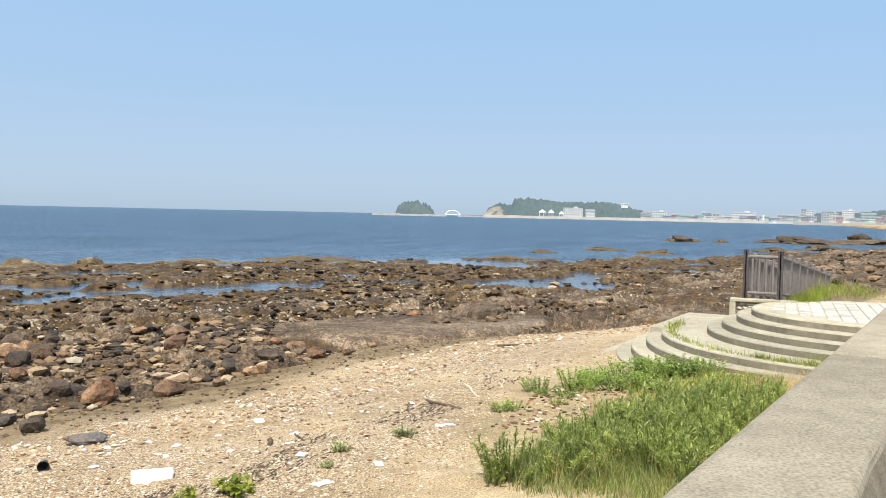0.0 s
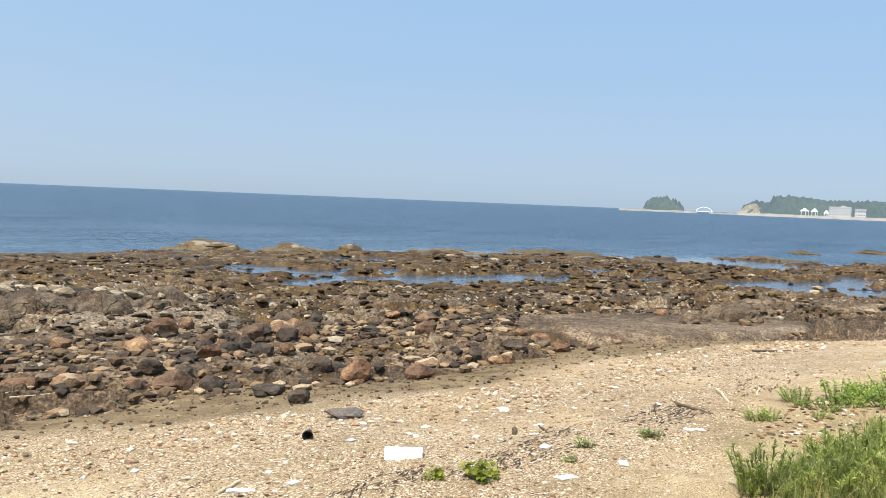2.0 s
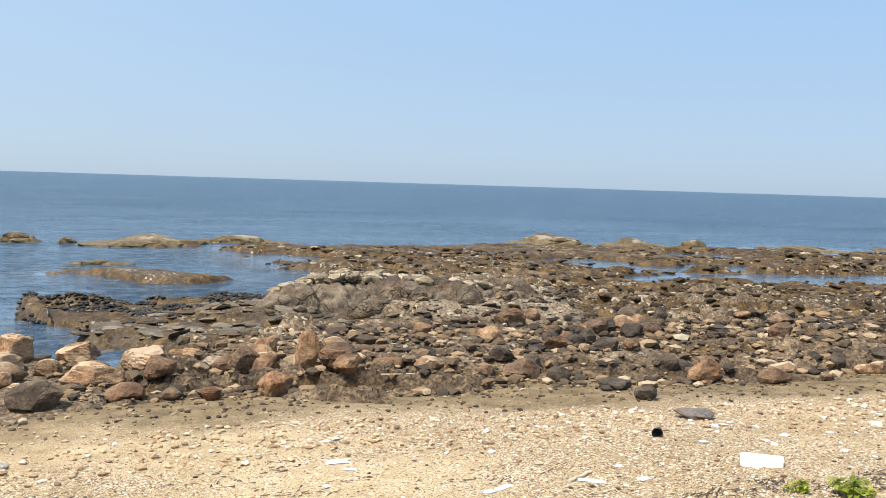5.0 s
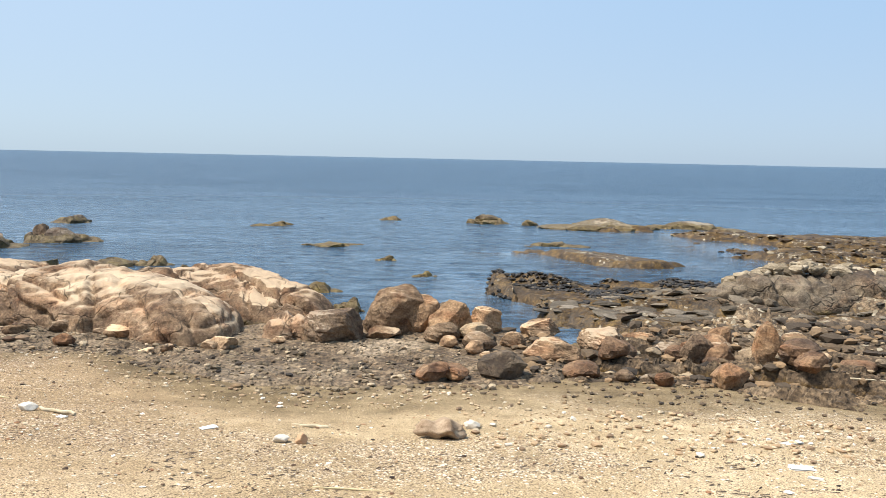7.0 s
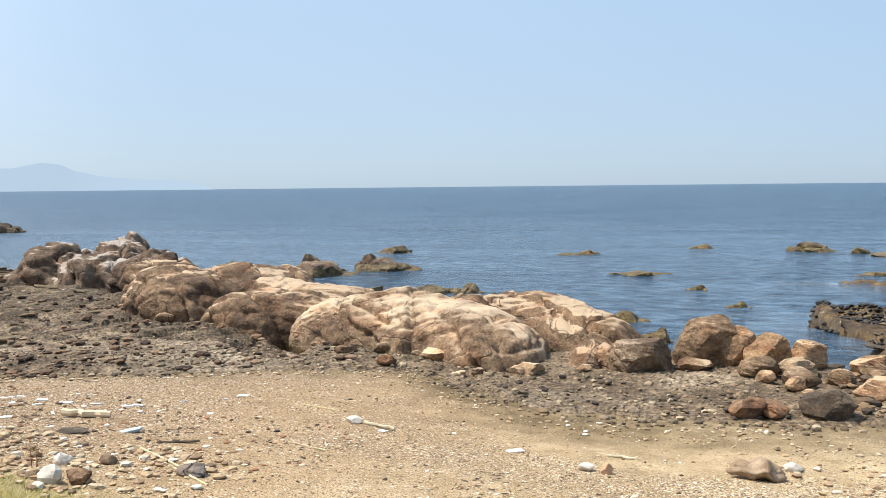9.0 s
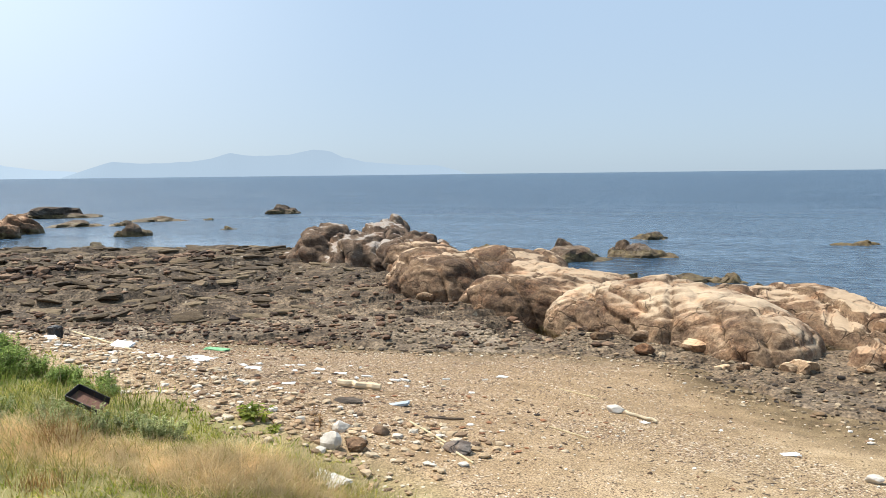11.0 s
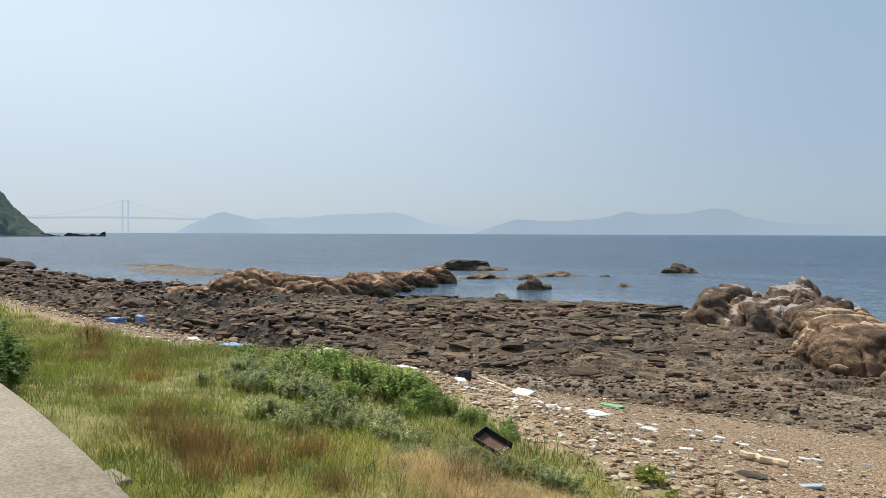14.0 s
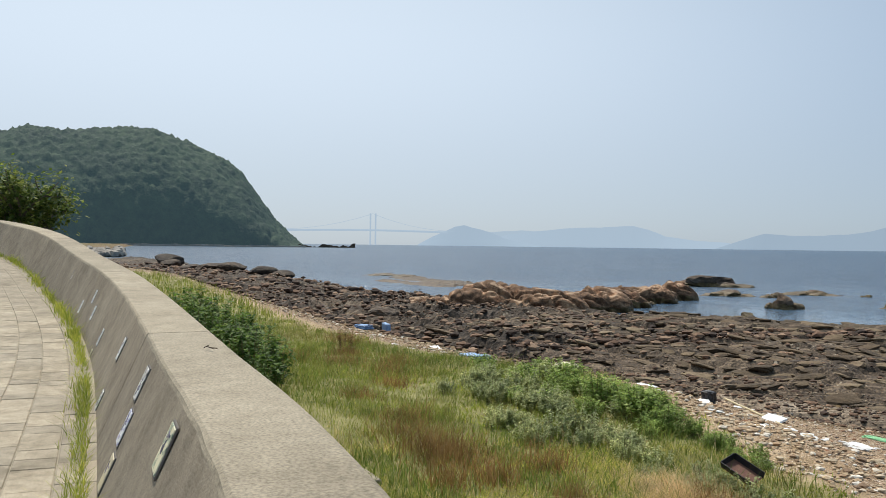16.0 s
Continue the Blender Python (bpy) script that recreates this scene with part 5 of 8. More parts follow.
# town and island buildings: azimuth, width, height, foot, distance
WALL_TONES = [mat_plain("white_render", (0.62, 0.62, 0.60), (0.74, 0.74, 0.72), 0.8, 0.4), mat_plain("cream_render", (0.52, 0.48, 0.40), (0.63, 0.58, 0.50), 0.8, 0.4),
              mat_plain("grey_render", (0.36, 0.36, 0.37), (0.46, 0.46, 0.47), 0.8, 0.4), mat_plain("green_sheet", (0.28, 0.42, 0.38), (0.38, 0.52, 0.47), 0.7, 0.4), mat_plain("red_brown_sheet", (0.36, 0.18, 0.14), (0.45, 0.25, 0.2), 0.7, 0.4)]
M_ROOF = mat_plain("grey_roof", (0.20, 0.20, 0.21), (0.32, 0.32, 0.33), 0.8, 0.5)
M_WINDOW = mat_plain("dark_window_glass", (0.05, 0.07, 0.09), (0.09, 0.11, 0.14), 0.15, 0.5, spec=0.5)
# haze painted on the town: base colour dimmed, bluish emission added
for m in WALL_TONES + [M_ROOF, M_WINDOW]:
    nt = m.node_tree
    b = nt.nodes["Principled BSDF"]
    src = b.inputs["Base Color"].links[0].from_socket
    nt.links.new(mixc(nt, 1.0, src, (0.60, 0.58, 0.56), 'MULTIPLY'), b.inputs["Base Color"])
    b.inputs["Emission Color"].default_value, b.inputs["Emission Strength"].default_value = (0.105, 0.142, 0.175, 1), 1.0
TONE_WORDS = ["white", "cream", "grey", "pale green", "red-brown"]


def building(az, w, h, foot, dist, tone, gable=False):
    b = tagged(new("building"), TONE_WORDS[tone] + (" house with a pitched roof" if gable else " flat-roofed block with rows of windows") + " across the bay", "building", "buildings across the bay")
    bm = bmesh.new()
    add_box(bm, w, 9, h + 3, pose(0, 0, (h - 3) / 2))
    part("wall", bm, WALL_TONES[tone], b)
    bm = bmesh.new()
    if gable:
        pts = [bm.verts.new(p) for p in ((-w / 2 - .5, -5.2, h), (w / 2 + .5, -5.2, h), (w / 2 + .5, 5.2, h), (-w / 2 - .5, 5.2, h), (-w / 2 - .5, 0, h + 2.6), (w / 2 + .5, 0, h + 2.6))]
        for q in ((0, 1, 5, 4), (2, 3, 4, 5), (0, 4, 3), (1, 2, 5), (0, 3, 2, 1)):
            bm.faces.new([pts[i] for i in q])
    else:
        add_box(bm, w + 0.6, 9.6, 0.7, pose(0, 0, h + 0.3))
        if w > 12:
            add_box(bm, w * 0.22, 4, 2.0, pose(w * 0.15, 0, h + 1.6))
    part("roof", bm, M_ROOF if gable else WALL_TONES[tone], b)
    floors, cols = max(1, int(h / 3.1)), max(1, int(w / 3.4))
    for i in range(floors):
        for j in range(cols):
            bm = bmesh.new()
            add_box(bm, w / cols * 0.62, 0.2, 1.5, pose(-w / 2 + w / cols * (j + 0.5), -4.5, h / floors * (i + 0.55)))
            part("window", bm, M_WINDOW, b)
    p = polar(az, dist)
    b.matrix_world = pose(p.x, p.y, foot, 0, 0, -az)


TOWN = [(77.33, 31, 12.4, 5.5, 0, 0), (78.42, 15, 9.0, 5.0, 0, 1), (81.9, 14, 9, 4.3, 2, 0), (82.65, 25, 11, 4.2, 0, 0), (83.59, 9, 5, 5.5, 4, 1),
        (87.65, 37, 11, 5.5, 0, 0), (86.77, 12, 4, 5.5, 0, 0), (90.2, 29, 10, 3, 1, 1), (91.06, 8, 18.5, 4.8, 2, 0), (91.43, 11, 16.4, 5.0, 0, 0)]
TOWN += [(92.25, 11, 14.5, 5.5, 2, 0), (92.71, 13, 12, 5.8, 1, 0), (93.49, 17, 16.4, 6.0, 0, 0), (94.56, 21, 11, 5.9, 3, 1), (95.36, 6, 9.5, 6, 4, 0),
         (85.11, 15, 5, 5.5, 3, 0), (84.27, 18, 4, 5.5, 3, 1), (85.7, 13, 3.6, 5, 0, 0), (89.5, 14, 5, 3.5, 2, 1), (80.55, 11, 4, 23.0, 0, 0), (88.3, 10, 5, 4, 1, 1), (95.9, 14, 11, 5, 0, 0), (97.2, 18, 9, 5, 1, 1)]
town_rng = random.Random(31)
for k in range(34):
    TOWN.append((town_rng.uniform(81.5, 98), town_rng.uniform(7, 15), town_rng.uniform(3.2, 7.5), town_rng.uniform(4, 9), town_rng.choice((0, 1, 2, 2, 3, 4)), town_rng.random() < 0.6))
for az, w, h, foot, tone, gable in TOWN:
    building(az, w, h, foot, 1470 if az < 82 else 1500, tone, bool(gable))

M_WHITE = mat_plain("white_paint", (0.70, 0.71, 0.71), (0.80, 0.80, 0.80), 0.6, 0.5)
arch = tagged(new("arch_bridge"), "small white arched footbridge to the islet", "bridge")
bm = bmesh.new()
for k in range(16):
    a0, a1 = math.pi * k / 16, math.pi * (k + 1) / 16
    q = lambda a: polar(69.65 - 0.48 * math.cos(a), 1475, 1.5 + 8.6 * math.sin(a))
    add_rod(bm, q(a0), q(a1), 0.7, sides=6)
part("arch_rib", bm, M_WHITE, arch)
bm = bmesh.new()
add_rod(bm, polar(69.1, 1475, 2.8), polar(70.2, 1475, 2.8), 0.7, sides=6)
part("deck", bm, M_WHITE, arch)
pav = tagged(new("pavilion"), "open white pavilion with pointed tent roofs", "pavilion")
for a, r in ((75.4, 7.0), (75.95, 5.5), (76.6, 4.0)):
    bm = bmesh.new()
    bmesh.ops.create_cone(bm, cap_ends=True, segments=8, radius1=r, radius2=0.3, depth=5.0, matrix=Matrix.Translation(polar(a, 1450, 12.5 if r > 5 else 10.5)))
    part("tent_roof", bm, M_WHITE, pav)
    for k in range(5):
        bm = bmesh.new()
        p = polar(a, 1450, 0) + Vector((math.cos(k * 1.26) * r * 0.8, math.sin(k * 1.26) * r * 0.8, 0))
        add_rod(bm, p + Vector((0, 0, 3.5)), p + Vector((0, 0, 10.2 if r > 5 else 8.2)), 0.25, sides=6)
        part("post", bm, M_WHITE, pav)
light = tagged(new("beacon"), "small white harbour beacon on a stone base", "beacon")
bm = bmesh.new()
add_rod(bm, polar(88.82, 1430, 3.5), polar(88.82, 1430, 13), 1.5, 1.1, 10)
part("tower", bm, M_WHITE, light)
bm = bmesh.new()
add_box(bm, 8, 8, 5.5, Matrix.Translation(polar(88.82, 1430, 2.2)), 0.3)
part("base", bm, M_QUAY, light)
boat = tagged(new("boat"), "white fishing boat moored at the quay", "boat")
bm = bmesh.new()
hull = [(-7, 0, 2.4), (-5.5, -1.8, 2.2), (6, -1.8, 1.8), (7, 0, 1.8), (6, 1.8, 1.8), (-5.5, 1.8, 2.2)]
top = [bm.verts.new(p) for p in hull]
low = [bm.verts.new((p[0] * 0.85, p[1] * 0.6, -0.2)) for p in hull]
bm.faces.new(top)
bm.faces.new(low[::-1])
for k in range(6):
    bm.faces.new((top[k], low[k], low[(k + 1) % 6], top[(k + 1) % 6]))
part("hull", bm, M_WHITE, boat)
bm = bmesh.new()
add_box(bm, 4, 2.4, 2.2, pose(2.2, 0, 3.0), 0.1)
cabin = part("cabin", bm, M_WHITE, boat)
for x in (1.0, 2.2, 3.4):
    bm = bmesh.new()
    add_box(bm, 0.8, 2.5, 0.7, pose(x, 0, 3.4))
    part("window", bm, M_WINDOW, cabin)
bp = polar(89.35, 1340)
boat.matrix_world = pose(bp.x, bp.y, 0, 0, 0, -89)


# ---------- boulders, offshore rocks, rubble, shingle ----------
def boulder(x, y, w, h, mat, label, seed, group, sink=0.2, deep=None, turn=None, sub=3, sea=False, name="boulder"):
    r = random.Random(seed)
    d = deep or w * r.uniform(0.7, 1.05)
    p, f = rock_shape(seed, (w, d, h * (1 + sink)), sub, r.randrange(8, 12), 0.085, 0.8)
    me = raw_mesh(name, p, f, mat, False)
    me.polygons.foreach_set("use_smooth", np.full(len(me.polygons), False))
    ob = tagged(new(name, me), label, "rock", group)
    z = 0.0 if sea else float(ground_height(x, y + d * 0.2)[0])
    ob.matrix_world = pose(x, y + d * 0.28, z - sink * h + h * (1 + sink) * 0.5, 0, 0, r.uniform(-25, 25) if turn is None else turn)
    return ob


# x, y of the foot that faces the land, width, height
TAN = [(0.17, 19.0, 1.40, 1.0), (1.28, 20.6, 0.8, 0.62), (1.32, 18.5, 0.86, 0.80), (2.05, 18.9, 0.85, 0.62), (-0.09, 18.4, 0.7, 0.24), (1.1, 18.0, 0.75, 0.42), (-1.12, 17.9, 1.20, 0.66), (0.75, 18.9, 0.8, 0.78),
       (2.53, 17.8, 0.5, 0.3), (3.18, 16.6, 1.1, 0.42), (3.21, 18.4, 0.9, 0.42), (4.54, 19.3, 1.3, 0.34), (5.3, 18.6, 1.0, 0.4), (4.38, 17.6, 1.0, 0.46), (7.3, 16.3, 0.65, 0.86), (6.08, 16.8, 0.7, 0.52)]
BROWN = [(6.4, 16.6, 0.57, 0.46), (5.88, 14.6, 0.66, 0.41), (7.64, 15.8, 0.8, 0.42), (4.64, 17.3, 0.7, 0.46), (4.7, 14.6, 0.35, 0.25), (5.69, 17.0, 0.42, 0.32), (6.56, 17.4, 0.38, 0.3),
         (7.9, 15.9, 0.51, 0.36), (14.55, 19.5, 0.86, 0.5), (15.73, 20.0, 0.5, 0.38), (14.28, 12.3, 0.72, 0.5), (15.48, 11.5, 0.66, 0.33), (21.72, 12.1, 0.58, 0.37)]
BROWN += [(10.73, 15.1, 0.44, 0.32), (9.31, 15.2, 0.42, 0.3), (11.38, 14.6, 0.86, 0.42), (15.41, 16.9, 0.66, 0.44), (16.52, 17.1, 0.54, 0.38), (13.33, 16.0, 0.56, 0.34),
          (21.47, 15.0, 0.4, 0.32), (22.54, 16.7, 0.75, 0.34), (14.29, 16.7, 0.42, 0.3), (15.22, 13.4, 0.35, 0.27), (6.06, 17.0, 0.55, 0.36), (6.08, 15.1, 0.64, 0.34), (6.93, 18.0, 0.5, 0.44), (7.61, 15.8, 0.7, 0.34), (29.8, 12.0, 0.55, 0.33)]
BLACK = [(1.99, 14.96, 0.86, 0.42), (14.16, 16.3, 0.56, 0.28), (14.19, 13.3, 0.52, 0.36), (18.11, 18.6, 0.6, 0.5), (19.39, 18.6, 0.5, 0.48), (14.83, 16.6, 0.5, 0.32), (16.92, 16.6, 0.44, 0.31),
         (18.09, 11.9, 0.46, 0.33), (11.81, 12.3, 0.66, 0.2), (11.19, 10.9, 0.45, 0.25), (11.03, 19.4, 0.36, 0.2), (14.66, 13.2, 0.58, 0.4), (18.03, 18.5, 0.62, 0.5), (16.98, 16.7, 0.46, 0.44)]
for k, (x, y, w, h) in enumerate(TAN):
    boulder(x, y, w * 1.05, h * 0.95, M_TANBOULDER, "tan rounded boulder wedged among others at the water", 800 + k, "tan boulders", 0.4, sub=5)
for k, (x, y, w, h) in enumerate(BROWN):
    boulder(x, y, w, h, M_BROWN, "rust-brown boulder lying on the rubble", 830 + k, "brown boulders")
for k, (x, y, w, h) in enumerate(BLACK):
    boulder(x, y, w, h, M_DARK, "dark wet boulder lying on the rubble", 870 + k, "dark boulders")
mixed = random.Random(52)
for k in range(34):
    x, y, w = mixed.uniform(0.5, 9.5), mixed.uniform(14.8, 18.2), mixed.uniform(0.28, 0.75)
    boulder(x, y, w, w * mixed.uniform(0.35, 0.65), (M_TANBOULDER, M_BROWN, M_PALE)[k % 3], ("tan", "rust-brown", "pale buff")[k % 3] + " broken boulder in the jumble above the water", 1200 + k, "jumbled boulders")
for k in range(46):
    x = mixed.uniform(11, 24)
    y, w = float(edge_of_sand(x)) + mixed.uniform(1.0, 9.0), mixed.uniform(0.25, 0.7)
    boulder(x, y, w, w * mixed.uniform(0.35, 0.65), (M_DARK, M_BROWN, M_TANBOULDER)[k % 3], ("dark", "rust-brown", "tan")[k % 3] + " broken boulder among rubble on the reef", 1300 + k, "reef boulders")
boulder(-6.19, 17.2, 0.42, 0.26, M_BROWN, "dark red angular block at the foot of the outcrop", 890, "")
boulder(10.6, 9.2, 0.56, 0.15, M_SLATE, "flat dark grey stone on the shingle", 891, "", name="stone")
boulder(-4.85, 7.8, 0.34, 0.09, M_SLATE, "flat dark slate half buried in sand", 893, "", name="stone")
M_MUSSEL = mat_rock("barnacled_rock", [(0.3, (0.04, 0.03, 0.023)), (0.5, (0.125, 0.092, 0.066)), (0.68, (0.34, 0.29, 0.235))])
M_SKERRY = mat_rock("pale_topped_skerry", [(0.3, (0.05, 0.038, 0.022)), (0.5, (0.16, 0.125, 0.08)), (0.68, (0.40, 0.35, 0.27))], crown=(0.38, 0.33, 0.25))
# rocks that stand out of the sea
SEA_ROCKS = [(-87.5, 60, 8.5, 1.3), (-70, 49.5, 4.4, 0.6), (-67, 52.5, 2.2, 0.5), (-54.4, 43.4, 2.4, 1.1), (-70.6, 59.5, 5.2, 0.5), (-48.2, 35.5, 1.3, 0.35), (-66.7, 62.5, 1.2, 0.25), (-53.3, 52, 1.9, 0.3),
             (-69, 76, 3.6, 1.1), (-18.4, 41.2, 4.2, 0.75), (-19.5, 42.4, 1.6, 0.95), (-15.9, 44, 3.2, 0.7), (-16.9, 44.1, 1.2, 0.85), (-19.4, 55.8, 2.3, 0.5), (-13.1, 34.2, 2.5, 0.3), (-10.7, 34.6, 2.2, 0.35)]
SEA_ROCKS += [(-9.1, 35.2, 1.4, 0.4), (-7.6, 33.6, 0.8, 0.25), (-7.2, 56.1, 2.6, 0.3), (-3, 44.2, 2.8, 0.18), (-0.1, 37.9, 1.0, 0.22), (0.0, 62.3, 1.8, 0.3), (6.6, 60.6, 2.6, 0.65), (9.3, 59.3, 1.2, 0.4), (1.4, 32.9, 1.2, 0.2),
              (-2.4, 29, 1.6, 0.32), (-1.1, 25.4, 1.1, 0.4), (43.5, 53.8, 6.2, 0.8), (48, 49.6, 4.8, 0.7), (53.5, 48.6, 3.2, 0.6), (180, 18.5, 6, 1.3), (194, -3, 15, 1.5), (207, -15, 8, 2.2), (206, -17, 20, 1.0)]
SEA_ROCKS += [(8.5, 45.5, 3.4, 0.22), (14, 57.5, 7, 0.6), (20, 58.6, 6, 0.5), (-25.4, 44.7, 1.6, 0.3), (-44, 32, 1.0, 0.3), (-41, 32.6, 0.8, 0.25), (-112, 31, 5, 0.4), (-120, 30, 6, 0.35),
              (119, 22, 6, 0.5), (105, 27, 4, 0.4), (114, 14.7, 5, 0.6), (94, 13.8, 6, 0.5), (136, 1, 6, 0.7), (150, -6, 9, 0.9), (180, 11, 3, 0.6), (62, 45, 7, 0.35), (72, 40.5, 9, 0.4), (86, 26, 7, 0.4)]


def sea_rock(x, y, w, h, seed):
    """A broken rock that stands in the sea: a core and lower blocks to its sides, grown together."""
    r = random.Random(seed)
    low = h < 0.33
    ob = tagged(new("rock"), "weed-covered rock just breaking the sea surface" if low else "barnacled broken rock standing in the shallow sea", "rock", "rocks in the sea")
    n = 7 if w > 2.2 else 4
    for k in range(n):
        c = (k - (n - 1) / 2) / n
        sx = w * r.uniform(0.3, 0.5) if k != n // 2 else w * 0.5
        top = h * (1.0 if k == n // 2 else r.uniform(0.3, 0.9) * (1 - abs(c)))
        p, f = rock_shape(seed * 11 + k, (sx * 1.25, sx * r.uniform(0.8, 1.4), top + 0.6), 3, 9, 0.13)
        p = p + (c * w * 0.8, r.uniform(-0.16, 0.16) * w, (top - 0.6) / 2)
        under("block", raw_mesh("rock", p, f, M_DARK if x > 90 else M_SKERRY if y > 44 and x > 4 else M_REEFWEED if low else M_MUSSEL), ob)
    ob.matrix_world = pose(x, y, 0, 0, 0, -math.degrees(math.atan2(x, y)) + r.uniform(-15, 15))


for k, (x, y, w, h) in enumerate(SEA_ROCKS):
    sea_rock(x, y, w, h, 900 + k)
for k, (x, y, w, h) in enumerate([(-146, 0.6, 6, 2.6), (-141, 1.0, 5, 1.6), (-105, 10.8, 5, 1.6), (-98, 12.5, 4, 1.2), (-116, 8, 5, 1.3), (-45.5, 10.9, 2.6, 0.7), (-125, 6, 6, 1.5), (-131, 4, 4, 1.3)]):
    boulder(x, y, w * 0.75, h * 0.7, M_DARK, "large dark boulder on the far shore", 970 + k, "far boulders")


def scatter(name, spots, mat, label, category, seed, sub=1, squash=0.55, kinds=7):
    """Many loose stones in one mesh. spots: arrays x, y, size."""
    rng = np.random.default_rng(seed)
    x, y, s = spots
    z = ground_height(x, y)
    dry = (z > -0.04) & (inside(x, y, BEDS[9][0]) < -0.1)
    x, y, s, z = x[dry], y[dry], s[dry], z[dry]
    shapes = [rock_shape(seed + k, (1, 0.85, squash), sub, 9, 0.05) for k in range(kinds)]
    V, F, n0 = [], [], 0
    pick, turn = rng.integers(0, kinds, len(x)), rng.uniform(0, 6.28, len(x))
    for k in range(kinds):
        i = np.where(pick == k)[0]
        p, f = shapes[k]
        c, sn = np.cos(turn[i])[:, None], np.sin(turn[i])[:, None]
        st = rng.uniform(0.75, 1.3, (len(i), 1))
        q = np.stack([(p[None, :, 0] * st * c - p[None, :, 1] * sn), (p[None, :, 0] * st * sn + p[None, :, 1] * c), np.repeat(p[None, :, 2], len(i), 0)], -1) * s[i][:, None, None]
        q = q + np.stack([x[i], y[i], z[i] + s[i] * squash * 0.25], -1)[:, None]
        V.append(q.reshape(-1, 3))
        F.append((f[None] + (np.arange(len(i)) * len(p))[:, None, None] + n0).reshape(-1, 3))
        n0 += len(i) * len(p)
    return tagged(new(name, raw_mesh(name, np.concatenate(V), np.concatenate(F), mat)), label, category, kind="stuff")


def mat_pebble(name, stops, rough=0.85):
    m, nt, b = material(name, rough)
    g = nt.nodes.new("ShaderNodeNewGeometry")
    col = ramp(nt, g.outputs["Random Per Island"], stops)
    n = noisy(nt, place(nt), 22, 4)
    col = mixc(nt, 0.8, col, ramp(nt, n, [(0.3, (0.65, 0.65, 0.65)), (0.7, (1.25, 1.22, 1.18))]), 'MULTIPLY')
    nt.links.new(col, b.inputs["Base Color"])
    bump(nt, b, height(nt, (n, 0.01)), 0.8)
    return m


M_PEB = mat_pebble("beach_pebbles", [(0.0, (0.17, 0.115, 0.075)), (0.2, (0.32, 0.215, 0.13)), (0.45, (0.42, 0.305, 0.185)), (0.82, (0.50, 0.41, 0.29)), (1.0, (0.68, 0.64, 0.57))])
M_RUB = mat_pebble("reef_rubble", [(0.0, (0.028, 0.023, 0.020)), (0.35, (0.078, 0.056, 0.037)), (0.65, (0.15, 0.10, 0.058)), (0.88, (0.25, 0.165, 0.092)), (1.0, (0.38, 0.30, 0.20))])
M_REDRUB = mat_pebble("red_brown_rubble", [(0.0, (0.030, 0.019, 0.014)), (0.4, (0.085, 0.050, 0.032)), (0.75, (0.18, 0.105, 0.064)), (1.0, (0.29, 0.195, 0.125))])
srng = np.random.default_rng(77)


def band(n, x0, x1, lo, hi, size, power=2.2, line=edge_of_sand):
    """Spots in a strip along a line of the plan; small sizes are the most common."""
    x = srng.uniform(x0, x1, n)
    y = line(x) + srng.uniform(lo, hi, n)
    return x, y, size[0] + (size[1] - size[0]) * srng.uniform(0, 1, n) ** power


def joined(*bands):
    return tuple(np.concatenate([b[k] for b in bands]) for k in range(3))


scatter("shingle", joined(band(3600, 1, 30, -3.4, -0.9, (0.025, 0.12), 2.8), band(1500, -22, 2, -0.9, 0.2, (0.02, 0.09), 2.8), band(2200, -60, -20, -2.0, 0.8, (0.04, 0.16), 2.6), band(2400, -16, -4.5, -0.1, 2.0, (0.025, 0.14), 2.8, edge_of_grass),
        band(1500, 4, 20, 0.2, 4.5, (0.015, 0.07), 2.8, edge_of_grass), band(6000, -16, 10, -7.0, -0.4, (0.012, 0.05), 3.0), band(2200, 6, 24, -5.5, -1.0, (0.015, 0.06), 2.8)), M_PEB, "rounded buff pebbles and cobbles on the sand", "pebbles", 41)
scatter("rubble", joined(band(4200, 2.5, 30, 1.6, 8.5, (0.05, 0.34), 2.8), band(2600, 2.5, 30, -0.6, 3.4, (0.02, 0.11), 2.4), band(700, 8, 26, 5, 9, (0.08, 0.5), 2.6), band(500, -12, 3, 0.2, 3.6, (0.03, 0.16), 2.8)), M_RUB, "loose dark and brown stones over the reef", "rubble", 42)
scatter("rubble", joined(band(1500, -30, -12, 0.0, 3.0, (0.04, 0.2), 2.8), band(5200, -75, -28, 0.3, 16, (0.06, 0.45), 3.0), band(1500, -27, -7, 1.0, 14, (0.05, 0.3), 3.0), band(2600, -150, -62, 0.5, 22, (0.15, 0.9), 3.0), band(450, -31, -28.5, 3, 19, (0.12, 0.5), 2.0)), M_REDRUB, "red-brown broken stones over the reef", "rubble", 43)
scatter("rubble", joined(band(400, 60, 150, 1, 12, (0.3, 1.0), 2.6), band(1300, 20, 75, 8, 30, (0.1, 0.55), 3.2)), M_RUB, "weedy stones on the outer reef", "rubble", 44)
M_BARN = mat_pebble("barnacled_stones", [(0.0, (0.014, 0.009, 0.005)), (0.5, (0.048, 0.031, 0.016)), (0.8, (0.11, 0.078, 0.044)), (0.94, (0.21, 0.165, 0.11)), (1.0, (0.40, 0.35, 0.27))])
scatter("rubble", joined(band(4200, 13, 40, 6, 20, (0.06, 0.36), 3.0), band(900, 12, 60, 20, 36, (0.1, 0.4), 3.0)), M_BARN, "weedy and barnacled stones between the tide pools", "rubble", 48)
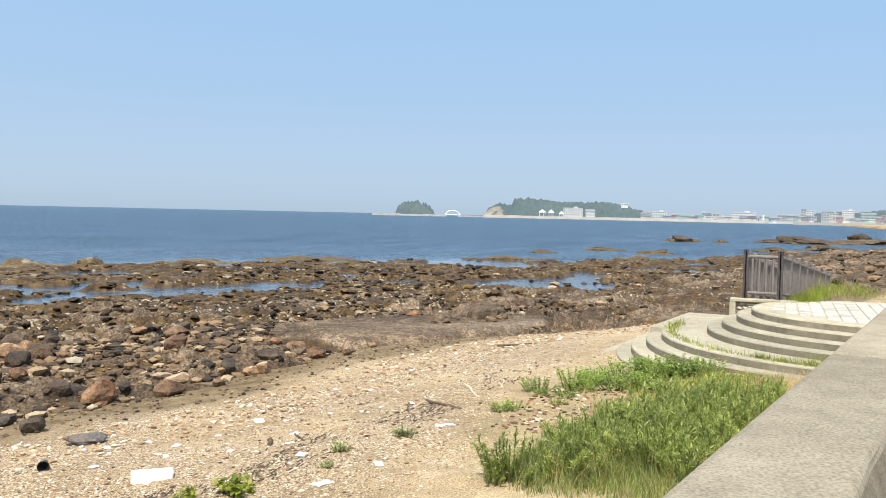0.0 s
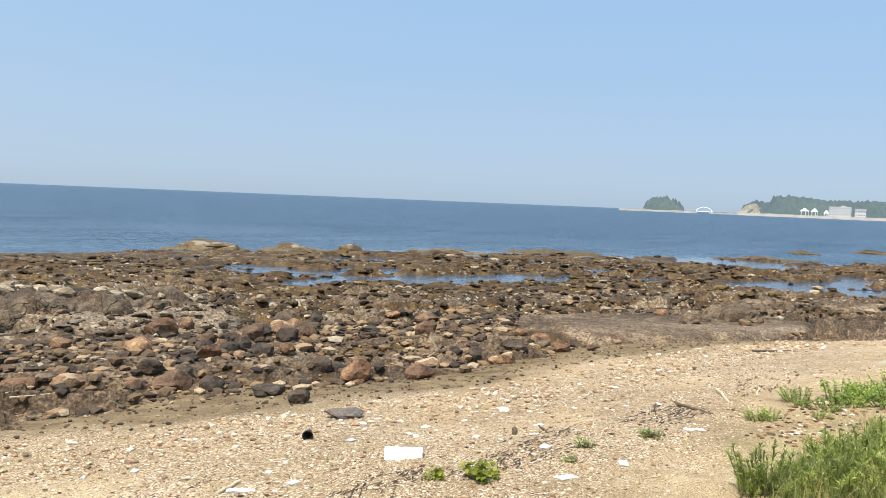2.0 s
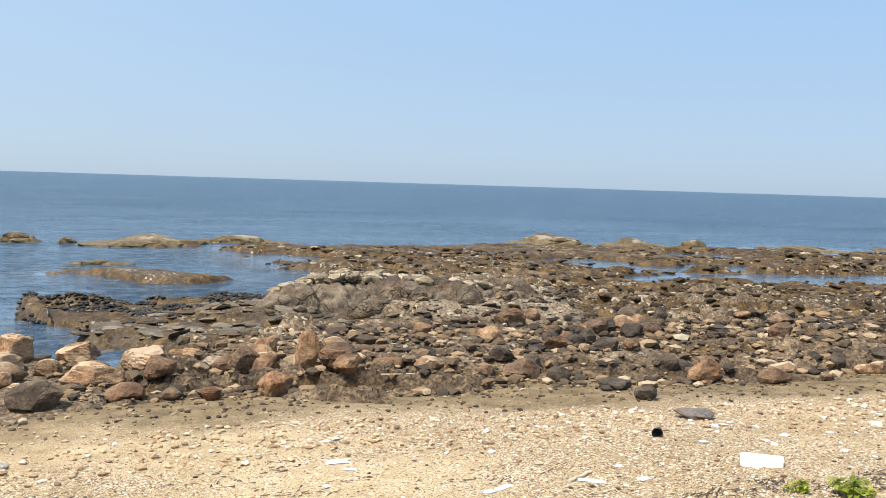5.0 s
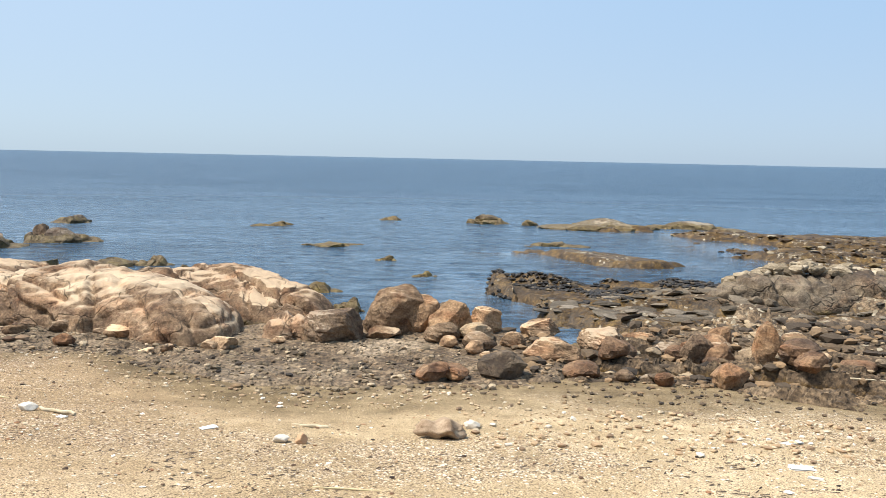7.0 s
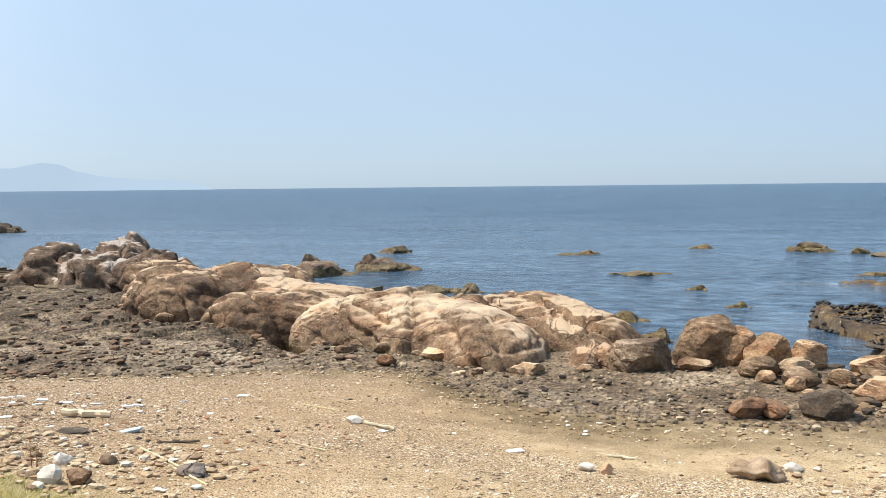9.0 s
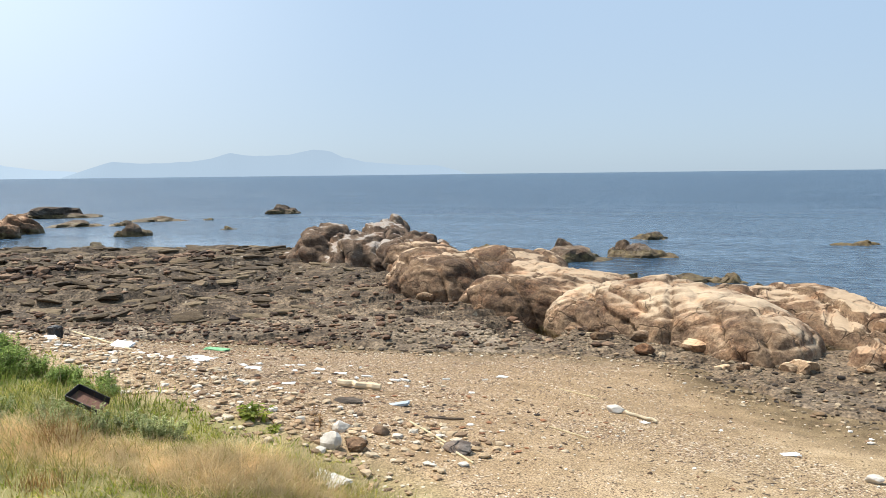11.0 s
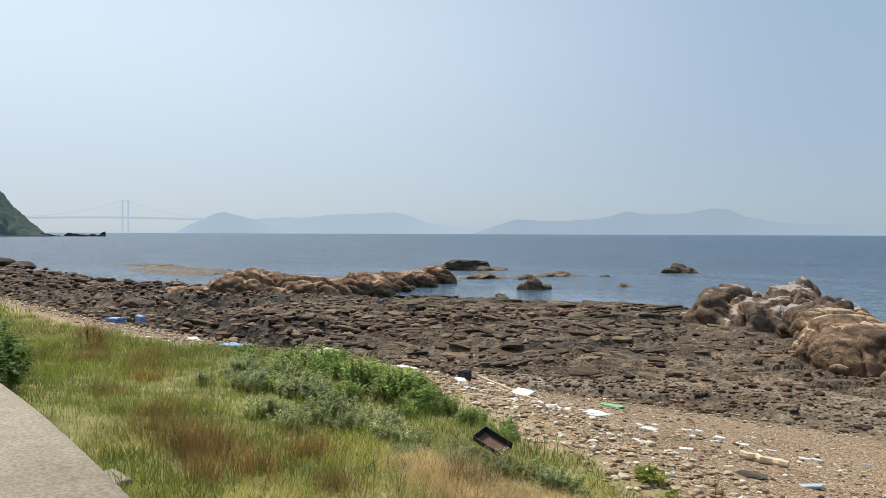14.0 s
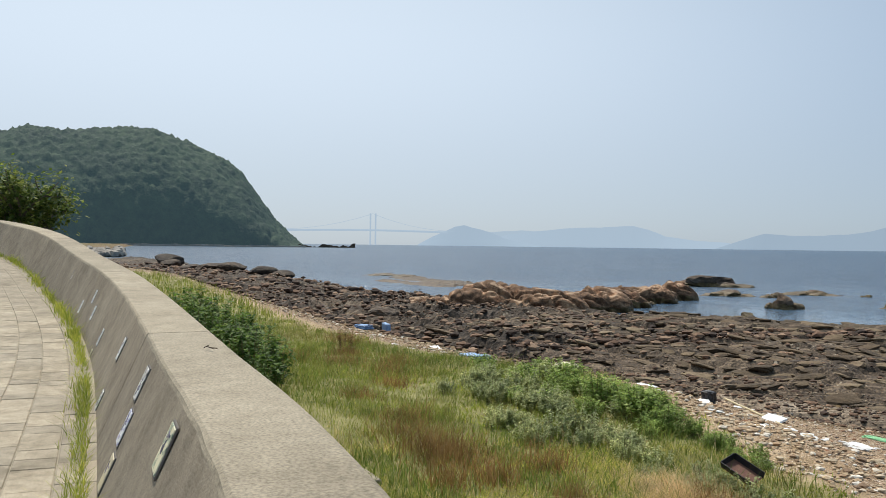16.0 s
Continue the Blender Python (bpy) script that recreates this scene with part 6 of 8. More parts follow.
M_WEED = mat_pebble("brown_weed", [(0.0, (0.010, 0.006, 0.003)), (0.45, (0.042, 0.023, 0.007)), (0.8, (0.105, 0.060, 0.016)), (0.95, (0.16, 0.115, 0.05)), (1.0, (0.36, 0.31, 0.23))], 0.65)
scatter("weed_clumps", joined(band(3600, 14, 60, 15, 44, (0.12, 0.6), 2.2), band(1500, 40, 100, 14, 50, (0.2, 0.9), 2.2)), M_WEED, "clumps of brown weed over the low outer reef", "seaweed", 55, squash=0.3)
M_GRIT = mat_pebble("grey_brown_grit", [(0.0, (0.085, 0.064, 0.042)), (0.5, (0.20, 0.152, 0.098)), (0.85, (0.30, 0.232, 0.155)), (1.0, (0.42, 0.335, 0.23))])
scatter("rubble", joined(band(6500, -20, 1.5, 0.0, 5.5, (0.015, 0.10), 3.0), band(700, -13, 2, 0.5, 3.8, (0.03, 0.2), 2.8)), M_GRIT, "grey-brown grit and small stones below the outcrop", "rubble", 49)


def slab_bed(name, spots, strike, mat, label, seed, thick=0.2, dip=6.0, proud=0.1, kinds=9, z=None):
    """Broken flags of layered rock: long along the strike, gently tilted, one mesh."""
    rng_ = np.random.default_rng(seed)
    x, y, s = spots
    z = reef_height(x, y)[0] if z is None else z
    pick = rng_.integers(0, kinds, len(x))
    V, F, n0 = [], [], 0
    for k in range(kinds):
        i = np.where(pick == k)[0]
        p, f = rock_shape(seed + k, (1, 0.55, thick), 2, 5, 0.07, 0.9, True)
        yaw, tip, roll = radians(strike) + rng_.normal(0, 0.4, len(i)), np.radians(rng_.normal(dip, 9, len(i))), rng_.normal(0, 0.12, len(i))
        px = p[None, :, 0] * rng_.uniform(0.8, 1.3, (len(i), 1))
        py, pz = p[None, :, 1] * rng_.uniform(0.7, 1.4, (len(i), 1)), p[None, :, 2] + px * roll[:, None]
        py, pz = py * np.cos(tip)[:, None] - pz * np.sin(tip)[:, None], py * np.sin(tip)[:, None] + pz * np.cos(tip)[:, None]
        c, sn = np.cos(yaw)[:, None], np.sin(yaw)[:, None]
        q = np.stack([px * c - py * sn, px * sn + py * c, pz], -1) * s[i][:, None, None]
        q = q + np.stack([x[i], y[i], z[i] + s[i] * thick * proud], -1)[:, None]
        V.append(q.reshape(-1, 3))
        F.append((f[None] + (np.arange(len(i)) * len(p))[:, None, None] + n0).reshape(-1, 3))
        n0 += len(i) * len(p)
    me = raw_mesh(name, np.concatenate(V), np.concatenate(F), mat, False, {"rock_kind": np.full(n0, 0.26), "barnacles": np.full(n0, 0.15)})
    return tagged(new(name, me), label, "rock", kind="stuff")


def within(n, x0, x1, y0, y1, poly, size, power, margin=0.0):
    """Spots inside a polygon of the plan."""
    x, y = srng.uniform(x0, x1, n), srng.uniform(y0, y1, n)
    ok = inside(x, y, poly) > margin
    x, y = x[ok], y[ok]
    return x, y, size[0] + (size[1] - size[0]) * srng.uniform(0, 1, len(x)) ** power


def mat_flag(name, lo, mid_, hi, streak):
    """Layered shore rock: each flag its own tone, grained along the bed."""
    m, nt, b = material(name, 0.85)
    g = nt.nodes.new("ShaderNodeNewGeometry")
    p = place(nt)
    n1, n2 = noisy(nt, place(nt, (1, 1, 7)), 2.4, 6, 0.65), noisy(nt, p, 17, 4, 0.65)
    tone = maths(nt, 'ADD', maths(nt, 'MULTIPLY', g.outputs["Random Per Island"], 0.25), maths(nt, 'ADD', maths(nt, 'MULTIPLY', n1, 0.45), maths(nt, 'MULTIPLY', n2, 0.30)))
    col = ramp(nt, tone, [(0.32, lo), (0.5, mid_), (0.68, hi)])
    area = ramp(nt, noisy(nt, p, 0.16, 4), [(0.42, (0, 0, 0)), (0.58, (1, 1, 1))])
    col = mixc(nt, maths(nt, 'MULTIPLY', area, 0.55), col, mixc(nt, 1.0, col, streak, 'MULTIPLY'))
    nt.links.new(col, b.inputs["Base Color"])
    bump(nt, b, height(nt, (n1, 0.05), (n2, 0.014), (noisy(nt, p, 50, 3), 0.004)), 1.0)
    return m


M_FLAG = mat_flag("layered_dark_rock", (0.026, 0.017, 0.009), (0.108, 0.077, 0.043), (0.25, 0.188, 0.112), (0.50, 0.41, 0.36))
fx, fy, fs = joined(within(3600, -35, -8, 11, 36, BEDS[12][0], (0.12, 0.85), 2.4), within(2600, -44, -20, 11, 35, BEDS[14][0], (0.14, 1.0), 2.4), within(700, -43, -27, 10, 27, BEDS[16][0], (0.15, 0.9), 2.4))
ok = (fx < -16.5) & (srng.uniform(0, 1, len(fx)) < 0.62)
slab_bed("rock_flags", (fx[ok], fy[ok], fs[ok]), 44, M_FLAG, "dark olive-brown layered flags of rock stepping to the lagoon", 620, 0.2, 4, -0.12)
M_LEDGE = mat_flag("grey_ledge_rock", (0.035, 0.028, 0.021), (0.115, 0.094, 0.070), (0.235, 0.195, 0.15), (0.8, 0.72, 0.6))
slab_bed("rock_flags", joined(within(420, 4, 13, 21, 29, BEDS[4][0], (0.15, 0.8), 2.0), within(900, 9, 22, 19, 29, BEDS[7][0], (0.1, 0.45), 2.4)), -14, M_LEDGE,
         "grey weathered flags on the ledge by the mussels", 640, 0.16, 5)
cx_ = srng.uniform(10.2, 19.0, 330)
cy_ = np.interp(cx_, [10.2, 11.0, 13.5, 16.2, 19.0], [26.5, 26.4, 25.9, 25.4, 24.2]) + srng.normal(0, 0.28, 330)
cz_ = np.interp(cx_, [10.2, 11.2, 12.4, 14.3, 16.4, 19.0], [0.85, 1.26, 1.42, 1.26, 1.12, 0.92])
M_CRESTFLAG = mat_flag("pale_crest_flags", (0.085, 0.064, 0.042), (0.25, 0.20, 0.135), (0.48, 0.405, 0.305), (0.85, 0.8, 0.72))
slab_bed("crest_blocks", (cx_, cy_ - 0.3, 0.14 + 0.42 * srng.uniform(0, 1, 330) ** 1.7), -14, M_CRESTFLAG, "pale angular blocks leaning along the crest of the reef", 660, 0.7, 34, 0.0, z=cz_ - 0.12 * np.abs(srng.normal(0, 1, 330)))
M_DEBRIS = mat_pebble("strand_debris", [(0.0, (0.03, 0.022, 0.018)), (0.3, (0.11, 0.065, 0.04)), (0.55, (0.28, 0.13, 0.065)), (0.75, (0.36, 0.27, 0.17)), (0.9, (0.55, 0.46, 0.34)), (1.0, (0.82, 0.80, 0.77))])
scatter("strand_debris", joined(band(1500, -18, -4, 1.2, 4.6, (0.015, 0.10), 2.8, edge_of_grass), band(900, -60, -18, 0.8, 4.5, (0.03, 0.16), 2.8, edge_of_grass), band(900, -6, 14, -5.5, -1.5, (0.012, 0.07), 2.8), band(900, 5, 20, 1.0, 4.6, (0.012, 0.08), 2.8, edge_of_grass)), M_DEBRIS, "bits of wood, shell, brick and dark stone on the strand", "debris", 45, squash=0.35)
M_MUSSELS = mat_pebble("black_mussels", [(0.0, (0.010, 0.009, 0.009)), (0.6, (0.028, 0.024, 0.022)), (0.9, (0.075, 0.055, 0.035)), (1.0, (0.20, 0.15, 0.09))], 0.6)
mx, my = srng.uniform(1.2, 13, 9500), srng.uniform(21.5, 33.5, 9500)
rim = np.abs(inside(mx, my, BEDS[3][0]) - 0.35)
ok = (inside(mx, my, BEDS[3][0]) > -0.1) & (((rim < 0.55) & (my > 27.5)) | (fbm(mx * 0.5, my * 0.5, 46, 2) > 0.25))
scatter("mussels", (mx[ok], my[ok], srng.uniform(0.07, 0.24, int(ok.sum()))), M_MUSSELS, "black clumps of mussels crusting the low reef", "mussels", 46, squash=0.5)
mx, my = srng.uniform(11.6, 14.6, 420), srng.uniform(1.7, 3.4, 420)
scatter("shell_litter", (mx, my, srng.uniform(0.02, 0.10, 420)), M_DEBRIS, "bits of shell, brick and plastic heaped by the bushes", "debris", 47, squash=0.35)
# pale armour stones far along the shore
ax = srng.uniform(-268, -246, 90)
ay = srng.uniform(-18, -9, 90)
V, F, n0 = [], [], 0
for k in range(90):
    p, f = rock_shape(60 + k % 6, (2.4, 2.2, 1.9), 1, 8, 0.05)
    V.append(p + (ax[k], ay[k], 0.6 + 1.6 * math.sin((ax[k] + 268) / 22 * math.pi) * random.random()))
    F.append(f + n0)
    n0 += len(p)
tagged(new("armour_stones", raw_mesh("armour_stones", np.concatenate(V), np.concatenate(F), M_SHORE)), "heap of pale armour stones at the far shore", "stones", kind="stuff")


# ---------- plants ----------
M_GRASS = mat_leaf("green_grass", (0.135, 0.185, 0.031), (0.23, 0.28, 0.056), (0.38, 0.365, 0.112))
M_FRESH = mat_leaf("fresh_grass", (0.15, 0.215, 0.05), (0.27, 0.34, 0.095), (0.44, 0.48, 0.19))
M_STRAW = mat_leaf("dry_straw", (0.42, 0.31, 0.17), (0.60, 0.47, 0.28), (0.74, 0.63, 0.43))
M_RUST = mat_leaf("rust_brown_grass", (0.15, 0.085, 0.035), (0.25, 0.15, 0.06), (0.37, 0.25, 0.11))
M_OLIVE = mat_leaf("olive_grass", (0.15, 0.135, 0.035), (0.25, 0.238, 0.07), (0.38, 0.34, 0.13))
M_WORM = mat_leaf("wormwood_leaves", (0.20, 0.27, 0.06), (0.34, 0.42, 0.115), (0.56, 0.60, 0.25))
M_DEEP = mat_leaf("deep_green_grass", (0.072, 0.128, 0.02), (0.145, 0.212, 0.039), (0.28, 0.32, 0.084))
M_LIME = mat_leaf("yellow_green_grass", (0.25, 0.27, 0.05), (0.41, 0.40, 0.093), (0.62, 0.545, 0.215))
M_SAGE = mat_leaf("sage_leaves", (0.23, 0.28, 0.12), (0.38, 0.435, 0.21), (0.56, 0.59, 0.35))
M_GREENLEAF = mat_leaf("green_leaves", (0.16, 0.255, 0.055), (0.29, 0.41, 0.105), (0.46, 0.55, 0.19))
M_YELLOW = mat_leaf("yellow_green_leaves", (0.18, 0.25, 0.035), (0.30, 0.36, 0.06), (0.46, 0.46, 0.10))
M_VINE = mat_leaf("dark_vine_leaves", (0.05, 0.11, 0.02), (0.10, 0.19, 0.035), (0.20, 0.29, 0.07))
M_STEM = mat_plain("plant_stem", (0.12, 0.12, 0.05), (0.2, 0.18, 0.08), 0.8, 20)
M_REDSTEM = mat_plain("red_brown_stem", (0.09, 0.05, 0.03), (0.16, 0.09, 0.05), 0.8, 20)


def land_height(x, y):
    z = sand_height(x, y)
    r = np.hypot(x - CX, y - CY)
    for rad, top in ((5.9, LANDING - 0.6), (5.56, LANDING - 0.45), (5.24, LANDING - 0.30), (4.92, LANDING - 0.15), (4.6, LANDING)):
        z = np.where(r < rad, np.maximum(z, top), z)
    return z


def blades(x, y, z, h, w, seed, lean=0.5, segs=2):
    """Grass: each blade a bent, tapering ribbon."""
    rng = np.random.default_rng(seed)
    n = len(x)
    a, b = rng.uniform(0, 6.283, n), rng.uniform(0, 6.283, n)
    bend = lean * rng.uniform(0.15, 1.2, n)
    t = np.linspace(0, 1, segs + 1)
    V = np.zeros((n, segs + 1, 2, 3))
    for k, s in enumerate(t):
        px, py, pz = x + np.cos(a) * bend * h * s ** 1.7, y + np.sin(a) * bend * h * s ** 1.7, z - 0.02 + h * s * (1 - 0.25 * bend * s)
        ww = w * (1 - 0.86 * s) * 0.5
        V[:, k, 0] = np.stack([px - np.cos(b) * ww, py - np.sin(b) * ww, pz], -1)
        V[:, k, 1] = np.stack([px + np.cos(b) * ww, py + np.sin(b) * ww, pz], -1)
    i = np.arange(n)[:, None, None] * (segs + 1) * 2
    q = np.array([(2 * k, 2 * k + 1, 2 * k + 3, 2 * k + 2) for k in range(segs)])[None]
    return V.reshape(-1, 3), (i + q).reshape(-1, 4)


def field(name, x, y, h, w, mat, label, seed, lean=0.5, category="grass"):
    v, f = blades(x, y, land_height(x, y), h, w, seed, lean)
    return tagged(new(name, raw_mesh(name, v, f, mat)), label, category, kind="stuff")


grng = np.random.default_rng(202)


def meadow(n, x0, x1, patch_seed, lo, hi, tuft=0.12, per=14, edge=0.0, wall_gap=0.05):
    """Tufts between the wall and the grass edge where a noise lies within lo..hi."""
    x, y = grng.uniform(x0, x1, n * 4), grng.uniform(0, 1, n * 4)
    w, g = wall_line(x) + wall_gap, edge_of_grass(x) + edge
    y = w + (g - w) * y
    p = fbm(x * 0.45, y * 0.45, patch_seed, 3)
    ok = (p > lo) & (p < hi)
    x, y = x[ok][:n], y[ok][:n]
    x, y = np.repeat(x, per), np.repeat(y, per)
    return x + grng.normal(0, tuft, len(x)), y + grng.normal(0, tuft, len(y))


def grown(x, y, lo, hi, seed):
    return (lo + (hi - lo) * grng.uniform(0, 1, len(x)) ** 1.5) * (0.7 + 0.5 * (fbm(x * 0.7, y * 0.7, seed, 3) + 0.3).clip(-0.4, 1.0))


x, y = meadow(4200, -11, -3.2, 210, -2, 2, 0.10, 15, -0.2)
field("grass", x, y, grown(x, y, 0.04, 0.15, 1), 0.009, M_LIME, "short green grass on the bank below the wall", 1, 0.9)
x, y = meadow(4200, -32, -11, 211, -2, 2, 0.14, 14, -0.25)
field("grass", x, y, grown(x, y, 0.07, 0.26, 2), 0.010, M_GRASS, "thick green grass on the bank below the wall", 2, 0.8)
x, y = meadow(800, -80, -30, 212, -2, 2, 0.3, 12, -0.3)
field("grass", x, y, grown(x, y, 0.25, 0.7, 3), 0.035, M_GRASS, "green grass along the far bank", 3)
x, y = meadow(420, -9.5, -3.5, 213, -0.5, 2, 0.10, 11, -0.5)
ok = (y > 4.2) | (fbm(x * 0.8, y * 0.8, 4, 2) > 0.1)
x, y = x[ok], y[ok]
field("dry_grass", x, y, grown(x, y, 0.08, 0.3, 4), 0.005, M_STRAW, "dry straw-coloured grass on the bank", 4, 1.3)
x, y = meadow(120, -30, -9, 214, 0.1, 2, 0.14, 10, -0.4)
field("dry_grass", x, y, grown(x, y, 0.15, 0.5, 5), 0.008, M_STRAW, "dry grass stems among the green", 5, 0.8)
x, y = meadow(1000, -9.5, -2.6, 215, -0.3, 2, 0.09, 14, 0.15)
field("ground_cover", x, y, grown(x, y, 0.03, 0.10, 6), 0.022, M_YELLOW, "low yellow-green creeping plants at the sand's edge", 6, 1.0, "plants")
x, y = meadow(1100, -18, -8, 216, -0.1, 2, 0.12, 10, 0.1)
field("ground_cover", x, y, grown(x, y, 0.04, 0.16, 7), 0.022, M_YELLOW, "low yellow-green creeping plants in the grass", 7, 1.0, "plants")
x, y = grng.normal(0, 1, 20000), grng.normal(0, 1, 20000)
k = grng.integers(0, 5, 20000)
cx, cy = np.array([-7.6, -6.9, -6.1, -5.4, -8.3])[k], np.array([5.5, 5.7, 5.7, 5.9, 5.3])[k]
x, y = cx + x * 0.45, cy + y * 0.26
field("dry_grass", x, y, grown(x, y, 0.10, 0.34, 16), 0.0065, M_STRAW, "matted bleached straw on the bank near the beach", 16, 1.6)
x, y = meadow(950, -30, -6, 217, -0.15, 2, 0.16, 14, -0.3)
field("grass", x, y, grown(x, y, 0.12, 0.34, 17), 0.010, M_OLIVE, "olive-brown fading grass on the bank", 17, 0.8)
x, y = meadow(1500, -32, -8, 218, -0.12, 2, 0.16, 16, -0.35)
field("grass", x, y, grown(x, y, 0.13, 0.34, 18), 0.011, M_DEEP, "deep green taller grass in tufts on the bank", 18, 0.8)
x, y = meadow(110, -12, -5, 219, -2, 2, 0.3, 5, -0.4)
field("dry_grass", x, y, grown(x, y, 0.25, 0.6, 19), 0.005, M_STRAW, "long bleached stems lying over the grass", 19, 2.2)
# rust-coloured tussocks
tx, ty = [], []
for cx, cy, r in ((-10.4, 3.3, 0.62), (-10.3, 3.4, 0.5), (-9.2, 3.6, 0.4), (-12.6, 3.4, 0.5), (-19, 3.9, 0.6), (-19.4, 2.8, 0.5), (-8.0, 5.4, 0.3), (-9.1, 3.0, 0.35), (-8.3, 4.1, 0.3), (-17.5, 4.6, 0.5), (-21, 4.4, 0.5), (-14.5, 3.3, 0.4), (-24, 5.0, 0.6), (-7.0, 4.6, 0.25), (-11.6, 3.2, 0.5), (-12.6, 3.6, 0.45), (-15.8, 4.2, 0.4), (-19.2, 5.2, 0.45), (-9.6, 4.4, 0.35)):
    m = int(760 * r)
    tx.append(cx + grng.normal(0, r * 0.55, m))
    ty.append(cy + grng.normal(0, r * 0.45, m))
x, y = np.concatenate(tx), np.concatenate(ty)
field("dry_grass", x, y, grown(x, y, 0.16, 0.42, 8), 0.009, M_RUST, "rust-brown withered tussocks in the grass", 8, 0.7)


# clump of tall grass by the steps
def patch(n, spots, tuft):
    k = grng.integers(0, len(spots), n)
    s = np.array(spots)[k]
    a, r = grng.uniform(0, 6.283, n), np.sqrt(grng.uniform(0, 1, n))
    x, y = s[:, 0] + np.cos(a) * r * s[:, 2], s[:, 1] + np.sin(a) * r * s[:, 3]
    return x + grng.normal(0, tuft, n), y + grng.normal(0, tuft, n)


NEAR_R = [(9.6, 1.7, 0.8, 0.7), (10.5, 1.1, 1.0, 0.9), (11.4, 0.9, 0.9, 0.8), (9.2, 0.5, 1.0, 1.0), (12.2, 0.2, 0.8, 0.8), (10.6, 0.0, 1.0, 0.9)]
x, y = patch(13000, NEAR_R, 0.12)
field("grass", x, y, grown(x, y, 0.12, 0.46, 9) * (0.8 + 0.45 * fbm(x * 1.6, y * 1.6, 19, 2)).clip(0.35, 1.3), 0.009, M_FRESH, "tall feathery green grass below the wall", 9, 0.8)
x, y = patch(2600, NEAR_R, 0.12)
field("grass", x, y, grown(x, y, 0.15, 0.5, 20), 0.010, M_DEEP, "deep green grass between the wormwood stalks", 20, 0.7)
x, y = patch(1500, NEAR_R, 0.12)
field("dry_grass", x, y, grown(x, y, 0.25, 0.55, 21), 0.006, M_STRAW, "dry stems standing in the green clump", 21, 0.7)
x, y = patch(2600, NEAR_R, 0.1)
field("grass", x, y, grown(x, y, 0.3, 0.6, 10), 0.008, M_SAGE, "grey-green flowering grass stalks", 10, 0.35)
x, y = patch(4200, [(13.4, 0.6, 1.2, 1.2), (14.4, -0.4, 0.9, 0.6), (13.0, 1.6, 0.8, 0.7)], 0.1)
field("dry_grass", x, y, grown(x, y, 0.1, 0.4, 11), 0.008, M_STRAW, "dry straw and seed heads beside the steps", 11, 0.9)
x, y = patch(5200, [(14.2, 0.9, 1.2, 1.0), (15.2, 0.3, 0.6, 0.6), (13.2, 0.4, 1.0, 0.8)], 0.1)
field("ground_cover", x, y, grown(x, y, 0.08, 0.28, 12), 0.014, M_YELLOW, "yellow-green weeds beside the steps", 12, 0.7, "plants")
# tufts on the landing, at the terrace rim and at the foot of the wall
a = np.radians(grng.uniform(-105, 12, 3200))
rr = 4.40 + grng.normal(0, 0.07, 3200)
keep = grng.uniform(0, 1, 3200) < 0.35 + 0.6 * (fbm(a * 4, a * 0, 3, 2) > -0.1)
x, y = (CX + rr * np.sin(a))[keep], (CY + rr * np.cos(a))[keep]
field("grass", x, y, grown(x, y, 0.07, 0.26, 13), 0.014, M_YELLOW, "weeds growing in the joint of the landing", 13, 0.7)
x = np.concatenate([grng.uniform(22.6, 26, 1400), grng.normal(22.5, 0.35, 500), grng.uniform(25, 29, 700)])
y = np.concatenate([-0.75 + grng.normal(0, 0.16, 1400) - (x[:1400] - 22.6) * 0.14, grng.normal(-0.75, 0.18, 500), -1.9 + grng.normal(0, 0.4, 700)])
v, f = blades(x, y, np.full(len(x), TOP - 0.05), grown(x, y, 0.12, 0.45, 14), 0.012, 14, 0.6)
tagged(new("grass", raw_mesh("grass", v, f, M_YELLOW)), "yellow-green weeds along the railing", "grass", kind="stuff")
x = np.concatenate([grng.uniform(-15, -4, 2300), grng.uniform(-34, -14, 2600)])
keep = fbm(x * 0.9, x * 0, 31, 2) > -0.55
x = x[keep]
y = wall_line(x) - 0.93 - np.abs(grng.normal(0, 0.07, len(x)))
v, f = blades(x, y, prom_top(x) - 0.01, grown(x, y, 0.06, 0.26, 15) * np.where(x < -14, 1.3, 1), np.where(x < -14, 0.016, 0.009), 15, 0.8)
tagged(new("grass", raw_mesh("grass", v, f, M_YELLOW)), "bright green weeds along the foot of the wall", "grass", kind="stuff")


